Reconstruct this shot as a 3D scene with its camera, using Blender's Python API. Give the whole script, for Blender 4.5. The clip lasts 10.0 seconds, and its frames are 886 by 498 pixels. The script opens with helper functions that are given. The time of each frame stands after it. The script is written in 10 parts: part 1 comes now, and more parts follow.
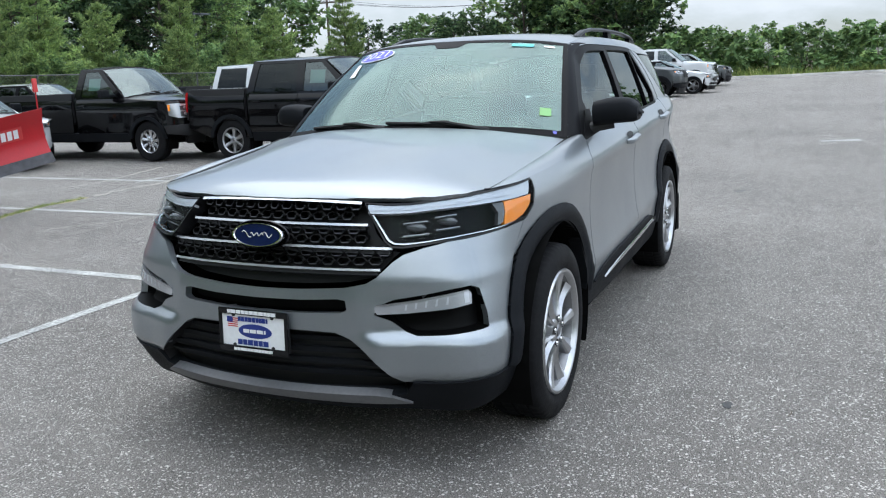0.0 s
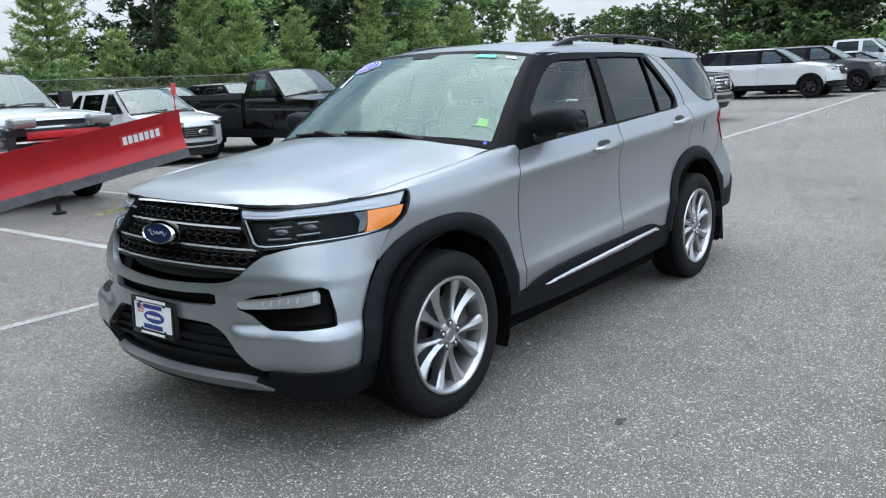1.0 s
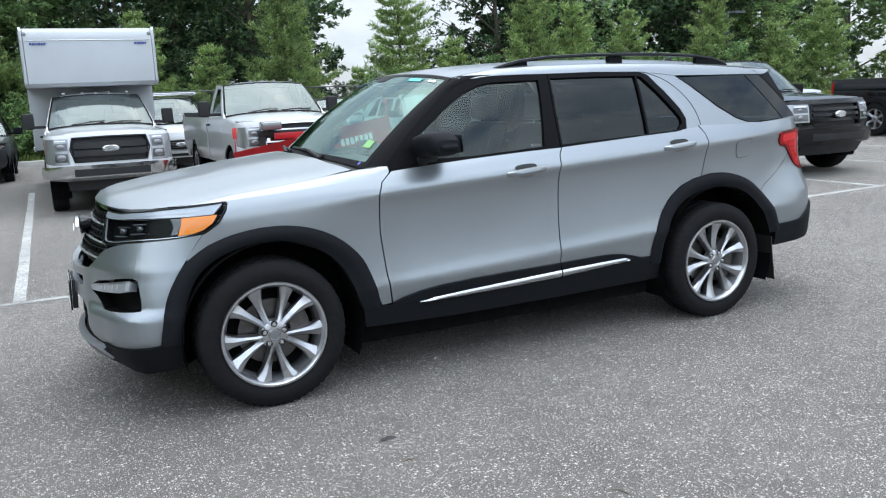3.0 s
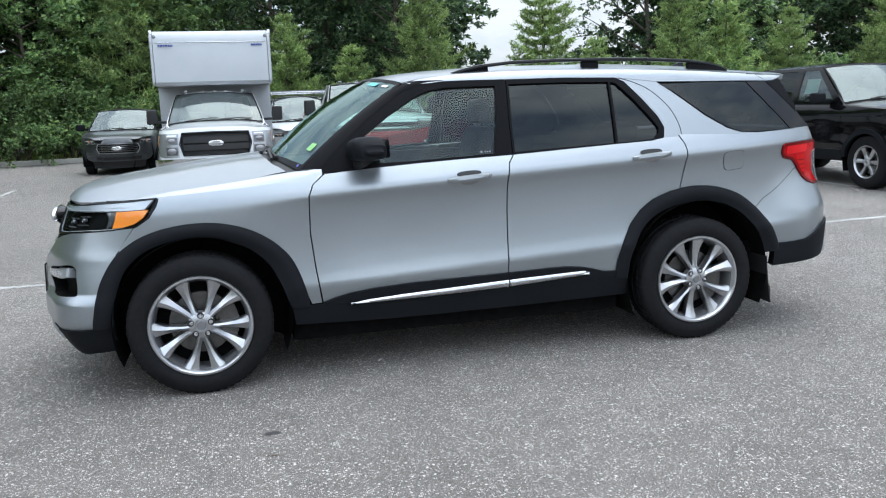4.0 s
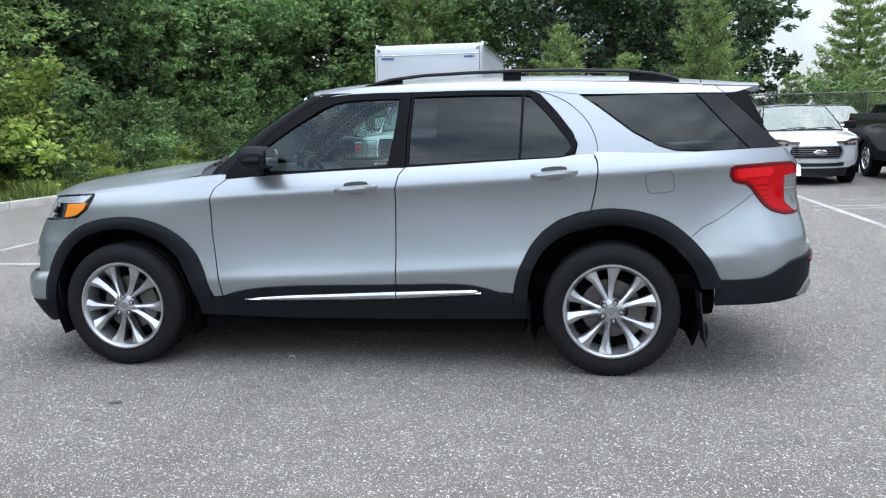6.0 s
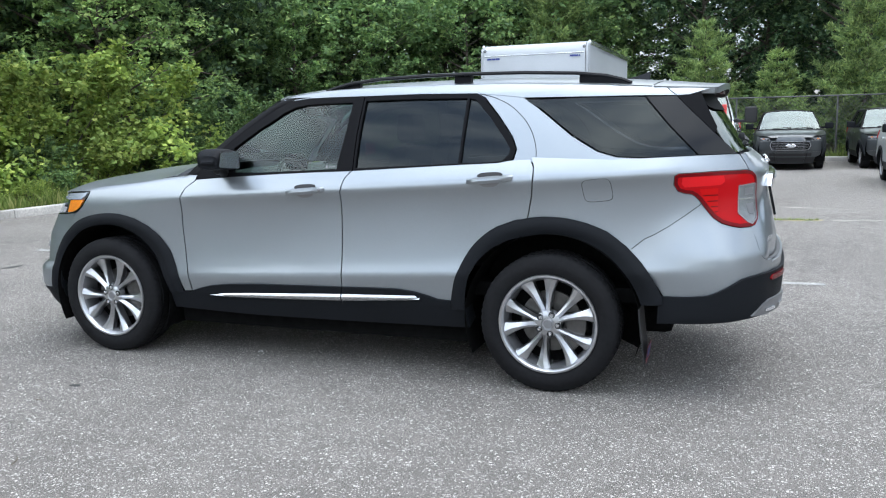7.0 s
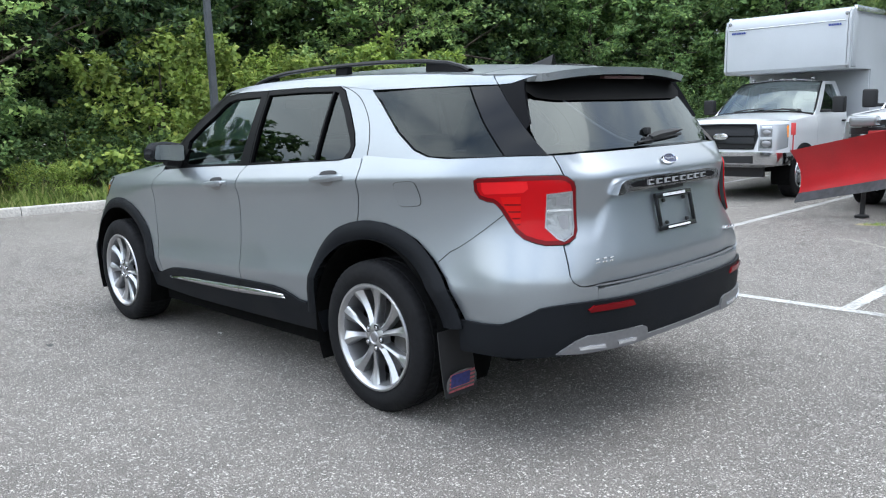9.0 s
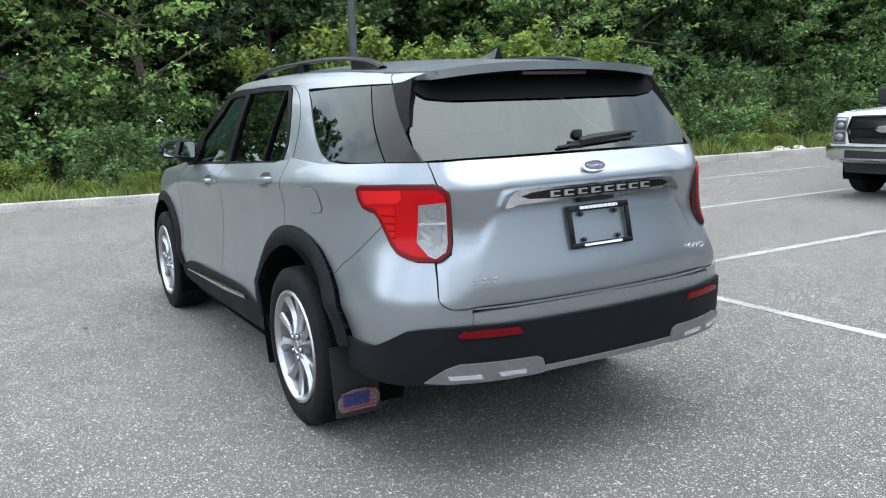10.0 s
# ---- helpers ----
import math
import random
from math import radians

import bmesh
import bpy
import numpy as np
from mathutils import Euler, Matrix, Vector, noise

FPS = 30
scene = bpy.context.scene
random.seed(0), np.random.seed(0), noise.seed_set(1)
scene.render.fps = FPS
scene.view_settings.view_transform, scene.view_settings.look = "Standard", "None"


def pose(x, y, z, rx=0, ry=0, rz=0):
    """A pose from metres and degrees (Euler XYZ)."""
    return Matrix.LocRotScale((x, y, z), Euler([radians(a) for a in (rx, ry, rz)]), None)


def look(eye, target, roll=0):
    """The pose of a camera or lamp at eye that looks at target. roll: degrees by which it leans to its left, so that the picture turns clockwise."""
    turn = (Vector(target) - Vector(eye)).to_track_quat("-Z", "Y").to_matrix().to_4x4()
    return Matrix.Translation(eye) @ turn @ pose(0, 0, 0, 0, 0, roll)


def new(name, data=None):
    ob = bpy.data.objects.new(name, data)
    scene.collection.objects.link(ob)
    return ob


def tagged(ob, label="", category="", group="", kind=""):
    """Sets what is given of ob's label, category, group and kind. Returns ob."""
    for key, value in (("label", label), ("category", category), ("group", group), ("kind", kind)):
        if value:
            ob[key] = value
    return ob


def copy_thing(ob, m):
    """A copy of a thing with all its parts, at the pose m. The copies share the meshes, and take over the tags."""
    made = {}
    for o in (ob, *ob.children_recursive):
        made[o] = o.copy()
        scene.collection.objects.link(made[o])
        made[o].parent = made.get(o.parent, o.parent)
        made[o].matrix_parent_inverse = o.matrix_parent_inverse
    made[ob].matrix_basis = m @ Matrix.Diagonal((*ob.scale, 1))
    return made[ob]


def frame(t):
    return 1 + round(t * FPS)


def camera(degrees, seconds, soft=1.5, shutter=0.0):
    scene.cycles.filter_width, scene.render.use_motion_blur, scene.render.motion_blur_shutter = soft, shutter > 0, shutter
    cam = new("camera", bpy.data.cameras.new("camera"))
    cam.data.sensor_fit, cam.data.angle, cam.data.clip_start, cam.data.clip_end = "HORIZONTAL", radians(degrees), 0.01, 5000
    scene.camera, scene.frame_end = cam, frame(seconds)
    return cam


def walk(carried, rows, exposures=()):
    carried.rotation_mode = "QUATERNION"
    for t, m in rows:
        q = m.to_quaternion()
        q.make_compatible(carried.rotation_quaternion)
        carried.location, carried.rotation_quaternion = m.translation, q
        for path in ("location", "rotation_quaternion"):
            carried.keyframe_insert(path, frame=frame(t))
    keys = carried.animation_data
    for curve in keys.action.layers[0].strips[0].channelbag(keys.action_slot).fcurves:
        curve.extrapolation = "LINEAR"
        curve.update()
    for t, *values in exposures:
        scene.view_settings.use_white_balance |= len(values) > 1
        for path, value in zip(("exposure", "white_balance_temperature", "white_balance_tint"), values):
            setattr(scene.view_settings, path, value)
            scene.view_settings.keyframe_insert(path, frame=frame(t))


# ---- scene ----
cam = camera(57.3, 10.0, soft=1.15)
PATH = [
    (0, (-4.857, -1.905, 1.51), (-3.074, -1.1, 1.094), -2.1),
    (0.5, (-4.602, -2.535, 1.529), (-2.935, -1.511, 1.113), -2.4),
    (1, (-4.334, -3.171, 1.55), (-2.803, -1.951, 1.139), -2.7),
    (1.5, (-3.905, -3.678, 1.569), (-2.524, -2.288, 1.166), -2.8),
    (2, (-3.48, -4.204, 1.562), (-2.265, -2.664, 1.169), -2.8),
    (2.5, (-2.969, -4.626, 1.571), (-1.933, -2.96, 1.184), -2.7),
    (2.7, (-2.77, -4.788, 1.559), (-1.81, -3.074, 1.181), -2.7),
    (3.8, (-1.521, -5.332, 1.563), (-0.963, -3.446, 1.2), -2.0),
    (4, (-1.265, -5.425, 1.544), (-0.786, -3.517, 1.188), -1.9),
    (4.5, (-0.642, -5.59, 1.526), (-0.358, -3.641, 1.18), -1.7),
    (5, (-0.001, -5.734, 1.518), (0.085, -3.764, 1.182), -1.4),
    (5.5, (0.635, -5.775, 1.499), (0.528, -3.805, 1.168), -1.3),
    (5.7, (0.886, -5.702, 1.499), (0.700, -3.737, 1.176), -1.3),
    (6.8, (2.287, -5.327, 1.493), (1.662, -3.452, 1.188), -1.4),
    (7, (2.515, -5.215, 1.496), (1.818, -3.365, 1.189), -1.3),
    (7.5, (3.126, -4.918, 1.484), (2.241, -3.15, 1.178), -1.2),
    (8, (3.671, -4.484, 1.472), (2.602, -2.822, 1.163), -1.3),
    (8.5, (4.219, -4.022, 1.483), (2.969, -2.493, 1.166), -1.6),
    (9, (4.632, -3.451, 1.492), (3.213, -2.08, 1.164), -1.9),
    (9.5, (4.997, -2.839, 1.501), (3.419, -1.657, 1.167), -2.2),
    (10, (5.21, -2.194, 1.504), (3.495, -1.223, 1.164), -2.2),
]
walk(cam, [(t, look(eye, target, roll)) for t, eye, target, roll in PATH], exposures=[(0.0, 0.88, 6120, 7), (2.5, 0.96, 6130, 7), (5.0, 1.10, 6150, 8), (7.5, 1.22, 6150, 8), (10.0, 1.24, 6200, 8)])

# ---- world and sun: bright overcast summer day ----
world = bpy.data.worlds.new("overcast_sky")
scene.world = world
world.use_nodes = True
wn, wl = world.node_tree.nodes, world.node_tree.links
wn.clear()
w_out = wn.new("ShaderNodeOutputWorld")
w_bg = wn.new("ShaderNodeBackground")
w_sky = wn.new("ShaderNodeTexSky")
w_sky.sky_type, w_sky.sun_disc = "NISHITA", False
w_sky.sun_elevation, w_sky.sun_rotation = radians(66), radians(43)
w_sky.air_density, w_sky.dust_density, w_sky.ozone_density = 1.0, 1.5, 1.0
w_co = wn.new("ShaderNodeTexCoord")
w_map = wn.new("ShaderNodeMapping")
w_map.inputs["Scale"].default_value = (1.0, 1.0, 2.6)
w_no = wn.new("ShaderNodeTexNoise")
w_no.inputs["Scale"].default_value, w_no.inputs["Detail"].default_value, w_no.inputs["Roughness"].default_value = 2.3, 7, 0.6
w_ra = wn.new("ShaderNodeValToRGB")
w_ra.color_ramp.elements[0].position, w_ra.color_ramp.elements[1].position = 0.36, 0.56
w_ra.color_ramp.elements[0].color, w_ra.color_ramp.elements[1].color = (0.25, 0.25, 0.25, 1), (1, 1, 1, 1)
w_cl = wn.new("ShaderNodeValToRGB")
w_cl.color_ramp.elements[0].position, w_cl.color_ramp.elements[1].position = 0.3, 0.75
w_cl.color_ramp.elements[0].color, w_cl.color_ramp.elements[1].color = (5.2, 5.6, 6.2, 1), (8.6, 8.9, 9.2, 1)
w_mix = wn.new("ShaderNodeMixRGB")
wl.new(w_co.outputs["Generated"], w_map.inputs["Vector"])
wl.new(w_map.outputs["Vector"], w_no.inputs["Vector"])
wl.new(w_no.outputs["Fac"], w_ra.inputs["Fac"])
wl.new(w_no.outputs["Fac"], w_cl.inputs["Fac"])
wl.new(w_ra.outputs["Color"], w_mix.inputs["Fac"])
wl.new(w_sky.outputs["Color"], w_mix.inputs["Color1"])
wl.new(w_cl.outputs["Color"], w_mix.inputs["Color2"])
w_sep = wn.new("ShaderNodeSeparateXYZ")
w_low = wn.new("ShaderNodeMapRange")
w_low.inputs[1].default_value, w_low.inputs[2].default_value, w_low.inputs[3].default_value, w_low.inputs[4].default_value = 0.0, 1.0, 0.42, 1.42
w_south = wn.new("ShaderNodeMapRange")
w_south.inputs[1].default_value, w_south.inputs[2].default_value, w_south.inputs[3].default_value, w_south.inputs[4].default_value = 0.30, -1.0, 0.0, 0.60
w_both = wn.new("ShaderNodeMath")
w_both.operation = "ADD"
w_dim = wn.new("ShaderNodeVectorMath")
w_dim.operation = "SCALE"
wl.new(w_co.outputs["Generated"], w_sep.inputs[0])
w_high = wn.new("ShaderNodeMath")
w_high.operation = "MULTIPLY"
wl.new(w_sep.outputs["Z"], w_high.inputs[0])
wl.new(w_sep.outputs["Z"], w_high.inputs[1])
wl.new(w_high.outputs[0], w_low.inputs[0])
w_side = wn.new("ShaderNodeVectorMath")
w_side.operation = "DOT_PRODUCT"
w_side.inputs[1].default_value = (0.36, 0.93, 0.0)
wl.new(w_co.outputs["Generated"], w_side.inputs[0])
wl.new(w_side.outputs["Value"], w_south.inputs[0])
wl.new(w_low.outputs[0], w_both.inputs[0])
wl.new(w_south.outputs[0], w_both.inputs[1])
wl.new(w_mix.outputs["Color"], w_dim.inputs[0])
wl.new(w_both.outputs[0], w_dim.inputs["Scale"])
wl.new(w_dim.outputs[0], w_bg.inputs["Color"])
w_bg.inputs["Strength"].default_value = 0.15
wl.new(w_bg.outputs["Background"], w_out.inputs["Surface"])

sun_data = bpy.data.lights.new("sun", "SUN")
sun_data.energy, sun_data.angle, sun_data.color = 0.5, radians(60), (1.0, 0.965, 0.91)
sun = new("sun", sun_data)
sun.matrix_world = look((0, 0, 0), (-0.28, -0.30, -0.91))

# ---- materials ----
def mat(name, base=(0.5, 0.5, 0.5), rough=0.5, metal=0.0, spec=0.5, coat=0.0, grain=0.0, grain_scale=60.0, bump=0.0, bump_scale=80.0,
        stain=0.0, stain_scale=1.5, trans=0.0, emit=0.0, ior=1.45, alpha=1.0, rand=0.0, coat_rough=0.03):
    """A procedural surface: base colour broken by fine grain and by broad stains, with bump and varied gloss."""
    m = bpy.data.materials.new(name)
    m.use_nodes = True
    n, l = m.node_tree.nodes, m.node_tree.links
    b = n["Principled BSDF"]
    b.inputs["Base Color"].default_value = (*base, 1)
    b.inputs["Roughness"].default_value, b.inputs["Metallic"].default_value = rough, metal
    b.inputs["Specular IOR Level"].default_value = spec
    b.inputs["Coat Weight"].default_value, b.inputs["Coat Roughness"].default_value = coat, coat_rough
    b.inputs["Transmission Weight"].default_value, b.inputs["IOR"].default_value = trans, ior
    b.inputs["Alpha"].default_value = alpha
    co = n.new("ShaderNodeTexCoord")
    colour = None
    if emit:
        b.inputs["Emission Color"].default_value, b.inputs["Emission Strength"].default_value = (*base, 1), emit
    for amount, scale, detail in ((grain, grain_scale, 3), (stain, stain_scale, 5)):
        if amount:
            t = n.new("ShaderNodeTexNoise")
            t.inputs["Scale"].default_value, t.inputs["Detail"].default_value = scale, detail
            l.new(co.outputs["Object"], t.inputs["Vector"])
            r = n.new("ShaderNodeMapRange")
            r.inputs[1].default_value, r.inputs[2].default_value = 0.3, 0.7
            r.inputs[3].default_value, r.inputs[4].default_value = 1 - amount, 1 + amount
            l.new(t.outputs["Fac"], r.inputs[0])
            x = n.new("ShaderNodeVectorMath")
            x.operation = "MULTIPLY"
            if colour is None:
                x.inputs[0].default_value = base
            else:
                l.new(colour, x.inputs[0])
            l.new(r.outputs[0], x.inputs[1])
            colour = x.outputs[0]
            if scale == stain_scale:
                q = n.new("ShaderNodeMapRange")
                q.inputs[1].default_value, q.inputs[2].default_value = 0.3, 0.7
                q.inputs[3].default_value, q.inputs[4].default_value = max(0.0, rough * (1 - amount)), min(1.0, rough * (1 + amount))
                l.new(t.outputs["Fac"], q.inputs[0])
                l.new(q.outputs[0], b.inputs["Roughness"])
    if rand:
        g = n.new("ShaderNodeObjectInfo")
        r = n.new("ShaderNodeMapRange")
        r.inputs[3].default_value, r.inputs[4].default_value = 1 - rand, 1 + rand
        l.new(g.outputs["Random"], r.inputs[0])
        x = n.new("ShaderNodeVectorMath")
        x.operation = "MULTIPLY"
        if colour is None:
            x.inputs[0].default_value = base
        else:
            l.new(colour, x.inputs[0])
        l.new(r.outputs[0], x.inputs[1])
        colour = x.outputs[0]
    if colour is not None:
        l.new(colour, b.inputs["Base Color"])
    if bump:
        t = n.new("ShaderNodeTexNoise")
        t.inputs["Scale"].default_value, t.inputs["Detail"].default_value = bump_scale, 4
        l.new(co.outputs["Object"], t.inputs["Vector"])
        u = n.new("ShaderNodeBump")
        u.inputs["Strength"].default_value, u.inputs["Distance"].default_value = bump, 0.01
        l.new(t.outputs["Fac"], u.inputs["Height"])
        l.new(u.outputs["Normal"], b.inputs["Normal"])
    return m


def asphalt_material():
    """Worn asphalt with pale stone chips, dark pores, broad patches and a few hairline cracks."""
    m = bpy.data.materials.new("worn_asphalt")
    m.use_nodes = True
    n, l = m.node_tree.nodes, m.node_tree.links
    b = n["Principled BSDF"]
    co = n.new("ShaderNodeTexCoord")

    def noise_of(scale, detail=4, rough=0.5):
        t = n.new("ShaderNodeTexNoise")
        t.inputs["Scale"].default_value, t.inputs["Detail"].default_value, t.inputs["Roughness"].default_value = scale, detail, rough
        l.new(co.outputs["Object"], t.inputs["Vector"])
        return t.outputs["Fac"]

    def ramp(v, a, b_, lo, hi):
        r = n.new("ShaderNodeMapRange")
        r.inputs[1].default_value, r.inputs[2].default_value, r.inputs[3].default_value, r.inputs[4].default_value = a, b_, lo, hi
        l.new(v, r.inputs[0])
        return r.outputs[0]

    def times(a, b_):
        x = n.new("ShaderNodeMath")
        x.operation = "MULTIPLY"
        l.new(a, x.inputs[0])
        l.new(b_, x.inputs[1])
        return x.outputs[0]

    def chips(scale, cut, hi):
        v = n.new("ShaderNodeTexVoronoi")
        v.inputs["Scale"].default_value, v.inputs["Randomness"].default_value = scale, 1.0
        l.new(co.outputs["Object"], v.inputs["Vector"])
        s = n.new("ShaderNodeSeparateColor")
        l.new(v.outputs["Color"], s.inputs[0])
        pick = ramp(s.outputs[0], cut, cut + 0.12, 0.0, hi)
        near = ramp(v.outputs["Distance"], 0.25, 0.5, 1.0, 0.0)
        return times(pick, near), v.outputs["Distance"]
    base = ramp(noise_of(0.35, 6, 0.6), 0.3, 0.7, 0.80, 1.18)
    mid = ramp(noise_of(5.0, 5, 0.6), 0.3, 0.7, 0.86, 1.14)
    fine = ramp(noise_of(210.0, 2, 0.8), 0.36, 0.64, 0.05, 1.95)
    ground = times(times(base, mid), fine)
    c1, d1 = chips(118.0, 0.66, 1.0)
    c2, d2 = chips(62.0, 0.86, 1.0)
    add = n.new("ShaderNodeMath")
    add.operation = "ADD"
    l.new(c1, add.inputs[0])
    l.new(c2, add.inputs[1])
    tone = n.new("ShaderNodeVectorMath")
    tone.operation = "SCALE"
    tone.inputs[0].default_value = ASPHALT
    l.new(ground, tone.inputs["Scale"])
    mix = n.new("ShaderNodeMixRGB")
    l.new(add.outputs[0], mix.inputs["Fac"])
    l.new(tone.outputs[0], mix.inputs["Color1"])
    mix.inputs["Color2"].default_value = (0.72, 0.68, 0.63, 1)
    l.new(mix.outputs[0], b.inputs["Base Color"])
    b.inputs["Roughness"].default_value = 0.82
    b.inputs["Specular IOR Level"].default_value = 0.35
    hgt = n.new("ShaderNodeMath")
    hgt.operation = "ADD"
    l.new(fine, hgt.inputs[0])
    l.new(d1, hgt.inputs[1])
    u = n.new("ShaderNodeBump")
    u.inputs["Strength"].default_value, u.inputs["Distance"].default_value = 0.6, 0.005
    l.new(hgt.outputs[0], u.inputs["Height"])
    l.new(u.outputs["Normal"], b.inputs["Normal"])
    return m


def leaf_material(name, dark, light, yellow):
    """Leaves of mixed green, some yellowish, with light coming through them."""
    m = bpy.data.materials.new(name)
    m.use_nodes = True
    n, l = m.node_tree.nodes, m.node_tree.links
    b = n["Principled BSDF"]
    out = n["Material Output"]
    g = n.new("ShaderNodeNewGeometry")
    ob = n.new("ShaderNodeObjectInfo")
    r = n.new("ShaderNodeValToRGB")
    r.color_ramp.elements[0].color, r.color_ramp.elements[1].color = (*dark, 1), (*yellow, 1)
    e = r.color_ramp.elements.new(0.75)
    e.color = (*light, 1)
    l.new(g.outputs["Random Per Island"], r.inputs["Fac"])
    co = n.new("ShaderNodeTexCoord")
    t = n.new("ShaderNodeTexNoise")
    t.inputs["Scale"].default_value, t.inputs["Detail"].default_value = 0.8, 3
    l.new(co.outputs["Object"], t.inputs["Vector"])
    k = n.new("ShaderNodeMapRange")
    k.inputs[1].default_value, k.inputs[2].default_value, k.inputs[3].default_value, k.inputs[4].default_value = 0.3, 0.7, 0.65, 1.35
    l.new(t.outputs["Fac"], k.inputs[0])
    k2 = n.new("ShaderNodeMapRange")
    k2.inputs[3].default_value, k2.inputs[4].default_value = 0.78, 1.25
    l.new(ob.outputs["Random"], k2.inputs[0])
    x = n.new("ShaderNodeMath")
    x.operation = "MULTIPLY"
    l.new(k.outputs[0], x.inputs[0])
    l.new(k2.outputs[0], x.inputs[1])
    c = n.new("ShaderNodeVectorMath")
    c.operation = "SCALE"
    l.new(r.outputs["Color"], c.inputs[0])
    l.new(x.outputs[0], c.inputs["Scale"])
    l.new(c.outputs[0], b.inputs["Base Color"])
    b.inputs["Roughness"].default_value, b.inputs["Specular IOR Level"].default_value = 0.6, 0.25
    tr = n.new("ShaderNodeBsdfTranslucent")
    l.new(c.outputs[0], tr.inputs["Color"])
    mx = n.new("ShaderNodeMixShader")
    mx.inputs[0].default_value = 0.4
    l.new(b.outputs[0], mx.inputs[1])
    l.new(tr.outputs[0], mx.inputs[2])
    l.new(mx.outputs[0], out.inputs["Surface"])
    return m


ASPHALT = (0.182, 0.167, 0.152)
M_ASPHALT = asphalt_material()
M_LINE = mat("faded_white_line", (0.36, 0.356, 0.338), 0.8, grain=0.5, grain_scale=45, stain=0.3, stain_scale=2.2, bump=0.3, bump_scale=150)
M_LINEFAINT = mat("almost_worn_line", (0.30, 0.295, 0.28), 0.85, grain=0.4, grain_scale=45, stain=0.3, stain_scale=2.2)
M_KERB = mat("kerb_concrete", (0.42, 0.40, 0.37), 0.85, grain=0.2, grain_scale=30, stain=0.25, stain_scale=1.2, bump=0.4, bump_scale=60)
M_CONC = mat("pale_concrete", (0.55, 0.52, 0.46), 0.85, grain=0.15, grain_scale=25, stain=0.22, stain_scale=2.0, bump=0.4, bump_scale=45)
M_SOIL = mat("verge_soil", (0.10, 0.085, 0.05), 0.95, grain=0.4, grain_scale=14, stain=0.4, stain_scale=0.8, bump=0.8, bump_scale=20)
M_BARK = mat("bark", (0.09, 0.075, 0.06), 0.9, grain=0.4, grain_scale=12, bump=0.9, bump_scale=18)
M_LEAF_OAK = leaf_material("oak_leaves", (0.078, 0.140, 0.060), (0.190, 0.300, 0.110), (0.31, 0.41, 0.14))
# dark-leaved trees; the lowest green also paints the shade between their leaves
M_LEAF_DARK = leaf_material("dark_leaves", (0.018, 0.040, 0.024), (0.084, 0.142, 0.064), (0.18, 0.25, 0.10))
M_LEAF_VINE = leaf_material("vine_leaves", (0.160, 0.238, 0.062), (0.310, 0.405, 0.095), (0.44, 0.49, 0.13))
M_LEAF_LOCUST = leaf_material("locust_leaves", (0.130, 0.215, 0.075), (0.255, 0.370, 0.120), (0.37, 0.45, 0.15))
M_LEAF_PINE = leaf_material("pine_needles", (0.120, 0.185, 0.074), (0.265, 0.365, 0.125), (0.40, 0.48, 0.17))
M_GRASS = leaf_material("grass_blades", (0.095, 0.140, 0.036), (0.215, 0.285, 0.075), (0.40, 0.39, 0.16))
M_POLE = mat("pole_grey_paint", (0.075, 0.082, 0.09), 0.5, spec=0.4, grain=0.12, stain=0.15, stain_scale=3)
M_WIRE = mat("galvanised_wire", (0.12, 0.12, 0.12), 0.5, metal=0.6)

# ---- building tools ----
def link(name, bm, material, parent=None, label="", smooth=35.0):
    me = bpy.data.meshes.new(name)
    bm.to_mesh(me)
    bm.free()
    if smooth:
        me.polygons.foreach_set("use_smooth", [True] * len(me.polygons))
        me.set_sharp_from_angle(angle=radians(smooth))
    for m in (material if isinstance(material, (list, tuple)) else (material,)):
        me.materials.append(m)
    ob = new(name, me)
    if parent:
        ob.parent = parent
    if label:
        tagged(ob, label)
    return ob


def part(name, bm, material, parent, label="", smooth=35.0):
    return link(name, bm, material, parent, label, smooth)


def thing(name, m=None, label="", category="", group="", kind=""):
    ob = new(name)
    ob.empty_display_size = 0.1
    if m is not None:
        ob.matrix_basis = m
    return tagged(ob, label, category, group, kind)


def from_arrays(name, verts, faces, material, parent=None, smooth=False):
    me = bpy.data.meshes.new(name)
    me.from_pydata([tuple(v) for v in verts], [], [tuple(f) for f in faces])
    if smooth:
        me.polygons.foreach_set("use_smooth", [True] * len(me.polygons))
    me.materials.append(material)
    ob = new(name, me)
    if parent:
        ob.parent = parent
    return ob


def box(bm, lo, hi, bevel=0.0, seg=2, taper=None):
    """A box between two corners, bevelled; taper: scale in x and y at its top."""
    r = bmesh.ops.create_cube(bm, size=1.0)
    vs = r["verts"]
    for v in vs:
        p = v.co + Vector((0.5, 0.5, 0.5))
        q = Vector([lo[i] + p[i] * (hi[i] - lo[i]) for i in range(3)])
        if taper and p.z > 0.5:
            c = Vector(((lo[0] + hi[0]) / 2, (lo[1] + hi[1]) / 2, 0))
            q.x, q.y = c.x + (q.x - c.x) * taper[0], c.y + (q.y - c.y) * taper[1]
        v.co = q
    if bevel:
        es = list({e for v in vs for e in v.link_edges})
        bmesh.ops.bevel(bm, geom=es, offset=bevel, segments=seg, affect="EDGES", profile=0.6)
    return vs


def box_bm(lo, hi, bevel=0.0, seg=2, taper=None):
    bm = bmesh.new()
    box(bm, lo, hi, bevel, seg, taper)
    return bm


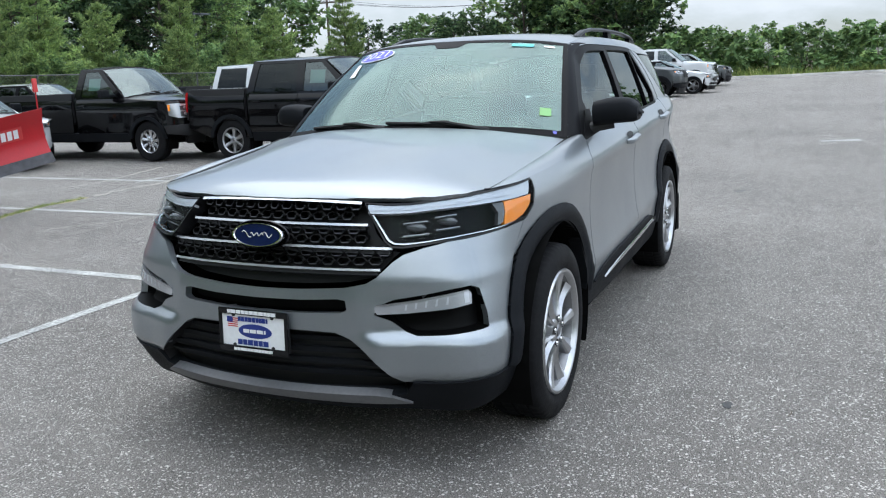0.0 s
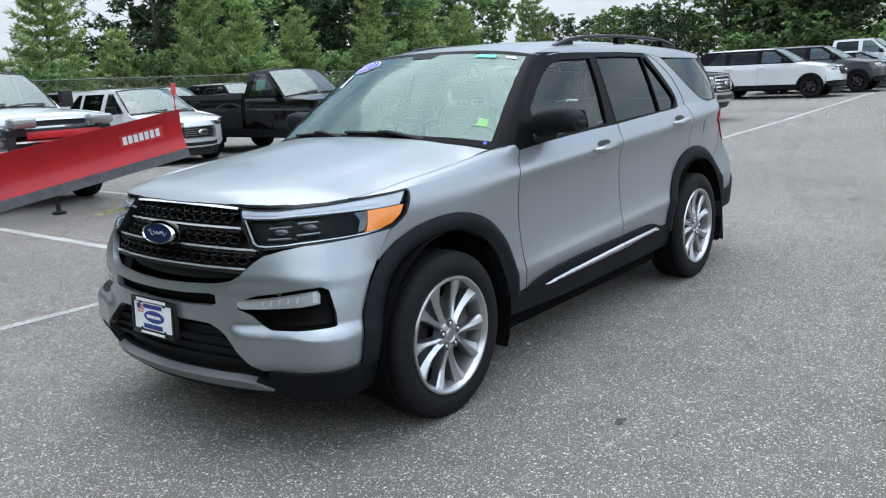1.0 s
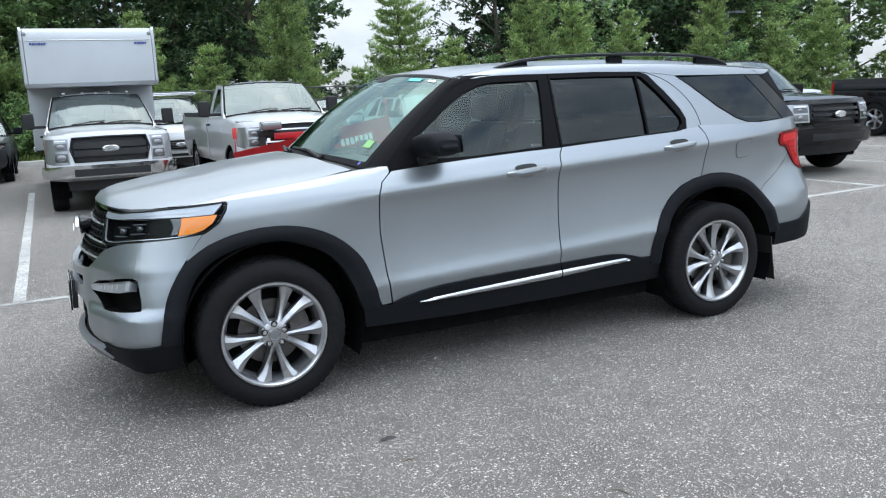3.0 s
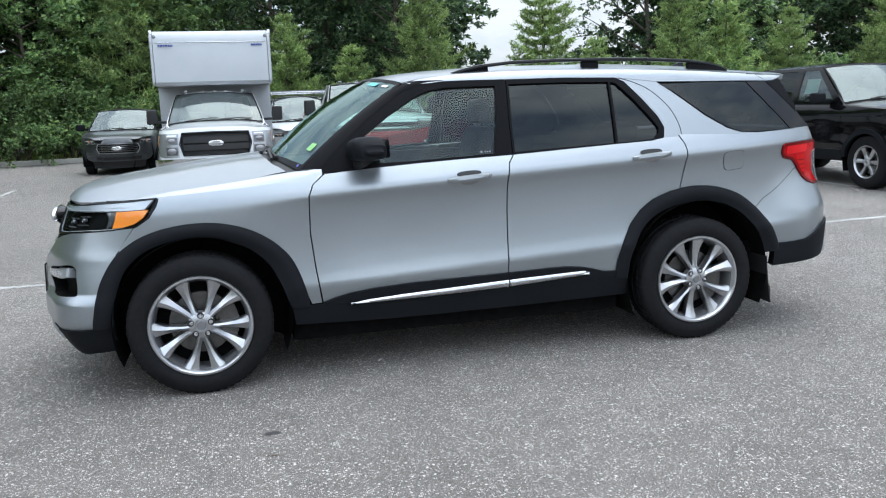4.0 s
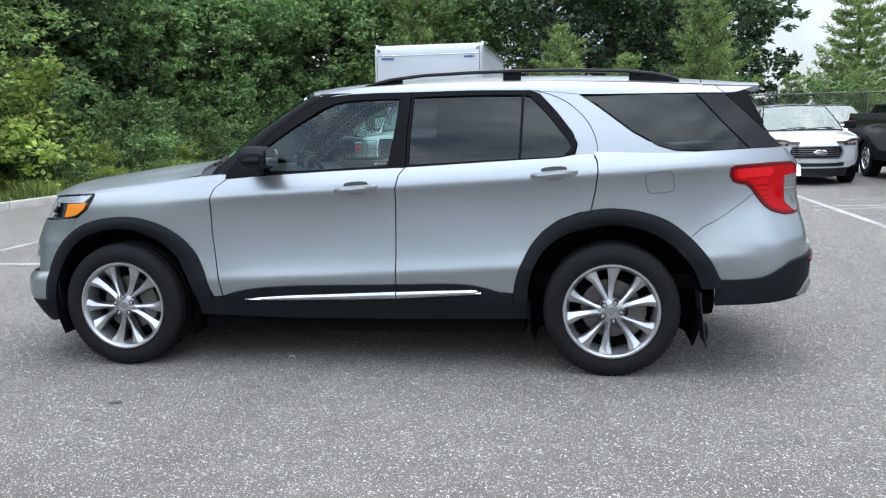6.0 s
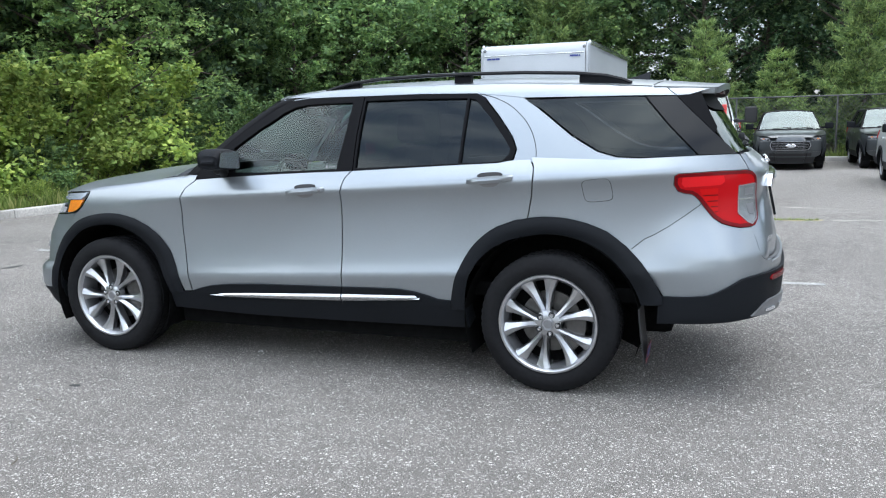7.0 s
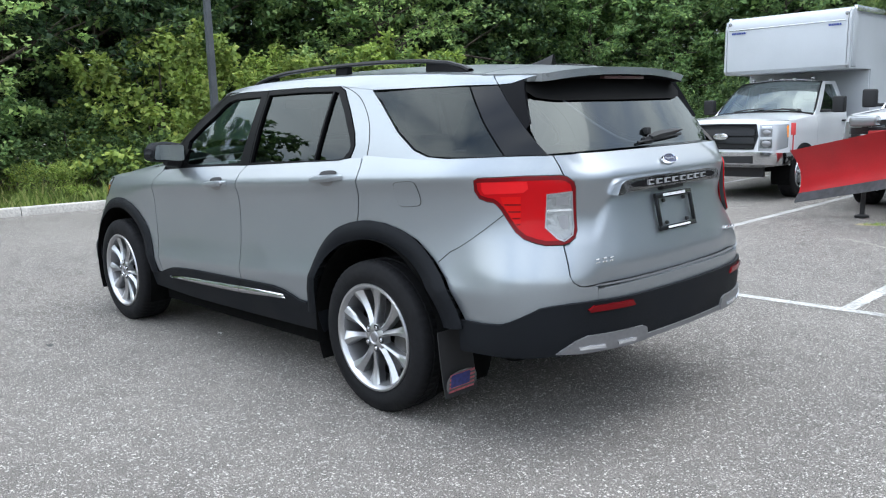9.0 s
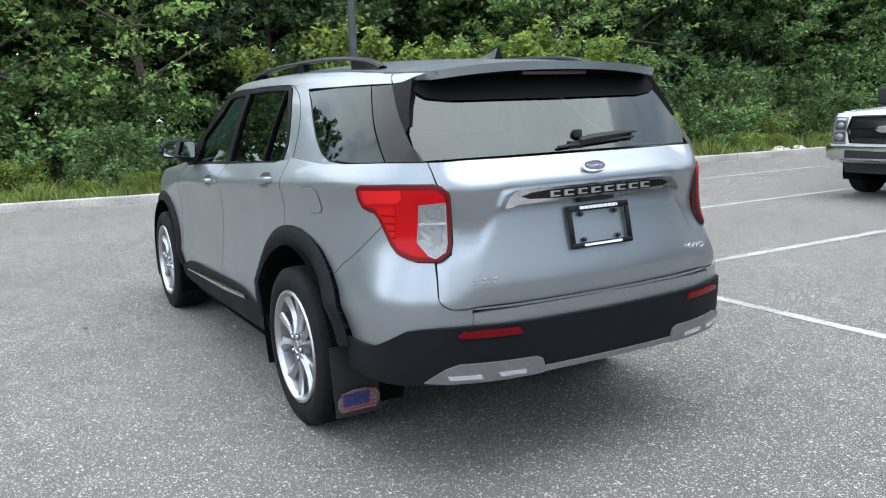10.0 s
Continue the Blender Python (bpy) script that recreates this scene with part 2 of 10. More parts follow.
def lathe(bm, profile, axis="y", n=48, centre=(0, 0, 0), a0=0.0, a1=360.0):
    """Turns a profile of (radius, along) round an axis."""
    full = abs(a1 - a0 - 360) < 0.01
    m = n if full else n + 1
    rings = []
    for r, h in profile:
        ring = []
        for i in range(m):
            a = radians(a0 + (a1 - a0) * i / n)
            c, s = math.cos(a) * r, math.sin(a) * r
            p = {"y": (c, h, s), "z": (c, s, h), "x": (h, c, s)}[axis]
            ring.append(bm.verts.new(Vector(p) + Vector(centre)))
        rings.append(ring)
    for a, b in zip(rings, rings[1:]):
        for i in range(m if full else n):
            j = (i + 1) % m
            bm.faces.new((a[i], a[j], b[j], b[i]))
    return rings


def tube(bm, path, radius, n=8, cap=True):
    """A round bar along a path; radius: one number or one for each point."""
    rings = []
    pts = [Vector(p) for p in path]
    up = Vector((0.01, 0.02, 1))
    for i, p in enumerate(pts):
        d = (pts[min(i + 1, len(pts) - 1)] - pts[max(i - 1, 0)]).normalized()
        a = d.cross(up)
        if a.length < 0.05:
            a = d.cross(Vector((1, 0, 0)))
        a.normalize()
        b = a.cross(d).normalized()
        r = radius[i] if isinstance(radius, (list, tuple)) else radius
        rings.append([bm.verts.new(p + (a * math.cos(t) + b * math.sin(t)) * r) for t in [2 * math.pi * k / n for k in range(n)]])
    for a, b in zip(rings, rings[1:]):
        for i in range(n):
            bm.faces.new((a[i], a[(i + 1) % n], b[(i + 1) % n], b[i]))
    if cap:
        bm.faces.new(rings[0][::-1])
        bm.faces.new(rings[-1])
    return rings


def smooth_poly(pts, rounds=2, closed=True, keep=()):
    """Chaikin's corner cutting, with the corners at the indices in keep left sharp."""
    marks = [(Vector(p), i in keep) for i, p in enumerate(pts)]
    for _ in range(rounds):
        out = []
        n = len(marks)
        for i in range(n):
            p, k = marks[i]
            if k or (not closed and i in (0, n - 1)):
                out.append((p, True))
                continue
            a, b = marks[i - 1][0], marks[(i + 1) % n][0]
            out.append((p.lerp(a, 0.25), False))
            out.append((p.lerp(b, 0.25), False))
        marks = out
    return [tuple(p) for p, _ in marks]


def flat_grid(poly, du, dv, holes=()):
    """A flat mesh of a polygon (u, v), cut into a grid of du by dv, so that it can be bent over a surface."""
    bm = bmesh.new()
    bm.faces.new([bm.verts.new((p[0], p[1], 0)) for p in poly])
    us, vs = [p[0] for p in poly], [p[1] for p in poly]
    for axis, lo, hi, step in ((0, min(us), max(us), du), (1, min(vs), max(vs), dv)):
        k = math.floor(lo / step) + 1
        while k * step < hi - 1e-5:
            co, no = [0, 0, 0], [0, 0, 0]
            co[axis], no[axis] = k * step + 1.3e-4, 1
            bmesh.ops.bisect_plane(bm, geom=bm.verts[:] + bm.edges[:] + bm.faces[:], dist=1e-6, plane_co=co, plane_no=no)
            k += 1
    for hole in holes:
        for a, b in zip(hole, hole[1:] + hole[:1]):
            no = (b[1] - a[1], a[0] - b[0], 0)
            if abs(no[0]) + abs(no[1]) > 1e-6:
                bmesh.ops.bisect_plane(bm, geom=bm.verts[:] + bm.edges[:] + bm.faces[:], dist=1e-6, plane_co=(a[0], a[1], 0), plane_no=no)
        gone = [f for f in bm.faces if inside(f.calc_center_median(), hole)]
        bmesh.ops.delete(bm, geom=gone, context="FACES")
    return bm


def inside(p, poly):
    hit = False
    for a, b in zip(poly, poly[1:] + poly[:1]):
        if (a[1] > p[1]) != (b[1] > p[1]) and p[0] < (b[0] - a[0]) * (p[1] - a[1]) / (b[1] - a[1]) + a[0]:
            hit = not hit
    return hit


def panel(poly, place, du=0.06, dv=0.06, depth=0.02, mirror=False, outward=None, flip=False, both=False, holes=()):
    """Bends a polygon over a surface place(u, v), and turns its rim inwards by depth."""
    bm = flat_grid(poly, du, dv, holes)
    for v in bm.verts:
        v.co = place(v.co.x, v.co.y)
    bmesh.ops.remove_doubles(bm, verts=bm.verts[:], dist=0.0006)
    big = [f for f in bm.faces if len(f.verts) > 4]
    if big:
        bmesh.ops.triangulate(bm, faces=big)
    bm.normal_update()
    ref = outward if outward is not None else None
    if ref is not None:
        s = sum(f.normal.dot((f.calc_center_median() - Vector(ref))) * f.calc_area() for f in bm.faces)
        if (s < 0) != flip:
            bmesh.ops.reverse_faces(bm, faces=bm.faces[:])
            bm.normal_update()
    if depth:
        rim = [e for e in bm.edges if e.is_boundary]
        nor = {}
        for v in {v for e in rim for v in e.verts}:
            best = max(v.link_faces, key=lambda f: f.calc_area())
            total = sum((f.normal * f.calc_area() for f in v.link_faces if f.normal.dot(best.normal) > 0.3), Vector())
            nor[v] = total.normalized()
        r = bmesh.ops.extrude_edge_only(bm, edges=rim)
        made = [v for v in r["geom"] if isinstance(v, bmesh.types.BMVert)]
        old = {tuple(round(c, 6) for c in v.co): n for v, n in nor.items()}
        for v in made:
            v.co -= old.get(tuple(round(c, 6) for c in v.co), Vector()) * depth
    if mirror or both:
        mirror_bm(bm, both)
    return bm


def mirror_bm(bm, both=False):
    """Mirrors a mesh across y = 0; both: keeps the first half too."""
    if both:
        r = bmesh.ops.duplicate(bm, geom=bm.verts[:] + bm.edges[:] + bm.faces[:])
        vs = [v for v in r["geom"] if isinstance(v, bmesh.types.BMVert)]
        fs = [f for f in r["geom"] if isinstance(f, bmesh.types.BMFace)]
    else:
        vs, fs = bm.verts[:], bm.faces[:]
    for v in vs:
        v.co.y = -v.co.y
    bmesh.ops.reverse_faces(bm, faces=fs)
    return bm


def lerp_table(table, x):
    """Smooth reading of a table of (x, value), by a monotone cubic."""
    if x <= table[0][0]:
        return table[0][1]
    if x >= table[-1][0]:
        return table[-1][1]
    for i in range(len(table) - 1):
        x0, y0 = table[i]
        x1, y1 = table[i + 1]
        if x <= x1:
            h = x1 - x0
            d = (y1 - y0) / h

            def slope(j):
                if j <= 0 or j >= len(table) - 1:
                    k = max(0, min(j, len(table) - 2))
                    return (table[k + 1][1] - table[k][1]) / (table[k + 1][0] - table[k][0])
                a = (table[j][1] - table[j - 1][1]) / (table[j][0] - table[j - 1][0])
                b = (table[j + 1][1] - table[j][1]) / (table[j + 1][0] - table[j][0])
                return 0.0 if a * b <= 0 else 2 * a * b / (a + b)
            t = (x - x0) / h
            m0, m1 = slope(i), slope(i + 1)
            return ((2 * t ** 3 - 3 * t ** 2 + 1) * y0 + (t ** 3 - 2 * t ** 2 + t) * h * m0 + (-2 * t ** 3 + 3 * t ** 2) * y1 + (t ** 3 - t ** 2) * h * m1)


def text_mesh(body, size, depth=0.003, extrude=0.002, stretch=1.0, bold=0.0, shear=0.0):
    """Writing in the built-in font as a mesh in the xy plane, centred."""
    cu = bpy.data.curves.new("writing", "FONT")
    cu.body, cu.size, cu.extrude, cu.align_x, cu.align_y = body, size, extrude, "CENTER", "CENTER"
    cu.offset, cu.shear, cu.resolution_u = bold, shear, 3
    tmp = bpy.data.objects.new("writing", cu)
    scene.collection.objects.link(tmp)
    me = bpy.data.meshes.new_from_object(tmp)
    bpy.data.objects.remove(tmp)
    bpy.data.curves.remove(cu)
    bm = bmesh.new()
    bm.from_mesh(me)
    bpy.data.meshes.remove(me)
    for v in bm.verts:
        v.co.x *= stretch
    return bm

# ---- ground, lines, kerbs ----
LOT = [(-30, 0.0), (3.0, 0.0), (5.0, 0.004), (7.0, 0.018), (9.0, 0.038), (12.0, 0.075), (17.0, 0.14), (26.0, 0.31), (50.0, 0.75), (66.0, 0.98), (90.0, 1.0)]


def lot_z(x, y=0.0):
    """The lot's height: level round the subject, rising gently to the east."""
    for (x0, z0), (x1, z1) in zip(LOT, LOT[1:]):
        if x <= x1:
            return z0 + (z1 - z0) * max(0.0, x - x0) / (x1 - x0)
    return LOT[-1][1]


def ground_sheet():
    xs = [-700, -300, -120, -60, -30, -15, -8, -4, 0, 3, 5, 7, 9, 12, 14, 17, 21, 26, 34, 42, 50, 66, 90, 160, 320, 700]
    ys = [-700, -300, -120, -60, -30, -15, -8, -4, 0, 4, 8, 12, 16, 20, 25, 30, 40, 60, 120, 300, 700]
    verts = [(x, y, lot_z(min(x, 65))) for y in ys for x in xs]
    n = len(xs)
    faces = [(j * n + i, j * n + i + 1, (j + 1) * n + i + 1, (j + 1) * n + i) for j in range(len(ys) - 1) for i in range(n - 1)]
    return from_arrays("ground", verts, faces, M_ASPHALT, smooth=True)


tagged(ground_sheet(), "worn grey asphalt parking lot with pale stone chips", "parking lot", kind="structure")


def strip(name, a, b, width, label, z=0.004, material=None):
    """A painted line from a to b, laid on the lot, with slightly ragged edges."""
    rng = random.Random(hash((round(a[0] * 7), round(a[1] * 7), round(b[1] * 5))) % 9999)
    a, b = Vector((*a, 0)), Vector((*b, 0))
    d = (b - a)
    n = max(2, int(d.length / 0.25))
    side = Vector((-d.y, d.x, 0)).normalized() * width / 2
    bm = bmesh.new()
    rows = []
    for i in range(n + 1):
        p = a + d * i / n
        rows.append([bm.verts.new((q.x, q.y, lot_z(q.x) + z)) for q in (p - side * rng.uniform(0.86, 1.06), p + side * rng.uniform(0.86, 1.06))])
    for r, q in zip(rows, rows[1:]):
        bm.faces.new((r[0], q[0], q[1], r[1]))
    ob = link(name, bm, material or M_LINE, smooth=0)
    return tagged(ob, label, "parking line", "painted parking lines", "structure")


STALLS = (-5.82, -2.82, -0.04, 2.55, 5.3, 8.15, 10.9, 13.6, 16.4, 19.1, 21.9, 24.6, 27.4)
for sx in STALLS:
    strip("parking_line", (sx, 2.62), (sx, 13.4), 0.11, "faded white painted stall line on asphalt")
strip("parking_line", (-6.0, 2.6), (3.2, 2.58), 0.10, "faded white painted line across the stalls")
strip("parking_line", (5.1, 2.62), (28.5, 2.9), 0.11, "faded white painted line across the stalls")
strip("parking_line", (5.1, 8.0), (28.5, 8.05), 0.10, "faded white painted line across the stalls")
strip("parking_line", (11.93, -2.14), (12.16, -2.84), 0.3, "short worn white dash on asphalt", material=M_LINEFAINT)


def kerb(name, pts, label):
    """A concrete kerb along a line: 15 cm high, rounded top, with joints every three metres."""
    bm = bmesh.new()
    prof = [(0, -0.05), (0, 0.11), (0.012, 0.14), (0.04, 0.15), (0.17, 0.15), (0.17, -0.05)]
    for a, b in zip(pts, pts[1:]):
        a, b = Vector((*a, 0)), Vector((*b, 0))
        d = (b - a).normalized()
        side = Vector((-d.y, d.x, 0))
        n = max(1, round((b - a).length / 3.0))
        for i in range(n):
            p = a.lerp(b, i / n) + d * 0.008
            q = a.lerp(b, (i + 1) / n) - d * 0.008
            r0 = [bm.verts.new(p + side * s + Vector((0, 0, h + lot_z(p.x)))) for s, h in prof]
            r1 = [bm.verts.new(q + side * s + Vector((0, 0, h + lot_z(q.x)))) for s, h in prof]
            for k in range(len(prof) - 1):
                bm.faces.new((r0[k], r1[k], r1[k + 1], r0[k + 1]))
            bm.faces.new(r0[::-1])
            bm.faces.new(r1)
    bmesh.ops.recalc_face_normals(bm, faces=bm.faces[:])
    return tagged(link(name, bm, M_KERB, smooth=30), label, "kerb", kind="structure")


KERB_W = [(-13.0, -14.0), (-10.95, -2.0), (-10.35, 1.0), (-9.6, 5.5), (-8.55, 14.0), (-8.2, 18.0)]
KERB_N = [(-8.2, 18.0), (-8.4, 22.6), (-5.0, 23.2), (30.0, 24.4), (46.0, 24.0)]
KERB_E = [(46.0, 24.0), (49.5, -0.9), (56.0, -9.0), (66.0, -20.0)]
kerb("kerb", KERB_W, "weathered pale concrete kerb beside the planted verge")
kerb("kerb", KERB_N, "weathered pale concrete kerb below the fence")
kerb("kerb", KERB_E, "low concrete kerb at the far edge of the lot")


def verge(name, inner, push, label, seed, rise=0.5):
    """A strip of soil behind a kerb, sloping up and away."""
    rng = random.Random(seed)
    bm = bmesh.new()
    rows = []
    line = []
    for a, b in zip(inner, inner[1:]):
        a, b = Vector((*a, 0)), Vector((*b, 0))
        n = max(2, int((b - a).length / 1.2))
        line += [a.lerp(b, i / n) for i in range(n)]
    line.append(Vector((*inner[-1], 0)))
    for i, p in enumerate(line):
        row = []
        for k in range(7):
            f = k / 6
            q = p + Vector((*push, 0)) * f
            row.append(bm.verts.new((q.x, q.y, lot_z(p.x) + 0.11 + rise * f ** 1.3 + rng.uniform(-0.04, 0.04) * (k > 0))))
        rows.append(row)
    for a, b in zip(rows, rows[1:]):
        for k in range(6):
            bm.faces.new((a[k], a[k + 1], b[k + 1], b[k]))
    bmesh.ops.recalc_face_normals(bm, faces=bm.faces[:])
    return tagged(link(name, bm, M_SOIL), label, "verge", kind="structure")


verge("verge", [(x - 0.15, y) for x, y in KERB_W + [(-8.4, 23.0)]], (-30, 0), "earth verge under bushes and weeds", 3)
verge("verge", [(x, y + 0.15) for x, y in KERB_N[1:]], (0, 26), "earth verge behind the kerb", 4)
verge("verge", [(x + 0.15, y) for x, y in KERB_E], (40, 0), "rough grass bank behind the far kerb", 5, 1.5)


# ---- plants ----
def leaf_cloud(rng, centres, radii, per, size, flat=0.7, aspect=0.55, droop=0.0, plain=False):
    """Small leaves scattered round the centres, folded or (plain) three-cornered: arrays of points and faces."""
    cs = np.repeat(np.asarray(centres), per, axis=0)
    rs = np.repeat(np.asarray(radii), per)
    n = len(cs)
    d = rng.normal(size=(n, 3))
    d /= np.linalg.norm(d, axis=1)[:, None]
    rad = rs * rng.random(n) ** 0.45
    pos = cs + d * rad[:, None] * np.array([1, 1, flat])
    a = rng.normal(size=(n, 3)) + d * 0.6
    a[:, 2] = a[:, 2] * 0.6 - droop
    a /= np.linalg.norm(a, axis=1)[:, None]
    b = np.cross(a, rng.normal(size=(n, 3)) * 0.5 + np.array([0, 0, 1.0]))
    b /= np.linalg.norm(b, axis=1)[:, None] + 1e-9
    s = size * rng.uniform(0.65, 1.35, n)[:, None]
    w = s * aspect
    nrm = np.cross(a, b)
    if plain:
        v = np.stack([pos + b * w * 0.62, pos - b * w * 0.62, pos + a * s], 1).reshape(-1, 3)
        return v, np.arange(3 * n).reshape(n, 3)
    v = np.stack([pos, pos + a * s * 0.5 + b * w * 0.5 + nrm * s * 0.08, pos + a * s, pos + a * s * 0.5 - b * w * 0.5 + nrm * s * 0.08], 1).reshape(-1, 3)
    f = np.arange(4 * n).reshape(n, 4)
    return v, f


def limbs_mesh(rng, height, spread, trunk_r, count, base=0.25):
    """A tapered, slightly crooked trunk with limbs that fork: the mesh and the limbs' ends."""
    bm = bmesh.new()
    pts = [Vector((0, 0, -0.2))]
    for i in range(1, 8):
        f = i / 7
        pts.append(Vector((rng.normal() * 0.05 * height * 0.1, rng.normal() * 0.05 * height * 0.1, height * 0.86 * f)) + Vector((pts[-1].x, pts[-1].y, 0)) * 0.8)
    tube(bm, pts, [trunk_r * (1 - 0.85 * i / 7) * (1.25 if i == 0 else 1) for i in range(8)], 7)
    ends = []
    for k in range(count):
        f = base + (1 - base) * (k + rng.random() * 0.8) / count
        i = min(6, int(f * 7))
        p = pts[i].lerp(pts[i + 1], f * 7 - i) if f < 1 else pts[-1]
        az = k * 2.4 + rng.random()
        reach = spread * (0.55 + 0.5 * math.sin(math.pi * min(1, f * 0.9 + 0.1))) * rng.uniform(0.6, 1.15)
        q = p + Vector((math.cos(az) * reach * 0.5, math.sin(az) * reach * 0.5, reach * 0.28))
        e = p + Vector((math.cos(az + 0.2) * reach, math.sin(az + 0.2) * reach, reach * rng.uniform(0.15, 0.6)))
        r = trunk_r * 0.42 * (1 - 0.6 * f)
        tube(bm, [p, q, e], [r, r * 0.6, r * 0.2], 5, False)
        ends += [(e, reach), (q, reach), (q.lerp(e, 0.5), reach)]
        for s in (-1, 1):
            t = q + Vector((math.cos(az + s * 0.9) * reach * 0.45, math.sin(az + s * 0.9) * reach * 0.45, reach * 0.2))
            tube(bm, [q, t], [r * 0.45, r * 0.15], 4, False)
            ends.append((t, reach))
    return bm, ends


def broadleaf(seed, height, spread, material, label, sprays=7, per=26, size=0.125, low=0.3, lush=6.2, limbs=22, droop=0.3):
    """A broad-leaved tree: flat sprays of small leaves along the limbs up to lush, looser and larger leaves above."""
    rng = np.random.default_rng(seed)
    tree = thing("tree", None, label, "tree", "trees round the lot")
    bm, ends = limbs_mesh(rng, height, spread, height * 0.02, limbs, low)
    part("trunk", bm, M_BARK, tree)
    fine, rf, top, rt = [], [], [], []
    for e, reach in ends:
        if e.z < lush:
            for _ in range(sprays):
                c = e + Vector(rng.normal(size=3) * np.array([0.42, 0.42, 0.34]) * (0.55 + 0.16 * reach))
                if c.z > 0.15:
                    fine.append(c)
                    rf.append(rng.uniform(0.16, 0.42))
        else:
            for _ in range(3):
                top.append(e + Vector(rng.normal(size=3) * 0.5))
                rt.append(rng.uniform(0.4, 0.9))
    v, f = leaf_cloud(rng, fine, rf, per, size, 0.55, 0.78, droop, True)
    if top:
        v2, f2 = leaf_cloud(rng, top, rt, 24, size * 1.7, 0.7, 0.75, droop, True)
        v, f = np.concatenate([v, v2]), np.concatenate([f, f2 + len(v)])
    from_arrays("crown", v, f, material, tree)
    return tree


def pine(seed, height, spread, label):
    """A young white pine: open whorls of upswept boughs that end in tufts of soft needles."""
    rng = np.random.default_rng(seed)
    tree = thing("tree", None, label, "pine tree", "trees round the lot")
    bm = bmesh.new()
    tube(bm, [(0, 0, -0.2), (0.03, 0, height * 0.5), (0, 0.02, height)], [height * 0.014, height * 0.009, 0.008], 7)
    vs, fs, base = [], [], 0
    levels = int(height / 0.46)
    for i in range(levels):
        f = i / levels
        z = 0.25 + f * (height - 0.35)
        reach = spread * (1 - f) ** 0.7 * rng.uniform(0.75, 1.15) + 0.16
        count = 6 if f < 0.75 else 4
        for k in range(count):
            az = k * 6.283 / count + i * 0.7 + rng.random() * 0.5
            rr = reach * rng.uniform(0.6, 1.12)
            lift = rng.uniform(0.22, 0.5)
            d = Vector((math.cos(az), math.sin(az), 0))
            side = Vector((-d.y, d.x, 0))
            e = Vector((0, 0, z)) + d * rr + Vector((0, 0, rr * lift))
            tube(bm, [Vector((0, 0, z)), Vector((0, 0, z)) + d * rr * 0.5 + Vector((0, 0, rr * lift * 0.3)), e], [0.018, 0.012, 0.004], 3, False)
            tufts = [e]
            steps = max(2, int(rr / 0.24))
            for j in range(steps):
                g = 0.30 + 0.66 * (j + rng.random() * 0.6) / steps
                p = Vector((0, 0, z)) + d * rr * g + Vector((0, 0, rr * lift * g * g))
                w = rr * 0.36 * (1.15 - g) * rng.uniform(0.5, 1.2)
                tufts += [p, p + side * w + Vector((0, 0, 0.05)), p - side * w + Vector((0, 0, 0.05))]
            n = 16
            c = np.repeat(np.array([tuple(t) for t in tufts]), n, axis=0)
            m = len(c)
            a = rng.normal(size=(m, 3)) * 0.7 + np.array([d.x * 0.6, d.y * 0.6, 0.55])
            a /= np.linalg.norm(a, axis=1)[:, None]
            b = np.cross(a, rng.normal(size=(m, 3)))
            b /= np.linalg.norm(b, axis=1)[:, None] + 1e-9
            s = rng.uniform(0.14, 0.26, m)[:, None]
            c = c + rng.normal(size=(m, 3)) * 0.06
            q = np.stack([c - b * 0.026, c + b * 0.026, c + a * s], 1).reshape(-1, 3)
            vs.append(q)
            fs.append(np.arange(3 * m).reshape(m, 3) + base)
            base += 3 * m
    part("trunk", bm, M_BARK, tree)
    from_arrays("crown", np.concatenate(vs), np.concatenate(fs), M_LEAF_PINE, tree)
    return tree


def bush(seed, width, height, material, label, count=56, per=40, size=0.10, shoots=14, plain=False):
    """A mounded, ragged shrub on thin stems, hung with leaves, with loose shoots above the mound."""
    rng = np.random.default_rng(seed)
    ob = thing("bush", None, label, "bush", "bushes along the verge")
    bm = bmesh.new()
    cs, rs = [], []
    for i in range(count):
        az, r = rng.random() * 6.283, width * math.sqrt(rng.random()) * 0.5
        h = height * (1 - (r / (width * 0.55)) ** 2 * 0.7) * rng.uniform(0.2, 1.0)
        e = Vector((math.cos(az) * r, math.sin(az) * r, h))
        if i % 4 == 0:
            tube(bm, [(e.x * 0.2, e.y * 0.2, -0.1), (e.x * 0.6, e.y * 0.6, h * 0.6), tuple(e)], [0.03, 0.018, 0.006], 4, False)
        for _ in range(2):
            cs.append(e + Vector(rng.normal(size=3) * 0.2))
            rs.append(rng.uniform(0.16, 0.4))
    for i in range(shoots):
        az, r = rng.random() * 6.283, width * math.sqrt(rng.random()) * 0.4
        h = height * (1 - (r / (width * 0.55)) ** 2 * 0.6)
        lean = Vector((math.cos(az) * 0.25, math.sin(az) * 0.25, rng.uniform(0.35, 0.75)))
        p = Vector((math.cos(az) * r, math.sin(az) * r, h * 0.8))
        tube(bm, [p, p + lean], [0.008, 0.003], 3, False)
        for k in range(4):
            cs.append(p + lean * (0.3 + 0.23 * k))
            rs.append(0.13)
    tagged(part("stem", bm, M_BARK, ob), "thin brown stems", kind="stuff")
    v, f = leaf_cloud(rng, cs, rs, per, size, 0.75, 0.75, 0.3, plain)
    from_arrays("crown", v, f, material, ob)
    return ob


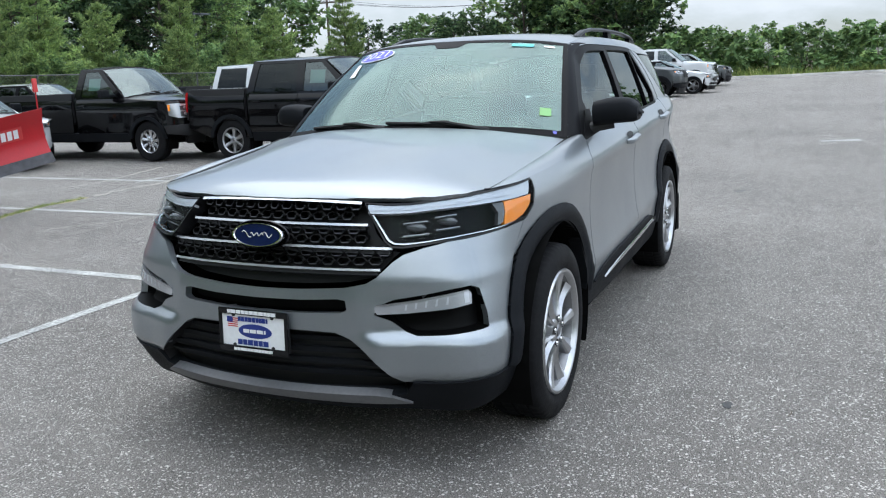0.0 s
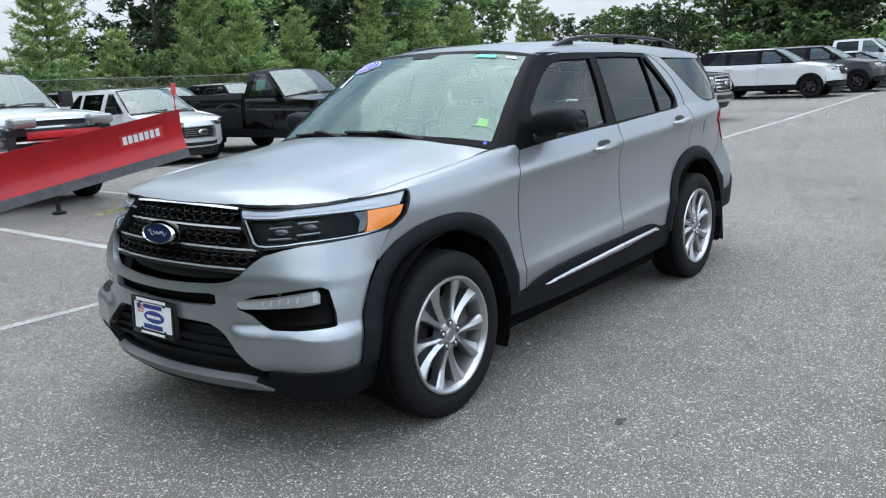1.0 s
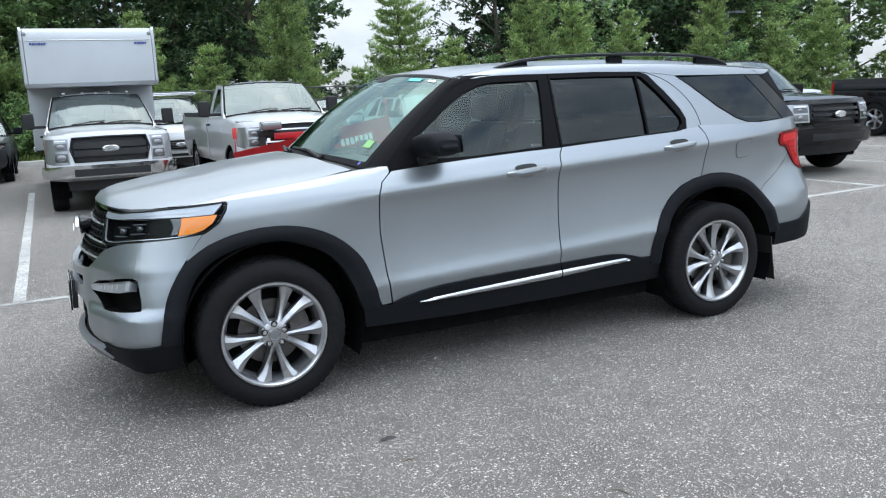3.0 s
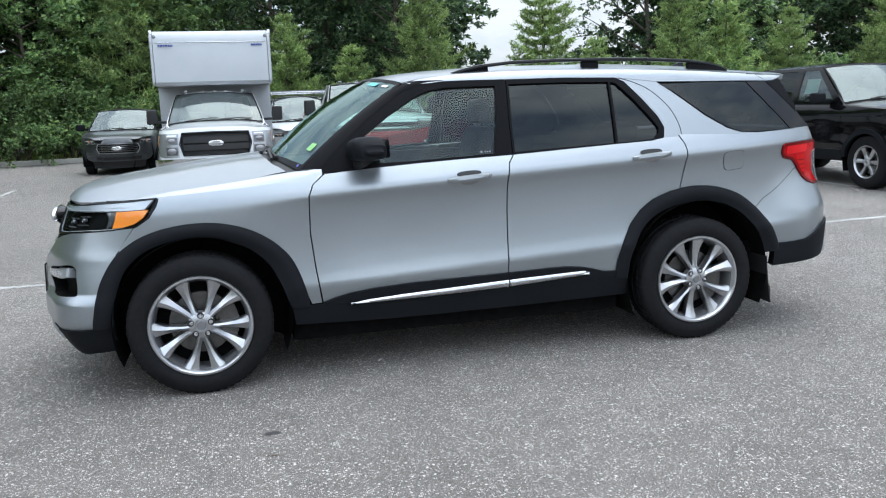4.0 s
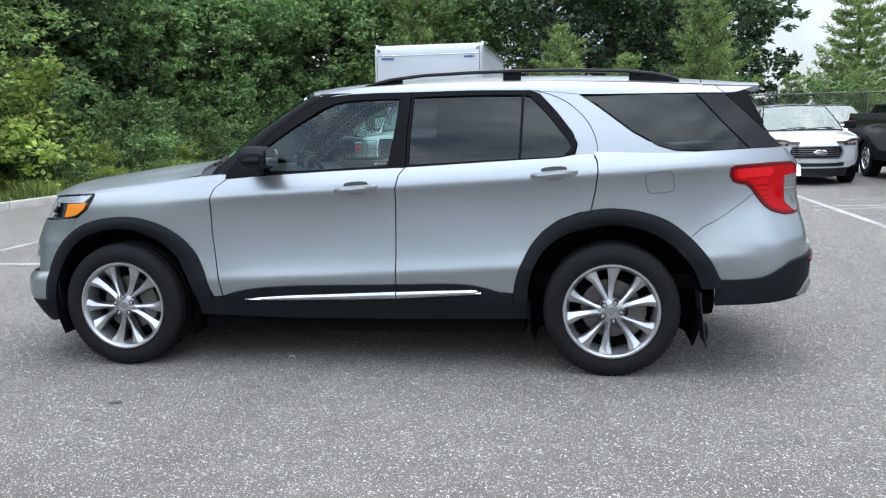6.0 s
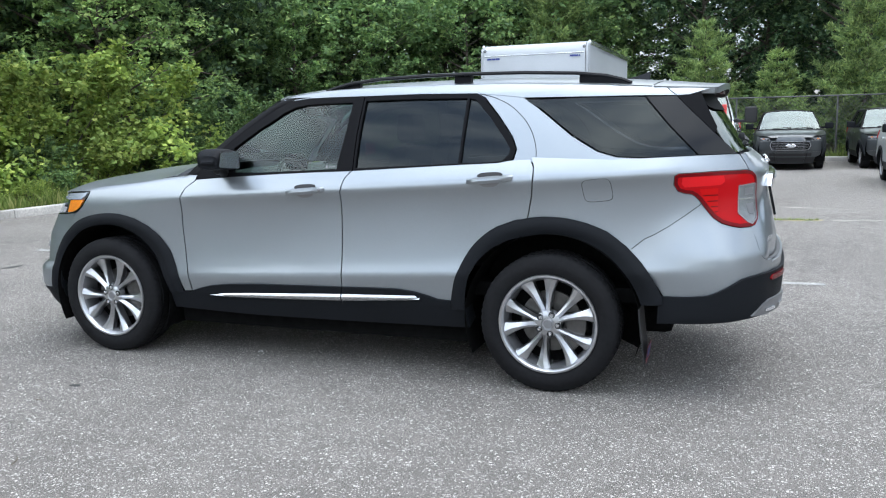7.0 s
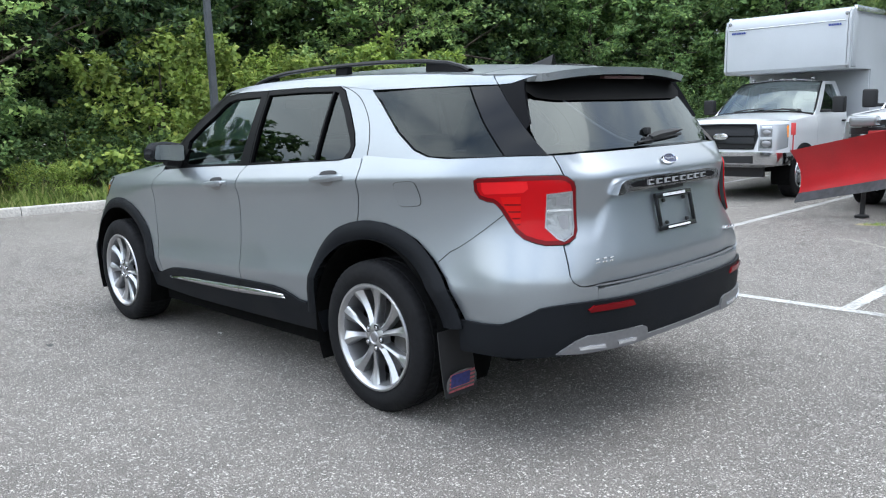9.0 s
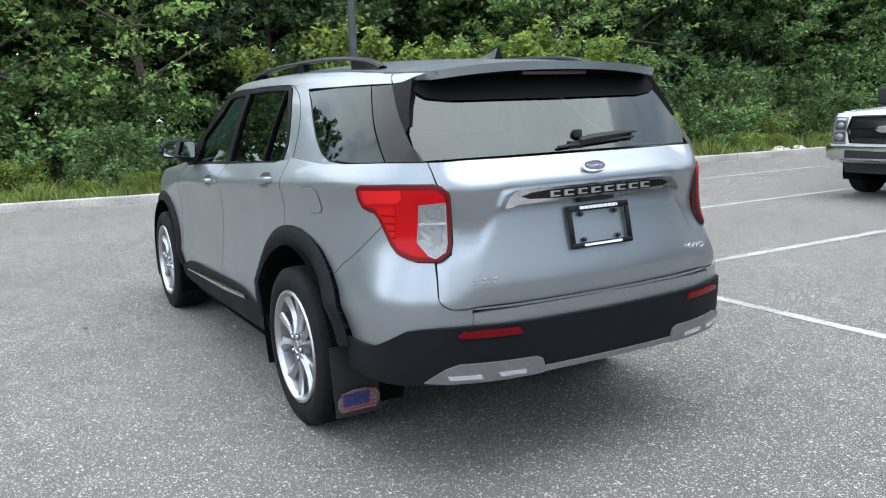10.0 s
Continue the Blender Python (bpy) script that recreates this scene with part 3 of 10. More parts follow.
oak = broadleaf(11, 10.5, 3.6, M_LEAF_OAK, "tall oak with dense mid-green leaves", low=0.14, per=22, size=0.132)
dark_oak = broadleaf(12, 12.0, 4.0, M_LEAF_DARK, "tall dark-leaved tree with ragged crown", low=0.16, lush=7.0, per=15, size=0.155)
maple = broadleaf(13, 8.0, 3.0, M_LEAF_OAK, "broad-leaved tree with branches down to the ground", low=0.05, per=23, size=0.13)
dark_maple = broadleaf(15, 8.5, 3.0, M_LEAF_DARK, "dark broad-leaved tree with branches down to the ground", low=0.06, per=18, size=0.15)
locust = broadleaf(14, 7.0, 2.6, M_LEAF_LOCUST, "young light-green tree with loose foliage", low=0.12, sprays=3, per=22, size=0.11, lush=12.0, limbs=18)
far_oak = broadleaf(16, 10.0, 4.4, M_LEAF_OAK, "distant broad-leaved tree with full round crown", sprays=5, per=13, size=0.34, low=0.08, lush=12.0, limbs=18)
far_dark = broadleaf(17, 11.0, 4.4, M_LEAF_DARK, "distant dark tree with full crown", sprays=5, per=13, size=0.34, low=0.08, lush=12.0, limbs=18)
pines = [pine(21, 6.2, 2.2, "young green pine with upswept boughs"), pine(22, 4.8, 1.8, "small bushy pine behind parked vehicles"), pine(23, 7.6, 2.3, "slender pine with open tufted boughs")]
bushes = [bush(31, 3.6, 2.5, M_LEAF_VINE, "yellow-green shrub hung with leafy vines", count=60, per=48, size=0.105), bush(32, 3.0, 2.0, M_LEAF_OAK, "mid-green leafy shrub on the verge"),
          bush(33, 2.4, 1.1, M_LEAF_VINE, "low leafy weeds at the kerb", count=40, per=36, size=0.07, shoots=20)]
# backing shrub whose dark leaves paint the shade in the belts' low gaps
dark_bush = bush(35, 4.4, 3.4, M_LEAF_DARK, "dense undergrowth, leaves darkened for the shade below the trees", count=60, per=26, size=0.18, shoots=4, plain=True)
far_bush = bush(34, 3.4, 2.2, M_LEAF_OAK, "overgrown bank shrub seen far across the lot", count=40, per=16, size=0.26, shoots=6, plain=True)


def plant(ob, x, y, s=1.0, turn=0.0, z=None):
    h = lot_z(x) + 0.1 if z is None else z
    c = copy_thing(ob, pose(x, y, h, 0, 0, turn))
    c.scale = (s, s, s * (0.9 + 0.2 * ((x * 7.3 + y * 3.1) % 1)))
    return c


def west_kerb(y):
    return -10.6 + 0.13 * y if y > -2 else -10.9 + 0.2 * (y + 2)


rp = random.Random(77)
# west belt: vines and weeds at the kerb, then green trees, then dark ones
for i in range(15):
    y = -4.5 + i * 1.9
    kx = west_kerb(y)
    if 3.5 < y < 12.5:
        plant(bushes[0], kx - 2.8 + rp.uniform(-0.4, 0.4), y, rp.uniform(0.95, 1.3), rp.uniform(0, 360))
    else:
        plant(bushes[1], kx - 3.2 + rp.uniform(-0.5, 0.5), y, rp.uniform(0.85, 1.15), rp.uniform(0, 360))
    plant(bushes[2 if i % 2 else 1], kx - 1.9 + rp.uniform(-0.4, 0.4), y + 0.9, rp.uniform(0.45, 0.75), rp.uniform(0, 360))
for i in range(11):
    y = -4.0 + i * 2.9
    kx = west_kerb(y)
    plant((maple, maple, oak, dark_maple)[i % 4], kx - 5.6 - (i % 3) * 0.9, y + rp.uniform(-0.6, 0.6), rp.uniform(0.75, 1.05), rp.uniform(0, 360))
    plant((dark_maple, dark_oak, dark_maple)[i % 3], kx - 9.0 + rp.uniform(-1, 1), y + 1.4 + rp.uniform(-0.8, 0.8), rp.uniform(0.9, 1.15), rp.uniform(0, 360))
# backing rows, added to close the belt's gaps with dark leaves
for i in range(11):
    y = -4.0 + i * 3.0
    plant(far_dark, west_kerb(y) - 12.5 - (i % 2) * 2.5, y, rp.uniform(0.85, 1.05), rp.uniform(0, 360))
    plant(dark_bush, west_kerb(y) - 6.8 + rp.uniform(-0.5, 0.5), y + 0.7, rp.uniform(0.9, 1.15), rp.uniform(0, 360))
plant(locust, west_kerb(11.0) - 3.4, 11.0, 0.85, 40)
plant(locust, west_kerb(1.2) - 4.2, 1.2, 1.0, 200)
plant(locust, west_kerb(-2.0) - 5.0, -2.0, 1.1, 80)
for i in range(16):
    y = -3.5 + i * 1.45 + rp.uniform(-0.5, 0.5)
    plant(bushes[2], west_kerb(y) - 0.95 + rp.uniform(-0.25, 0.25), y, rp.uniform(0.20, 0.36), rp.uniform(0, 360))
for i in range(5):
    y = -28 + i * 4.8
    plant(far_oak, west_kerb(y) - 6.5 + rp.uniform(-1, 1), y, rp.uniform(0.75, 1.0), rp.uniform(0, 360))
    plant(far_bush, west_kerb(y) - 3.5, y + 2.0, rp.uniform(0.9, 1.2), rp.uniform(0, 360))
# north belt: pines in front, dark trees behind, thinning out to the east
for i in range(15):
    x = -11 + i * 2.9
    plant(pines[(0, 1, 2, 1)[i % 4]], x + rp.uniform(-0.8, 0.8), 26.8 + rp.uniform(-0.8, 1.4), rp.uniform(0.72, 1.08) * (0.62 if 8.5 < x < 13 else 1), rp.uniform(0, 360))
for i in range(16):
    x = -13 + i * 3.3
    gap = i in (7, 8, 9, 12)
    if not gap:
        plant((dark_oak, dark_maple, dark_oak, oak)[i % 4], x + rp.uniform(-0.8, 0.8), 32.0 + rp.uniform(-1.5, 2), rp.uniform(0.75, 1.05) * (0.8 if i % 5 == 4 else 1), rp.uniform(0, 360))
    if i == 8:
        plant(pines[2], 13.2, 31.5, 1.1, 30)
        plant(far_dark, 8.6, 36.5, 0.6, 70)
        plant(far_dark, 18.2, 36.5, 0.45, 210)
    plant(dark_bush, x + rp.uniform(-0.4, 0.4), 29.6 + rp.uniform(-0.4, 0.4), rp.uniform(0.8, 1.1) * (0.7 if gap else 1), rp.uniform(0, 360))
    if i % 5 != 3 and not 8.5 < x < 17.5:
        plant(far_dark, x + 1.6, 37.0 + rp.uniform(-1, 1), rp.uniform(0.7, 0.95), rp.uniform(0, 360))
for i in range(8):
    f = i / 7
    plant((maple, dark_maple, maple, oak)[i % 4], -15.0 + 12 * f + rp.uniform(-0.6, 0.6), 22.0 + 6.5 * f ** 0.7 + (i % 2) * 2.2, rp.uniform(0.75, 0.95), rp.uniform(0, 360))
    plant(bushes[1], -12.5 + 10.5 * f, 20.8 + 4.6 * f ** 0.7, rp.uniform(0.9, 1.25), rp.uniform(0, 360))
for i in range(8):
    plant(bushes[1], -2 + i * 4.4 + rp.uniform(-0.5, 0.5), 27.2 + rp.uniform(-0.6, 0.8), rp.uniform(0.9, 1.4), rp.uniform(0, 360))
# east belt, far across the lot
for i in range(12):
    y = 27 - i * 3.6
    plant(far_dark if y > 12 else far_oak, 62 + rp.uniform(-2, 2) + i * 1.2, y, rp.uniform(0.8, 1.1) * (0.50 if y > 21 else 0.42 if y < 10 else 0.85), rp.uniform(0, 360), 1.2)
for i in range(15):
    y = 16 - i * 2.2
    plant(far_bush, 54.5 - 0.25 * min(0, y) * 1.6 + rp.uniform(-0.4, 0.4), y, rp.uniform(1.1, 1.4), rp.uniform(0, 360), 1.0)
for i in range(10):
    plant((far_dark, far_oak)[i % 3 == 1], 58 + rp.uniform(-2, 5), 9 + i * 2.6 + rp.uniform(-0.6, 0.6), rp.uniform(0.75, 1.15) * (0.56 if i > 4 else 1), rp.uniform(0, 360), 1.0)
# unseen trees added behind the camera's way, to shape reflections in paint and glass
for i in range(22):
    plant((far_oak, far_dark)[i % 3 == 2], -60 + i * 6.4, -72 + rp.uniform(-4, 4), rp.uniform(0.8, 1.1), rp.uniform(0, 360), 0.2)
for i in range(5):
    plant(far_oak, 77 + i * 1.5, -18 - i * 3.6, rp.uniform(0.8, 1.1), rp.uniform(0, 360), 1.2)
for ob, spot in zip([oak, dark_oak, maple, dark_maple, locust, far_oak, far_dark, far_bush, dark_bush] + pines + bushes, ((-20, 30), (-17, 36), (-19, 25), (-22, 28), (36, 31), (50, 36), (44, 36), (47, 31), (-24, 24), (39, 29), (34, 28), (46, 28), (-15, 26), (-17, 22), (-12.5, 19.5))):
    ob.matrix_basis = pose(*spot, 0.2)


def grass(seed, line, width, count, height):
    """Weeds and grass along the kerb: one object."""
    rng = np.random.default_rng(seed)
    segs = list(zip(line, line[1:]))
    lens = np.array([math.dist(a, b) for a, b in segs])
    pick = rng.choice(len(segs), count, p=lens / lens.sum())
    t = rng.random(count)
    a = np.array([segs[i][0] for i in pick])
    b = np.array([segs[i][1] for i in pick])
    p = a + (b - a) * t[:, None]
    d = (b - a) / np.linalg.norm(b - a, axis=1)[:, None]
    nrm = np.stack([-d[:, 1], d[:, 0]], 1)
    off = 0.2 + width * rng.random(count) ** 1.2
    p = p + nrm * off[:, None]
    run = p[:, 0] * 1.3 + p[:, 1] * 2.1
    h = height * rng.uniform(0.3, 1.2, count) * (0.35 + 1.1 * np.abs(np.sin(run) * np.sin(run * 0.37 + off * 1.9 + 1.0)))
    lean = rng.normal(size=(count, 2)) * 0.35 * h[:, None]
    ang = rng.random(count) * 6.283
    w = np.stack([np.cos(ang), np.sin(ang)], 1) * 0.012 * (1 + rng.random(count))[:, None]
    z0 = np.array([lot_z(x) for x in p[:, 0]]) + 0.08 + 0.02 * off
    def at(q, z):
        return np.concatenate([q, z[:, None]], 1)
    v = np.stack([at(p - w, z0), at(p + w, z0), at(p + lean * 0.5 + w * 0.7, z0 + h * 0.6), at(p + lean, z0 + h), at(p + lean * 0.5 - w * 0.7, z0 + h * 0.6)], 1).reshape(-1, 3)
    return from_arrays("grass", v, np.arange(5 * count).reshape(count, 5), M_GRASS)


tagged(grass(41, KERB_W + [(-8.4, 23.0)], 2.6, 26000, 0.3), "tall weeds and yellowing grass behind the kerb", "grass", kind="stuff")
tagged(grass(42, KERB_N[1:], 2.0, 12000, 0.35), "rough grass under the fence", "grass", kind="stuff")
tagged(grass(43, KERB_E, 5.0, 9000, 0.5), "rough grass at the lot's far edge", "grass", kind="stuff")


# ---- lamp posts, fence, utility poles ----
def lamp_post(x, y, height, head_turn):
    post = thing("street_lamp", pose(x, y, lot_z(x)), "dark grey parking lot lamp post on a concrete footing", "lamp post", "lamp posts")
    bm = bmesh.new()
    lathe(bm, [(0.0, 0.74), (0.19, 0.74), (0.25, 0.74), (0.262, 0.72), (0.265, -0.05)], "z", 32)
    part("footing", bm, M_CONC, post, "round pale concrete footing", 30)
    part("base_plate", box_bm((-0.13, -0.13, 0.74), (0.13, 0.13, 0.8), 0.012), M_POLE, post)
    part("pole", box_bm((-0.062, -0.062, 0.8), (0.062, 0.062, height), 0.015, taper=(0.7, 0.7)), M_POLE, post)
    part("arm", box_bm((-0.03, 0, height - 0.1), (0.03, 0.5, height - 0.04), 0.008), M_POLE, post)
    part("lamp_head", box_bm((-0.17, 0.35, height - 0.12), (0.17, 0.95, height - 0.02), 0.02), M_POLE, post)
    for k in range(4):
        bm = bmesh.new()
        lathe(bm, [(0.0, 0.86), (0.014, 0.86), (0.016, 0.8)], "z", 6, (0.1 * (1 if k % 2 else -1), 0.1 * (1 if k > 1 else -1), 0))
        part("bolt", bm, M_WIRE, post)
    post.rotation_euler.z = radians(head_turn)
    return post


lamp_post(-9.4, 4.28, 8.0, -90)
lamp_post(30.5, 28.0, 4.9, -100)


def utility_pole(x, y, h):
    pole = thing("utility_pole", pose(x, y, 1.0), "weathered wooden utility pole with crossarm", "utility pole", "utility poles")
    bm = bmesh.new()
    tube(bm, [(0, 0, -1), (0, 0, h)], [0.17, 0.11], 10)
    part("pole", bm, M_BARK, pole)
    part("crossarm", box_bm((-0.06, -1.2, h - 0.7), (0.06, 1.2, h - 0.55), 0.01), M_BARK, pole)
    for k in (-1.0, -0.35, 0.35, 1.0):
        bm = bmesh.new()
        lathe(bm, [(0.0, h - 0.38), (0.04, h - 0.4), (0.05, h - 0.5), (0.025, h - 0.55)], "z", 8, (0, k, 0))
        part("insulator", bm, M_WIRE, pole)
    return pole


POLES = ((70, 44, 9.0), (78, 18, 9.0), (88, -14, 9.0))
for px, py, ph in POLES:
    utility_pole(px, py, ph)
for k in (-1.0, 0.35, 1.0):
    bm = bmesh.new()
    for a, b in zip(POLES, POLES[1:]):
        pts = []
        for i in range(13):
            f = i / 12
            pts.append((a[0] + (b[0] - a[0]) * f, a[1] + k + (b[1] - a[1]) * f, 1.0 + a[2] - 0.38 - 1.2 * 4 * f * (1 - f)))
        tube(bm, pts, 0.018, 5)
    tagged(link("overhead_cable", bm, M_WIRE), "thin dark overhead cable between utility poles", "cable", "overhead cables")


def fence(pts, height):
    ob = thing("chain_link_fence", None, "dark chain-link fence with top rail before the trees", "fence")
    for a, b in zip(pts, pts[1:]):
        a, b = Vector((*a, 0.1)), Vector((*b, 0.1))
        n = max(1, round((b - a).length / 3.0))
        for i in range(n + 1):
            p = a.lerp(b, i / n)
            bm = bmesh.new()
            tube(bm, [p, p + Vector((0, 0, height))], 0.03, 8)
            part("post", bm, M_WIRE, ob)
        bm = bmesh.new()
        tube(bm, [a + Vector((0, 0, height)), b + Vector((0, 0, height))], 0.022, 8)
        part("top_rail", bm, M_WIRE, ob)
        d = (b - a).normalized()
        L = (b - a).length
        bm = bmesh.new()
        step = 0.16
        for i in range(int((L + height) / step)):
            for s in (0, 1):
                u0, u1 = i * step - height, i * step
                z0, z1 = (0, height) if s else (height, 0)
                lo, hi = max(u0, 0), min(u1, L)
                if hi <= lo:
                    continue
                za = z0 + (z1 - z0) * (lo - u0) / height
                zb = z0 + (z1 - z0) * (hi - u0) / height
                p, q = a + d * lo + Vector((0, 0, za)), a + d * hi + Vector((0, 0, zb))
                t = (q - p).normalized().cross(Vector((d.y, -d.x, 0))) * 0.004
                bm.faces.new([bm.verts.new(c) for c in (p - t, q - t, q + t, p + t)])
        part("wire_mesh", bm, M_WIRE, ob, smooth=0)
    return ob


fence([(-1.0, 24.2), (30.0, 25.2)], 2.0)


# ---- litter and stains on the asphalt ----
def paper_scrap(x, y, w, turn, material, name, label, category):
    bm = bmesh.new()
    rng = random.Random(int(x * 100 + y * 10))
    rows = [[bm.verts.new((w * (i / 3 - 0.5), w * 0.6 * (j / 2 - 0.5), 0.006 + rng.uniform(0, 0.012))) for j in range(3)] for i in range(4)]
    for a, b in zip(rows, rows[1:]):
        for j in range(2):
            bm.faces.new((a[j], b[j], b[j + 1], a[j + 1]))
    ob = link(name, bm, material, smooth=40)
    ob.matrix_basis = pose(x, y, lot_z(x), 0, 0, turn)
    return tagged(ob, label, category)


M_PAPER = mat("weathered_paper", (0.7, 0.69, 0.66), 0.8, grain=0.1)
M_TWIG = mat("dry_twig", (0.10, 0.075, 0.05), 0.9, grain=0.3)
M_OIL = mat("old_oil_stain", (0.05, 0.049, 0.048), 0.6, grain=0.5, grain_scale=30, stain=0.4, stain_scale=6)
M_SANDLINE = mat("pale_sand_filler", (0.33, 0.31, 0.27), 0.9, grain=0.5, grain_scale=60, stain=0.3, stain_scale=4)
M_CRACK = mat("ochre_crack_filler", (0.34, 0.29, 0.17), 0.9, grain=0.4, grain_scale=30)
paper_scrap(-0.5, -0.72, 0.035, 20, M_PAPER, "paper_scrap", "tiny white paper scrap on asphalt", "litter")
paper_scrap(1.6, -4.3, 0.02, 70, M_PAPER, "paper_scrap", "tiny white paper scrap on asphalt", "litter")
rl = random.Random(9)
for px, py, turn in ((-2.6, -2.2, 10), (-1.9, -3.1, 60), (-0.6, -2.6, 120), (1.6, -3.3, 95), (2.9, -3.2, 15), (4.2, -0.8, 40), (-1.2, -1.9, 170)):
    bm = bmesh.new()
    L = rl.uniform(0.03, 0.09)
    tube(bm, [(-L / 2, 0, 0.003), (0, rl.uniform(-0.01, 0.01), 0.006), (L / 2, rl.uniform(-0.01, 0.01), 0.003)], [0.002, 0.0025, 0.0012], 5)
    ob = link("twig", bm, M_TWIG)
    ob.matrix_basis = pose(px, py, 0, 0, 0, turn)
    tagged(ob, "thin dry brown twig lying on asphalt", "twig", "twigs on the asphalt")


def stain(x, y, rx, ry, turn, seed, material=None, label="dark dried oil spot on the asphalt"):
    rng = random.Random(seed)
    bm = bmesh.new()
    n = 26
    ph = [rng.uniform(0, 6.28) for _ in range(4)]
    pts = []
    for k in range(n):
        t = 2 * math.pi * k / n
        f = 1 + 0.16 * math.sin(2 * t + ph[0]) + 0.12 * math.sin(3 * t + ph[1]) + 0.08 * math.sin(5 * t + ph[2]) + rng.uniform(-0.08, 0.08)
        pts.append(bm.verts.new((rx * f * math.cos(t), ry * f * math.sin(t), 0.0015)))
    bm.faces.new(pts)
    ob = link("oil_stain", bm, material or M_OIL, smooth=0)
    ob.matrix_basis = pose(x, y, lot_z(x) + 0.002, 0, 0, turn)
    tagged(ob, label, "stain", "stains on the asphalt", "structure")


for k, (x, y, rx, ry) in enumerate(((-1.19, -1.64, 0.035, 0.025), (-2.9, -2.9, 0.05, 0.03), (0.5, -3.4, 0.03, 0.02), (3.2, -3.6, 0.06, 0.04), (5.6, -1.2, 0.09, 0.05), (7.4, -3.0, 0.12, 0.07), (-5.2, 1.5, 0.10, 0.06), (4.1, -2.4, 0.03, 0.02))):
    stain(x, y, rx, ry, 40 * k, 60 + k)
rl = random.Random(5)


def crack(way, half, material, label, wander=0.05):
    """A sealed or sandy crack that wanders along the way."""
    bm = bmesh.new()
    rows = []
    for (ax, ay), (bx, by) in zip(way, way[1:]):
        for k in range(9):
            f = k / 9
            x, y, w = ax + (bx - ax) * f + rl.uniform(-0.02, 0.02), ay + (by - ay) * f + rl.uniform(-wander, wander), half * rl.uniform(0.35, 1.2)
            rows.append([bm.verts.new((x, y - w, lot_z(x) + 0.004)), bm.verts.new((x, y + w, lot_z(x) + 0.004))])
    for a, b in zip(rows, rows[1:]):
        bm.faces.new((a[0], b[0], b[1], a[1]))
    tagged(link("asphalt_crack", bm, material, smooth=0), label, "crack", kind="structure")


crack([(1.1, 6.95), (1.93, 7.13), (2.67, 7.37), (3.68, 7.43)], 0.075, M_CRACK, "ochre sandy crack with dry weeds across the asphalt", 0.06)
crack([(3.66, 7.44), (4.37, 7.52), (5.02, 7.46), (6.4, 7.7)], 0.06, M_SANDLINE, "pale sandy crack across the asphalt")
crack([(3.0, 9.2), (3.69, 9.03), (4.84, 8.66), (7.29, 9.3)], 0.05, M_SANDLINE, "pale sandy crack across the asphalt")
crack([(1.3, 5.75), (1.65, 5.66), (2.01, 5.34), (2.6, 5.3)], 0.025, M_SANDLINE, "faint pale crack in the asphalt")
rng = np.random.default_rng(46)
tuft = np.stack([rng.uniform(1.2, 3.5, 700), np.zeros(700), np.full(700, 0.002)], 1)
tuft[:, 1] = np.interp(tuft[:, 0], [1.1, 1.93, 2.67, 3.68], [6.95, 7.13, 7.37, 7.43]) + rng.normal(size=700) * 0.035
blade = rng.normal(size=(700, 3)) * np.array([0.02, 0.02, 0.01]) + np.array([0, 0, 0.03])
wide = np.stack([np.full(700, 0.004), rng.normal(size=700) * 0.003, np.zeros(700)], 1)
tagged(from_arrays("crack_weeds", np.stack([tuft - wide, tuft + wide, tuft + blade], 1).reshape(-1, 3), np.arange(2100).reshape(700, 3), M_GRASS), "low dry weeds growing in the crack", "weeds", kind="stuff")
# broken concrete where the kerb ends
for k in range(11):
    bm = bmesh.new()
    bmesh.ops.create_icosphere(bm, subdivisions=2, radius=1.0)
    size = rl.uniform(0.07, 0.19)
    for v in bm.verts:
        v.co *= 1 + rl.uniform(-0.22, 0.14)
        v.co = Vector((v.co.x * size * 1.25, v.co.y * size, max(-0.35, v.co.z) * size * 0.6))
    ob = link("rubble_stone", bm, M_CONC, smooth=20)
    x, y = -8.62 - rl.uniform(0.0, 0.55), 15.0 + 0.17 * k + rl.uniform(-0.1, 0.1)
    ob.matrix_basis = pose(x, y, lot_z(x) + 0.13, rl.uniform(-12, 12), rl.uniform(-12, 12), rl.uniform(0, 360))
    tagged(ob, "pale broken concrete lump among the weeds", "stone", "rubble at the kerb")

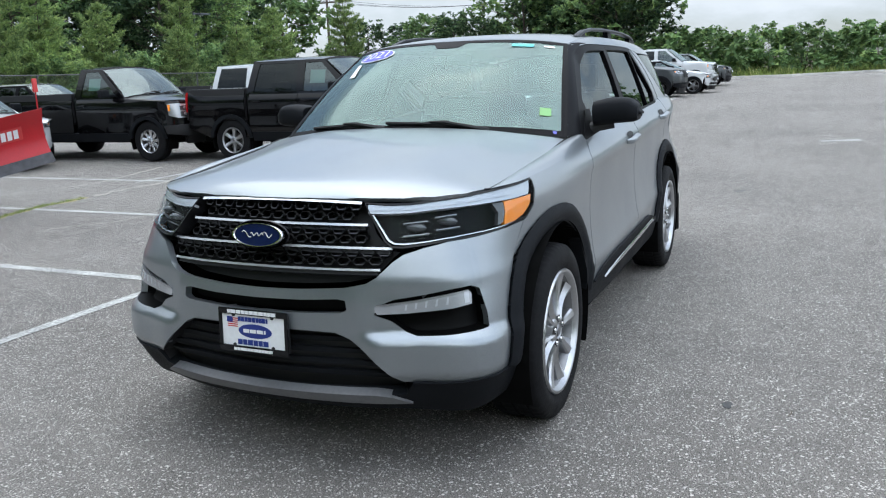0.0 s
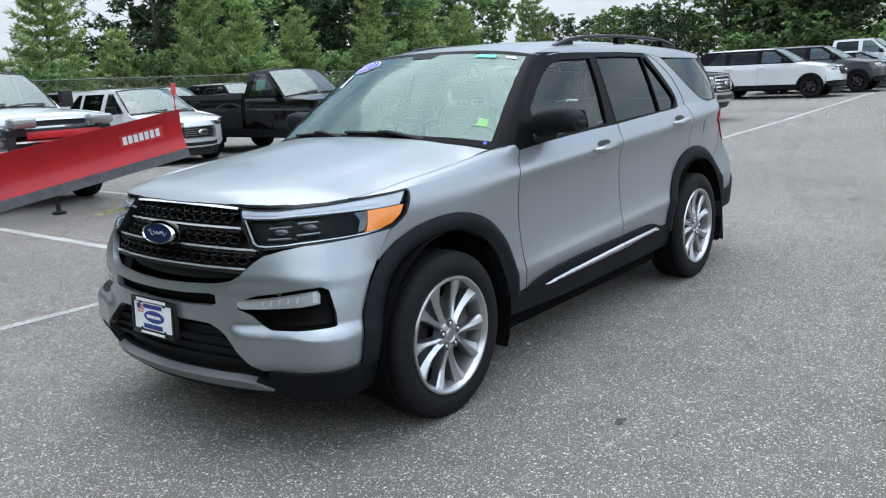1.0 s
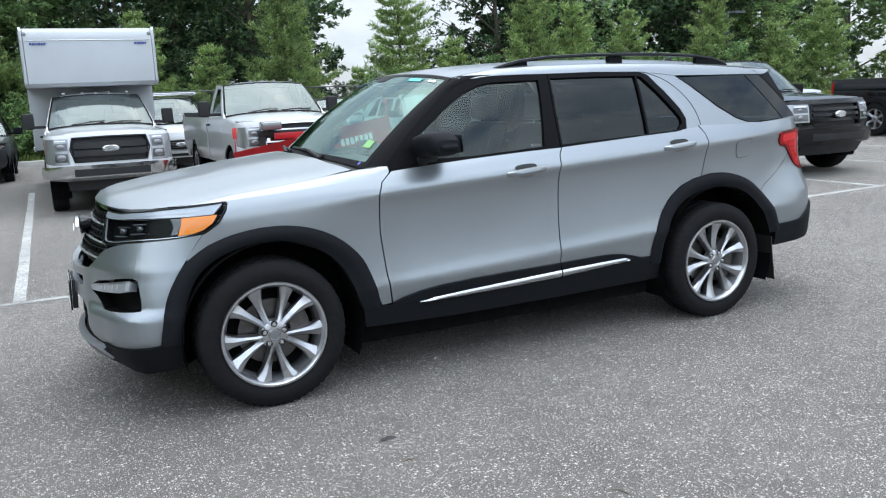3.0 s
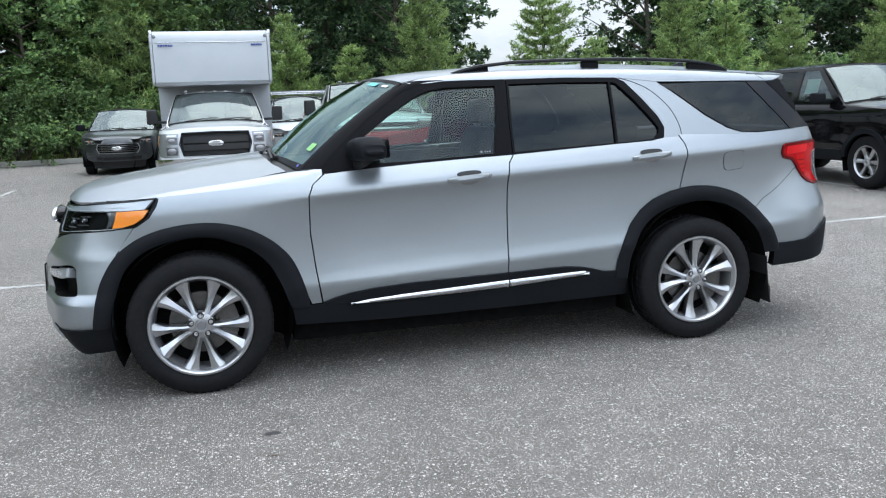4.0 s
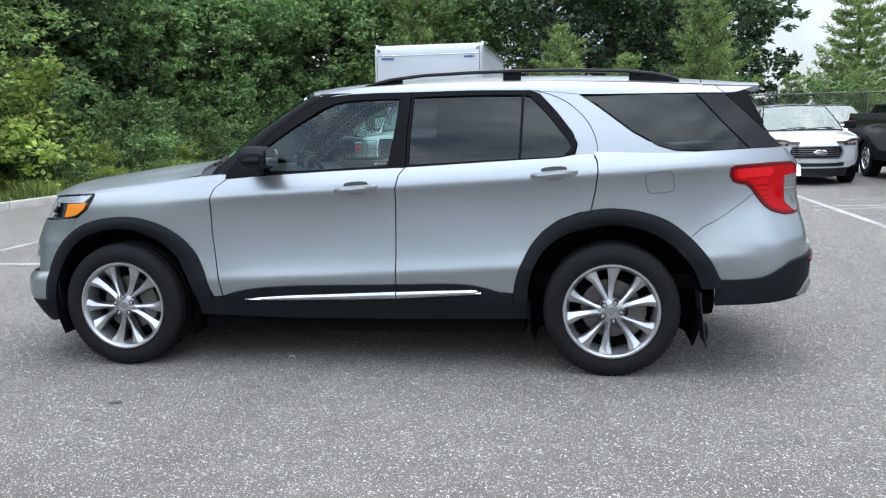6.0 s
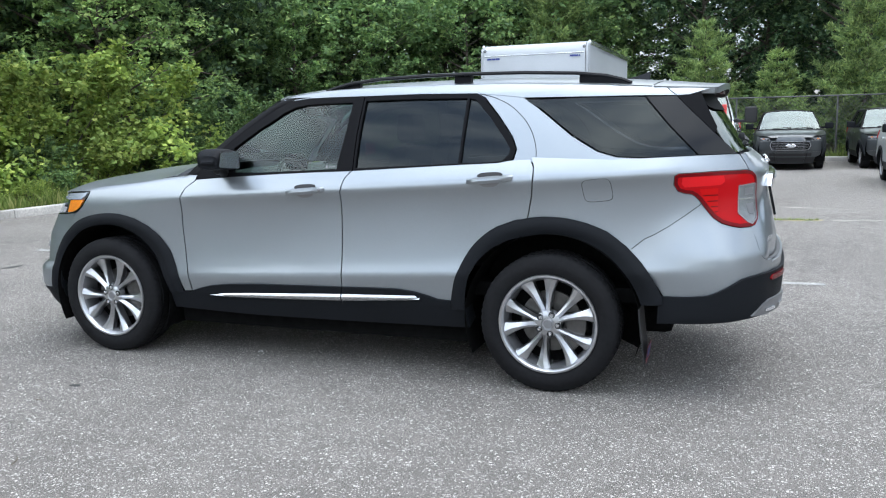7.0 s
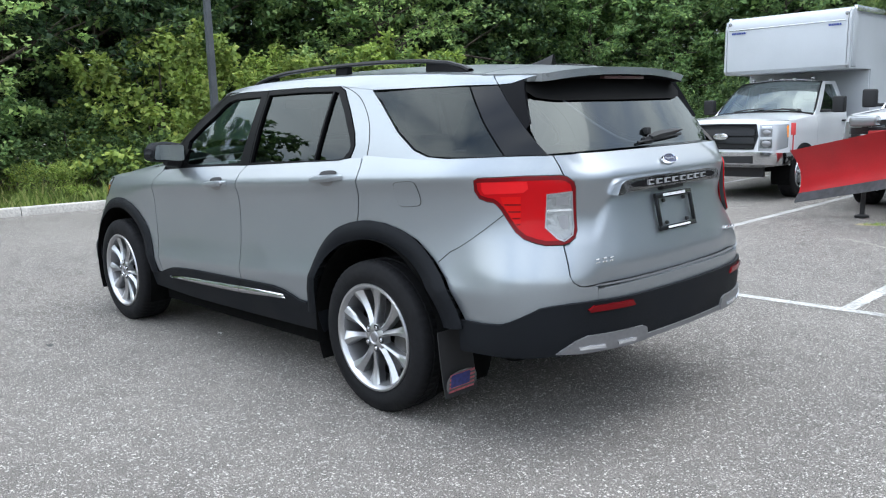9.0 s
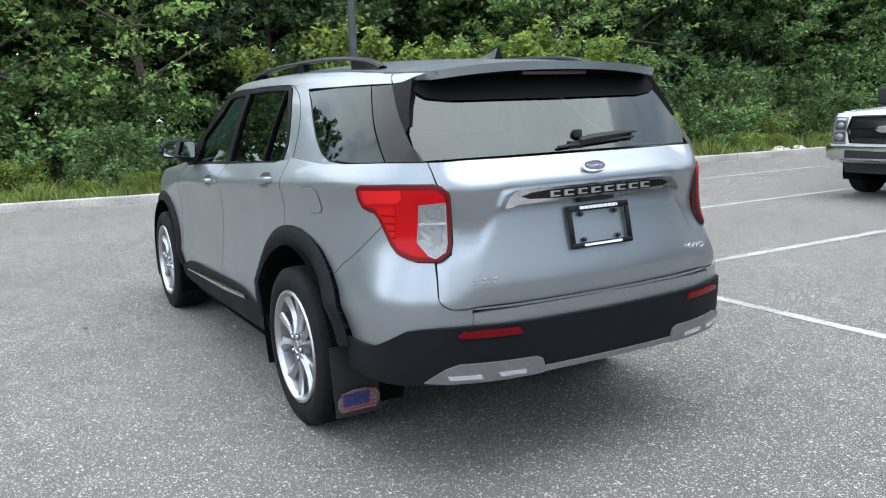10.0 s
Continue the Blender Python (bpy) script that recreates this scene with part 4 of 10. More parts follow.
# ---- vehicle materials ----
def metallic_paint(name, base, rough=0.32, metal=0.75, flake=0.12):
    """Metallic lacquer: tiny flakes under a clear coat."""
    m = bpy.data.materials.new(name)
    m.use_nodes = True
    n, l = m.node_tree.nodes, m.node_tree.links
    b = n["Principled BSDF"]
    co = n.new("ShaderNodeTexCoord")
    v = n.new("ShaderNodeTexVoronoi")
    v.inputs["Scale"].default_value = 900
    l.new(co.outputs["Object"], v.inputs["Vector"])
    s = n.new("ShaderNodeSeparateColor")
    l.new(v.outputs["Color"], s.inputs[0])
    r = n.new("ShaderNodeMapRange")
    r.inputs[3].default_value, r.inputs[4].default_value = 1 - flake, 1 + flake
    l.new(s.outputs[0], r.inputs[0])
    x = n.new("ShaderNodeVectorMath")
    x.operation = "SCALE"
    x.inputs[0].default_value = base
    l.new(r.outputs[0], x.inputs["Scale"])
    l.new(x.outputs[0], b.inputs["Base Color"])
    t = n.new("ShaderNodeTexNoise")
    t.inputs["Scale"].default_value, t.inputs["Detail"].default_value = 2.2, 5
    l.new(co.outputs["Object"], t.inputs["Vector"])
    q = n.new("ShaderNodeMapRange")
    q.inputs[1].default_value, q.inputs[2].default_value, q.inputs[3].default_value, q.inputs[4].default_value = 0.3, 0.7, rough * 0.9, rough * 1.15
    l.new(t.outputs["Fac"], q.inputs[0])
    l.new(q.outputs[0], b.inputs["Roughness"])
    b.inputs["Metallic"].default_value = metal
    b.inputs["Coat Weight"].default_value, b.inputs["Coat Roughness"].default_value = 0.5, 0.04
    return m


def glass_material(name, tint, gloss=1.0, rough=0.0, sheen=0.0, cast=(0.90, 0.97, 0.96)):
    """A thin tinted pane: clear through, mirror-like at a glance."""
    m = bpy.data.materials.new(name)
    m.use_nodes = True
    n, l = m.node_tree.nodes, m.node_tree.links
    n.remove(n["Principled BSDF"])
    tr = n.new("ShaderNodeBsdfTransparent")
    tr.inputs["Color"].default_value = (*tint, 1)
    gl = n.new("ShaderNodeBsdfGlossy")
    gl.inputs["Roughness"].default_value = rough
    gl.inputs["Color"].default_value = (*cast, 1)
    fr = n.new("ShaderNodeFresnel")
    fr.inputs["IOR"].default_value = 1.52
    k = n.new("ShaderNodeMath")
    k.operation = "MULTIPLY_ADD"
    k.use_clamp = True
    k.inputs[1].default_value, k.inputs[2].default_value = gloss, sheen
    l.new(fr.outputs[0], k.inputs[0])
    mx = n.new("ShaderNodeMixShader")
    l.new(k.outputs[0], mx.inputs[0])
    l.new(tr.outputs[0], mx.inputs[1])
    l.new(gl.outputs[0], mx.inputs[2])
    l.new(mx.outputs[0], n["Material Output"].inputs["Surface"])
    return m


M_SILVER = metallic_paint("silver_metallic_paint", (0.296, 0.320, 0.340), 0.34, 0.80)
M_GLOSSBLACK = mat("gloss_black_trim", (0.010, 0.010, 0.011), 0.14, spec=0.25, coat=0.08)
M_SATIN = mat("satin_black_pillar", (0.005, 0.005, 0.006), 0.4, spec=0.08, grain=0.1)
M_RAIL = mat("black_roof_rail_paint", (0.007, 0.007, 0.008), 0.32, spec=0.2, grain=0.08)
M_CLAD = mat("dark_grey_moulded_plastic", (0.008, 0.009, 0.011), 0.6, spec=0.13, grain=0.12, grain_scale=400, bump=0.12, bump_scale=900, stain=0.12, stain_scale=3)
M_DARK = mat("black_plastic", (0.012, 0.012, 0.013), 0.6, grain=0.15, grain_scale=200)
M_UNDER = mat("underbody_black", (0.005, 0.005, 0.005), 0.95, spec=0.04, grain=0.3, grain_scale=20)
M_CHROME = mat("chrome", (0.82, 0.83, 0.85), 0.06, metal=1.0)
M_SATCHROME = mat("satin_chrome", (0.68, 0.69, 0.71), 0.22, metal=1.0)
M_SKID = mat("grey_painted_plastic", (0.155, 0.155, 0.16), 0.45, metal=0.25, grain=0.08)
M_ALLOY = mat("machined_alloy", (0.47, 0.475, 0.49), 0.30, metal=0.95, coat=0.2, grain=0.05, grain_scale=60)
M_ALLOYDARK = mat("alloy_grey_paint", (0.24, 0.24, 0.25), 0.4, metal=0.7)
M_TYRE = mat("tyre_rubber", (0.009, 0.009, 0.010), 0.75, spec=0.18, grain=0.2, grain_scale=40, stain=0.25, stain_scale=6, bump=0.15, bump_scale=120)
M_DISC = mat("brake_disc_steel", (0.10, 0.096, 0.092), 0.4, metal=0.8, grain=0.2, grain_scale=30)
M_WS = glass_material("windscreen_glass", (0.58, 0.80, 0.74), 0.95, rough=0.05, sheen=0.065, cast=(0.74, 0.95, 0.92))
M_SIDEGLASS = glass_material("front_side_glass", (0.58, 0.72, 0.67), 0.85, sheen=0.01)
M_PRIVACY = glass_material("privacy_glass", (0.05, 0.055, 0.06), 0.85)
M_LENS = glass_material("clear_lamp_lens", (0.9, 0.93, 0.95), 0.14)
M_HOUSING = mat("lamp_housing_black", (0.003, 0.003, 0.003), 0.5, spec=0.1)
M_STRIP = mat("frosted_lamp_strip", (0.46, 0.475, 0.50), 0.25, metal=0.3, coat=0.6, bump=0.15, bump_scale=120)
M_FOGLENS = mat("clear_fog_lens", (0.38, 0.39, 0.41), 0.2, metal=0.4, coat=0.8, bump=0.1, bump_scale=90)
M_DARKLENS = mat("smoked_lamp_lens", (0.05, 0.052, 0.055), 0.12, coat=1.0)
M_MESHTICK = mat("mesh_glint_grey", (0.085, 0.085, 0.09), 0.3, metal=0.8)
M_MESHBLACK = mat("gloss_black_mesh", (0.003, 0.003, 0.003), 0.35, spec=0.10)
M_FADED_BLUE = mat("faded_blue_print", (0.03, 0.035, 0.13), 0.5, grain=0.3, grain_scale=60)
M_FADED_RED = mat("faded_red_print", (0.30, 0.07, 0.08), 0.5, grain=0.3, grain_scale=60)
M_AMBER = mat("amber_reflector", (0.95, 0.28, 0.02), 0.18, coat=1.0, bump=0.3, bump_scale=300)
M_RED = mat("red_lamp_lens", (0.40, 0.002, 0.005), 0.14, coat=0.10, spec=0.12, bump=0.05, bump_scale=40)
M_REDDARK = mat("dark_red_lamp_lens", (0.12, 0.002, 0.004), 0.25, coat=0.08, spec=0.15)
M_REDBAR = mat("bright_red_light_bar", (0.62, 0.010, 0.014), 0.2, coat=0.12, spec=0.15, bump=0.12, bump_scale=60)
M_REDRIB = mat("ribbed_red_lens", (0.50, 0.004, 0.004), 0.25, coat=0.06, spec=0.12)
M_CLEARLAMP = mat("reversing_lamp_lens", (0.24, 0.25, 0.255), 0.18, metal=0.6, coat=0.6, bump=0.35, bump_scale=55)
M_LAMPSILVER = mat("lamp_reflector", (0.70, 0.71, 0.73), 0.15, metal=0.35, bump=0.2, bump_scale=160)
M_PAD = mat("ribbed_grey_plastic", (0.07, 0.072, 0.076), 0.5, grain=0.1, grain_scale=120)
M_BARCHROME = mat("bright_trim_metal", (0.66, 0.67, 0.69), 0.24, metal=0.7)
M_SILLCHROME = mat("polished_sill_trim", (0.56, 0.57, 0.59), 0.12, metal=1.0)
M_TRUNKCHROME = mat("polished_nameplate_chrome", (0.78, 0.79, 0.81), 0.13, metal=1.0)
# black frit and trim, with the shade under the spoiler put into the colour
M_HEADER = mat("shaded_black_band", (0.004, 0.004, 0.004), 0.7, spec=0.12)
M_REARGLASS = glass_material("rear_privacy_glass", (0.05, 0.055, 0.06), 1.05, rough=0.04, sheen=0.03)
M_TICK = mat("dull_metal", (0.30, 0.30, 0.31), 0.35, metal=0.8)
M_BRAKE = mat("unlit_brake_light", (0.10, 0.05, 0.05), 0.3, coat=0.5)
M_BLUE = mat("badge_blue_enamel", (0.006, 0.012, 0.055), 0.2, coat=0.25)
M_WHITE = mat("white_print", (0.82, 0.82, 0.82), 0.5, grain=0.03)
M_NAVY = mat("navy_print", (0.02, 0.04, 0.22), 0.5)
M_STICKER_BLUE = mat("purple_blue_sticker", (0.10, 0.10, 0.52), 0.4)
M_STICKER_TEAL = mat("teal_sticker", (0.12, 0.5, 0.5), 0.5)
M_STICKER_GREEN = mat("pale_green_sticker", (0.22, 0.45, 0.16), 0.5)
M_REDPRINT = mat("red_print", (0.55, 0.05, 0.05), 0.5)
M_SEAT = mat("dark_grey_seat_cloth", (0.06, 0.06, 0.062), 0.85, grain=0.15, grain_scale=150, bump=0.2, bump_scale=300)
M_DASH = mat("dashboard_plastic", (0.035, 0.035, 0.036), 0.65, grain=0.1, grain_scale=200)
M_MIRROR = mat("mirror_glass", (0.9, 0.92, 0.93), 0.02, metal=1.0)
M_LINER = mat("headliner_grey", (0.35, 0.34, 0.32), 0.9, grain=0.08)

# ---- the silver SUV ----
# plan outline at mid height: x against half-width, from the nose's centre to the tail's
OUTLINE = [(-2.405, 0.0), (-2.40, 0.15), (-2.378, 0.32), (-2.342, 0.475), (-2.275, 0.645), (-2.20, 0.765), (-2.118, 0.842), (-1.99, 0.876), (-1.80, 0.890), (-1.55, 0.912),
           (-1.20, 0.932), (-0.70, 0.94), (0.0, 0.942), (0.8, 0.942), (1.35, 0.938), (1.65, 0.928), (1.86, 0.912), (2.05, 0.885), (2.19, 0.852), (2.34, 0.808), (2.46, 0.75), (2.55, 0.675),
           (2.60, 0.56), (2.628, 0.42), (2.64, 0.22), (2.645, 0.0)]
_line = [Vector(p[:2]) for p in smooth_poly([(x, y, 0) for x, y in OUTLINE], 2, closed=False)]
_run = [0.0]
for _a, _b in zip(_line, _line[1:]):
    _run.append(_run[-1] + (_b - _a).length)
S_END = _run[-1]


def on_outline(s):
    """The outline's point and outward normal at arc length s (0: the nose)."""
    s = min(max(s, 0.0), S_END)
    lo, hi = 0, len(_run) - 1
    while hi - lo > 1:
        m = (lo + hi) // 2
        lo, hi = (m, hi) if _run[m] <= s else (lo, m)
    f = (s - _run[lo]) / max(1e-9, _run[hi] - _run[lo])

    def tangent(i):
        return (_line[min(i + 1, len(_line) - 1)] - _line[max(i - 1, 0)]).normalized()
    p = _line[lo].lerp(_line[hi], f)
    t = tangent(lo).lerp(tangent(hi), f).normalized()
    return p, Vector((-t.y, t.x))


def _find(test, lo=0.0, hi=S_END):
    for _ in range(40):
        m = (lo + hi) / 2
        lo, hi = (m, hi) if test(on_outline(m)[0]) else (lo, m)
    return (lo + hi) / 2


S_FRONT, S_REAR = _find(lambda p: p.x < -1.95), _find(lambda p: p.x < 2.2)


def S(x, z):
    """A point of the side by x."""
    return (_find(lambda p: p.x < x), z)


def F(a, z):
    """A point of the front by its distance from the centre line (left of the car: positive)."""
    s = _find(lambda p: p.y < abs(a), 0.0, S_FRONT + 0.3)
    return (s if a >= 0 else -s, z)


def R(a, z):
    """A point of the rear by its distance from the centre line."""
    s = _find(lambda p: p.y > abs(a), S_REAR - 0.3, S_END)
    return (s if a >= 0 else 2 * S_END - s, z)


SIDE_PROFILE = [(0.20, 0.86), (0.32, 0.905), (0.40, 0.924), (0.46, 0.933), (0.53, 0.944), (0.57, 0.9505), (0.585, 0.9525), (0.597, 0.9525), (0.615, 0.9490), (0.65, 0.9415), (0.70, 0.9345), (0.76, 0.9290), (0.82, 0.9260), (0.90, 0.9242), (0.96, 0.9252), (1.01, 0.9290), (1.055, 0.9370),
                (1.090, 0.9490), (1.105, 0.9515), (1.12, 0.9485), (1.15, 0.932), (1.19, 0.906), (1.235, 0.872), (1.30, 0.83)]
FENDER_PROFILE = [(0.20, 0.86), (0.32, 0.905), (0.40, 0.924), (0.50, 0.938), (0.60, 0.944), (0.75, 0.946), (0.90, 0.949), (1.02, 0.951), (1.08, 0.9495), (1.12, 0.942), (1.15, 0.930), (1.19, 0.906), (1.235, 0.872), (1.30, 0.83)]
FRONT_PROFILE = [(0.15, -0.16), (0.24, -0.085), (0.30, -0.04), (0.38, -0.002), (0.46, 0.010), (0.60, 0.008), (0.70, 0.002), (0.76, -0.008), (0.82, -0.03), (0.90, -0.065), (0.98, -0.105), (1.05, -0.145), (1.10, -0.19)]
REAR_PROFILE = [(0.20, -0.10), (0.30, -0.03), (0.38, 0.028), (0.45, 0.056), (0.53, 0.066), (0.62, 0.072), (0.70, 0.076), (0.76, 0.0785), (0.778, 0.0785), (0.796, 0.075), (0.86, 0.055), (0.91, 0.038), (0.97, 0.018), (1.04, 0.005), (1.10, 0.001), (1.19, 0.0), (1.22, -0.012), (1.25, -0.042), (1.30, -0.105), (1.40, -0.19), (1.65, -0.36)]


def blend(x, a, b):
    t = min(1.0, max(0.0, (x - a) / (b - a)))
    return t * t * (3 - 2 * t)


def rear_in(o, a, z):
    """The rear shoulder leans in less at the corners than in the middle."""
    return o * (1 - 0.72 * blend(abs(a), 0.56, 0.72) * blend(z, 1.18, 1.20))


def shell(s, z, lift=0.0):
    """The car's lower body: the point at arc length s round the plan and height z, pushed out by lift."""
    right = s < 0 or s > S_END
    q = -s if s < 0 else (2 * S_END - s if s > S_END else s)
    p, n = on_outline(q)
    wf, wr = 1 - blend(p.x, -2.2, -1.72), blend(p.x, 2.0, 2.42)
    zr = z - 0.05 * p.x * blend(z, 0.42, 0.62)
    side = lerp_table(SIDE_PROFILE, zr) - 0.94
    if p.x < -0.55:
        side += (lerp_table(FENDER_PROFILE, zr) - 0.94 - side) * (1 - blend(p.x, -1.35, -0.55))
    o = wf * lerp_table(FRONT_PROFILE, z) + wr * rear_in(lerp_table(REAR_PROFILE, z), p.y, z) + (1 - wf - wr) * side
    corner = 0.5 + 0.5 * math.cos(math.pi * min(1.0, abs(p.y - 0.80) / 0.20))
    if p.x < 0:
        o += corner * 0.035 * (1 - blend(z, 0.5, 0.85))
        lip = blend(p.y, 0.40, 0.50) * (1 - blend(p.y, 0.82, 0.90))
        o += lip * (0.026 * (1 - blend(z, 0.535, 0.60)) * blend(z, 0.36, 0.44) - 0.010 * blend(z, 0.56, 0.60) * (1 - blend(z, 0.72, 0.80)))
    else:
        o += corner * 0.03 * (1 - blend(z, 0.6, 1.0)) * blend(z, 0.28, 0.45)
    c = p + n * (o + lift)
    return Vector((c.x, c.y if right else -c.y, z))


def lifted(d):
    return lambda s, z: shell(s, z, d)


def sym(pts):
    """Closes a half polygon, from the top centre to the bottom centre, over the centre line."""
    def other(p):
        return (-p[0], p[1]) if p[0] < S_END / 2 else (2 * S_END - p[0], p[1])
    inner = [p for p in pts if 1e-4 < p[0] < S_END - 1e-4]
    return list(pts) + [other(p) for p in reversed(inner)]


MID = (0, 0, 0.8)
suv = thing("car", pose(0, 0, 0), "silver midsize SUV with black roof rails and alloy wheels", "car")


def sides(name, poly, place, material, label="", parent=None, right_parent=None, depth=0.02, du=0.06, dv=0.05, smooth=35, holes=(), outward=MID, rake=0.0):
    """The same panel on the car's left and right; rake runs its rows along the rising creases."""
    if rake:
        base, flat = place, poly
        poly = [(s, z - rake * on_outline(s)[0].x) for s, z in flat]

        def place(s, w):
            return base(s, w + rake * on_outline(s)[0].x)
    out = []
    for k in (0, 1):
        bm = panel(poly, place, du, dv, depth, mirror=k == 1, outward=outward, holes=holes)
        out.append(part(name, bm, material, (parent, right_parent)[k] or suv, label, smooth))
    return out


def whole(name, poly, place, material, label="", parent=None, depth=0.02, du=0.06, dv=0.05, smooth=35, holes=(), outward=MID):
    return part(name, panel(poly, place, du, dv, depth, outward=outward, holes=holes), material, parent or suv, label, smooth)


def mirrored(name, bm, material, label="", parent=None, right_parent=None, smooth=35):
    """A finished mesh on the left, and its mirror image on the right."""
    two = bm.copy()
    mirror_bm(two)
    return [part(name, bm, material, parent or suv, label, smooth), part(name, two, material, right_parent or parent or suv, label, smooth)]


def ring(cx, cz, rx, rz, a0, a1, n):
    return [(cx + rx * math.cos(radians(a0 + (a1 - a0) * i / n)), cz + rz * math.sin(radians(a0 + (a1 - a0) * i / n))) for i in range(n + 1)]


# wheel arches: outer edge of the cladding, seen from the side
FX, RX = -1.487, 1.535
ARCH_F = [(-2.055, 0.41), (-2.04, 0.50), (-2.015, 0.63), (-1.965, 0.735), (-1.90, 0.815), (-1.80, 0.882), (-1.68, 0.925), (-1.54, 0.947), (-1.40, 0.946), (-1.27, 0.918), (-1.16, 0.868), (-1.07, 0.80), (-1.0, 0.716), (-0.955, 0.61), (-0.925, 0.50), (-0.918, 0.44)]
ARCH_FI = [(-1.955, 0.41), (-1.945, 0.52), (-1.92, 0.62), (-1.87, 0.722), (-1.78, 0.803), (-1.66, 0.852), (-1.53, 0.87), (-1.42, 0.866), (-1.31, 0.83), (-1.21, 0.78), (-1.13, 0.70), (-1.075, 0.60), (-1.04, 0.50), (-1.02, 0.44)]
ARCH_R = [(0.945, 0.44), (0.955, 0.53), (0.985, 0.64), (1.05, 0.768), (1.12, 0.85), (1.21, 0.915), (1.33, 0.958), (1.46, 0.98), (1.60, 0.976), (1.72, 0.95), (1.83, 0.905), (1.93, 0.828), (2.01, 0.74), (2.07, 0.645), (2.105, 0.565), (2.11, 0.53)]
ARCH_RI = [(1.03, 0.44), (1.045, 0.57), (1.085, 0.68), (1.15, 0.765), (1.25, 0.832), (1.37, 0.87), (1.50, 0.886), (1.62, 0.875), (1.74, 0.838), (1.84, 0.775), (1.92, 0.69), (1.975, 0.60), (2.005, 0.52)]


def SS(pts):
    return [S(x, z) for x, z in pts]


def flowing(pts, k=4):
    """A smooth line through the points (Catmull-Rom)."""
    out = []
    for i in range(len(pts) - 1):
        a, b, c, d = [Vector(pts[min(max(j, 0), len(pts) - 1)]) for j in (i - 1, i, i + 1, i + 2)]
        for j in range(k):
            t = j / k
            out.append(tuple(0.5 * (2 * b + (c - a) * t + (2 * a - 5 * b + 4 * c - d) * t * t + (3 * b - a - 3 * c + d) * t ** 3)))
    return out + [tuple(pts[-1])]


G = 0.0035
# doors, fenders, quarters
CUT1 = [(-0.80, 1.178), (-0.862, 1.12), (-0.888, 1.06), (-0.892, 0.85), (-0.872, 0.64), (-0.848, 0.455)]
CUT2 = [(0.315, 1.228), (0.283, 1.185), (0.265, 1.10), (0.26, 0.90), (0.257, 0.70), (0.252, 0.43)]
CUT3 = [(1.405, 1.32), (1.428, 1.25), (1.432, 1.20), (1.42, 1.09), (1.395, 0.967)]


def shifted(pts, d):
    return [(x + d, z) for x, z in pts]


FT = [(-1.715, 1.092), (-1.5, 1.105), (-1.25, 1.122), (-1.0, 1.142), (-0.86, 1.16), (-0.806, 1.168)]
fender = SS([(-1.903, 0.825), (-1.817, 0.936), (-1.797, 0.9445), (-1.731, 0.9865), (-1.690, 1.047), (-1.679, 1.084), (-1.69, 1.094)] + FT[1:] + shifted(CUT1[1:], -G) + [(-0.905, 0.452)] + list(reversed(ARCH_F[4:-1])))
sides("front_fender", fender, shell, M_SILVER, dv=0.02, rake=0.05)
DOORTOP_F = [(-0.79, 1.172), (-0.53, 1.19), (-0.25, 1.205), (0.05, 1.218), (0.312, 1.226)]
DOORTOP_R = [(0.322, 1.227), (0.60, 1.241), (0.94, 1.258), (1.22, 1.27), (1.30, 1.284), (1.403, 1.288)]
CLAD_TOP = [(-0.845, 0.452), (-0.78, 0.475), (-0.68, 0.498), (-0.55, 0.513), (-0.35, 0.524), (0.0, 0.531), (0.252, 0.535)]
CLAD_TOP_R = [(0.256, 0.535), (0.50, 0.541), (0.62, 0.541), (0.72, 0.531), (0.80, 0.513), (0.87, 0.492), (0.945, 0.487)]
door_f = SS(DOORTOP_F + shifted(CUT2[1:-1], -G) + [(0.254 - G, 0.538)] + [(x, z + 0.003) for x, z in reversed(CLAD_TOP[1:-1])] + [(-0.846 + G, 0.457)] + shifted(list(reversed(CUT1[1:-1])), G))
DOOR_F = sides("front_door", door_f, shell, M_SILVER, dv=0.02, rake=0.05)
door_r = SS(DOORTOP_R + shifted(CUT3[1:], -G) + [(1.33, 0.962), (1.21, 0.918), (1.12, 0.853), (1.05, 0.771), (0.985, 0.643), (0.957, 0.54), (0.955, 0.49)] + [(x, z + 0.003) for x, z in reversed(CLAD_TOP_R[1:-1])] + [(0.254 + G, 0.538)] + shifted(list(reversed(CUT2[1:-1])), G))
DOOR_R = sides("rear_door", door_r, shell, M_SILVER, dv=0.02, rake=0.05)
quarter = SS([(1.411, 1.30), (1.62, 1.292), (1.85, 1.285), (2.10, 1.293), (2.30, 1.300)]) + [R(0.724, 1.303), R(0.708, 1.262), R(0.695, 1.222)] + [R(0.74, 1.219), S(2.30, 1.212), S(2.172, 1.207), S(2.19, 1.165), S(2.25, 1.105), S(2.32, 1.088), S(2.40, 1.02), R(0.745, 0.945), R(0.70, 0.928), R(0.692, 0.86), R(0.688, 0.80),
                                                                  R(0.679, 0.770), R(0.662, 0.752), R(0.64, 0.747), R(0.60, 0.745), R(0.60, 0.680), R(0.68, 0.678), R(0.725, 0.670), R(0.75, 0.660), S(2.41, 0.630), S(2.35, 0.594), S(2.31, 0.576), S(2.22, 0.565), S(2.12, 0.562)] + SS(list(reversed(ARCH_R[7:14]))) + SS(shifted(list(reversed(CUT3[1:])), G))
sides("rear_quarter_panel", quarter, shell, M_SILVER, depth=0.05, du=0.04, dv=0.02, rake=0.05)
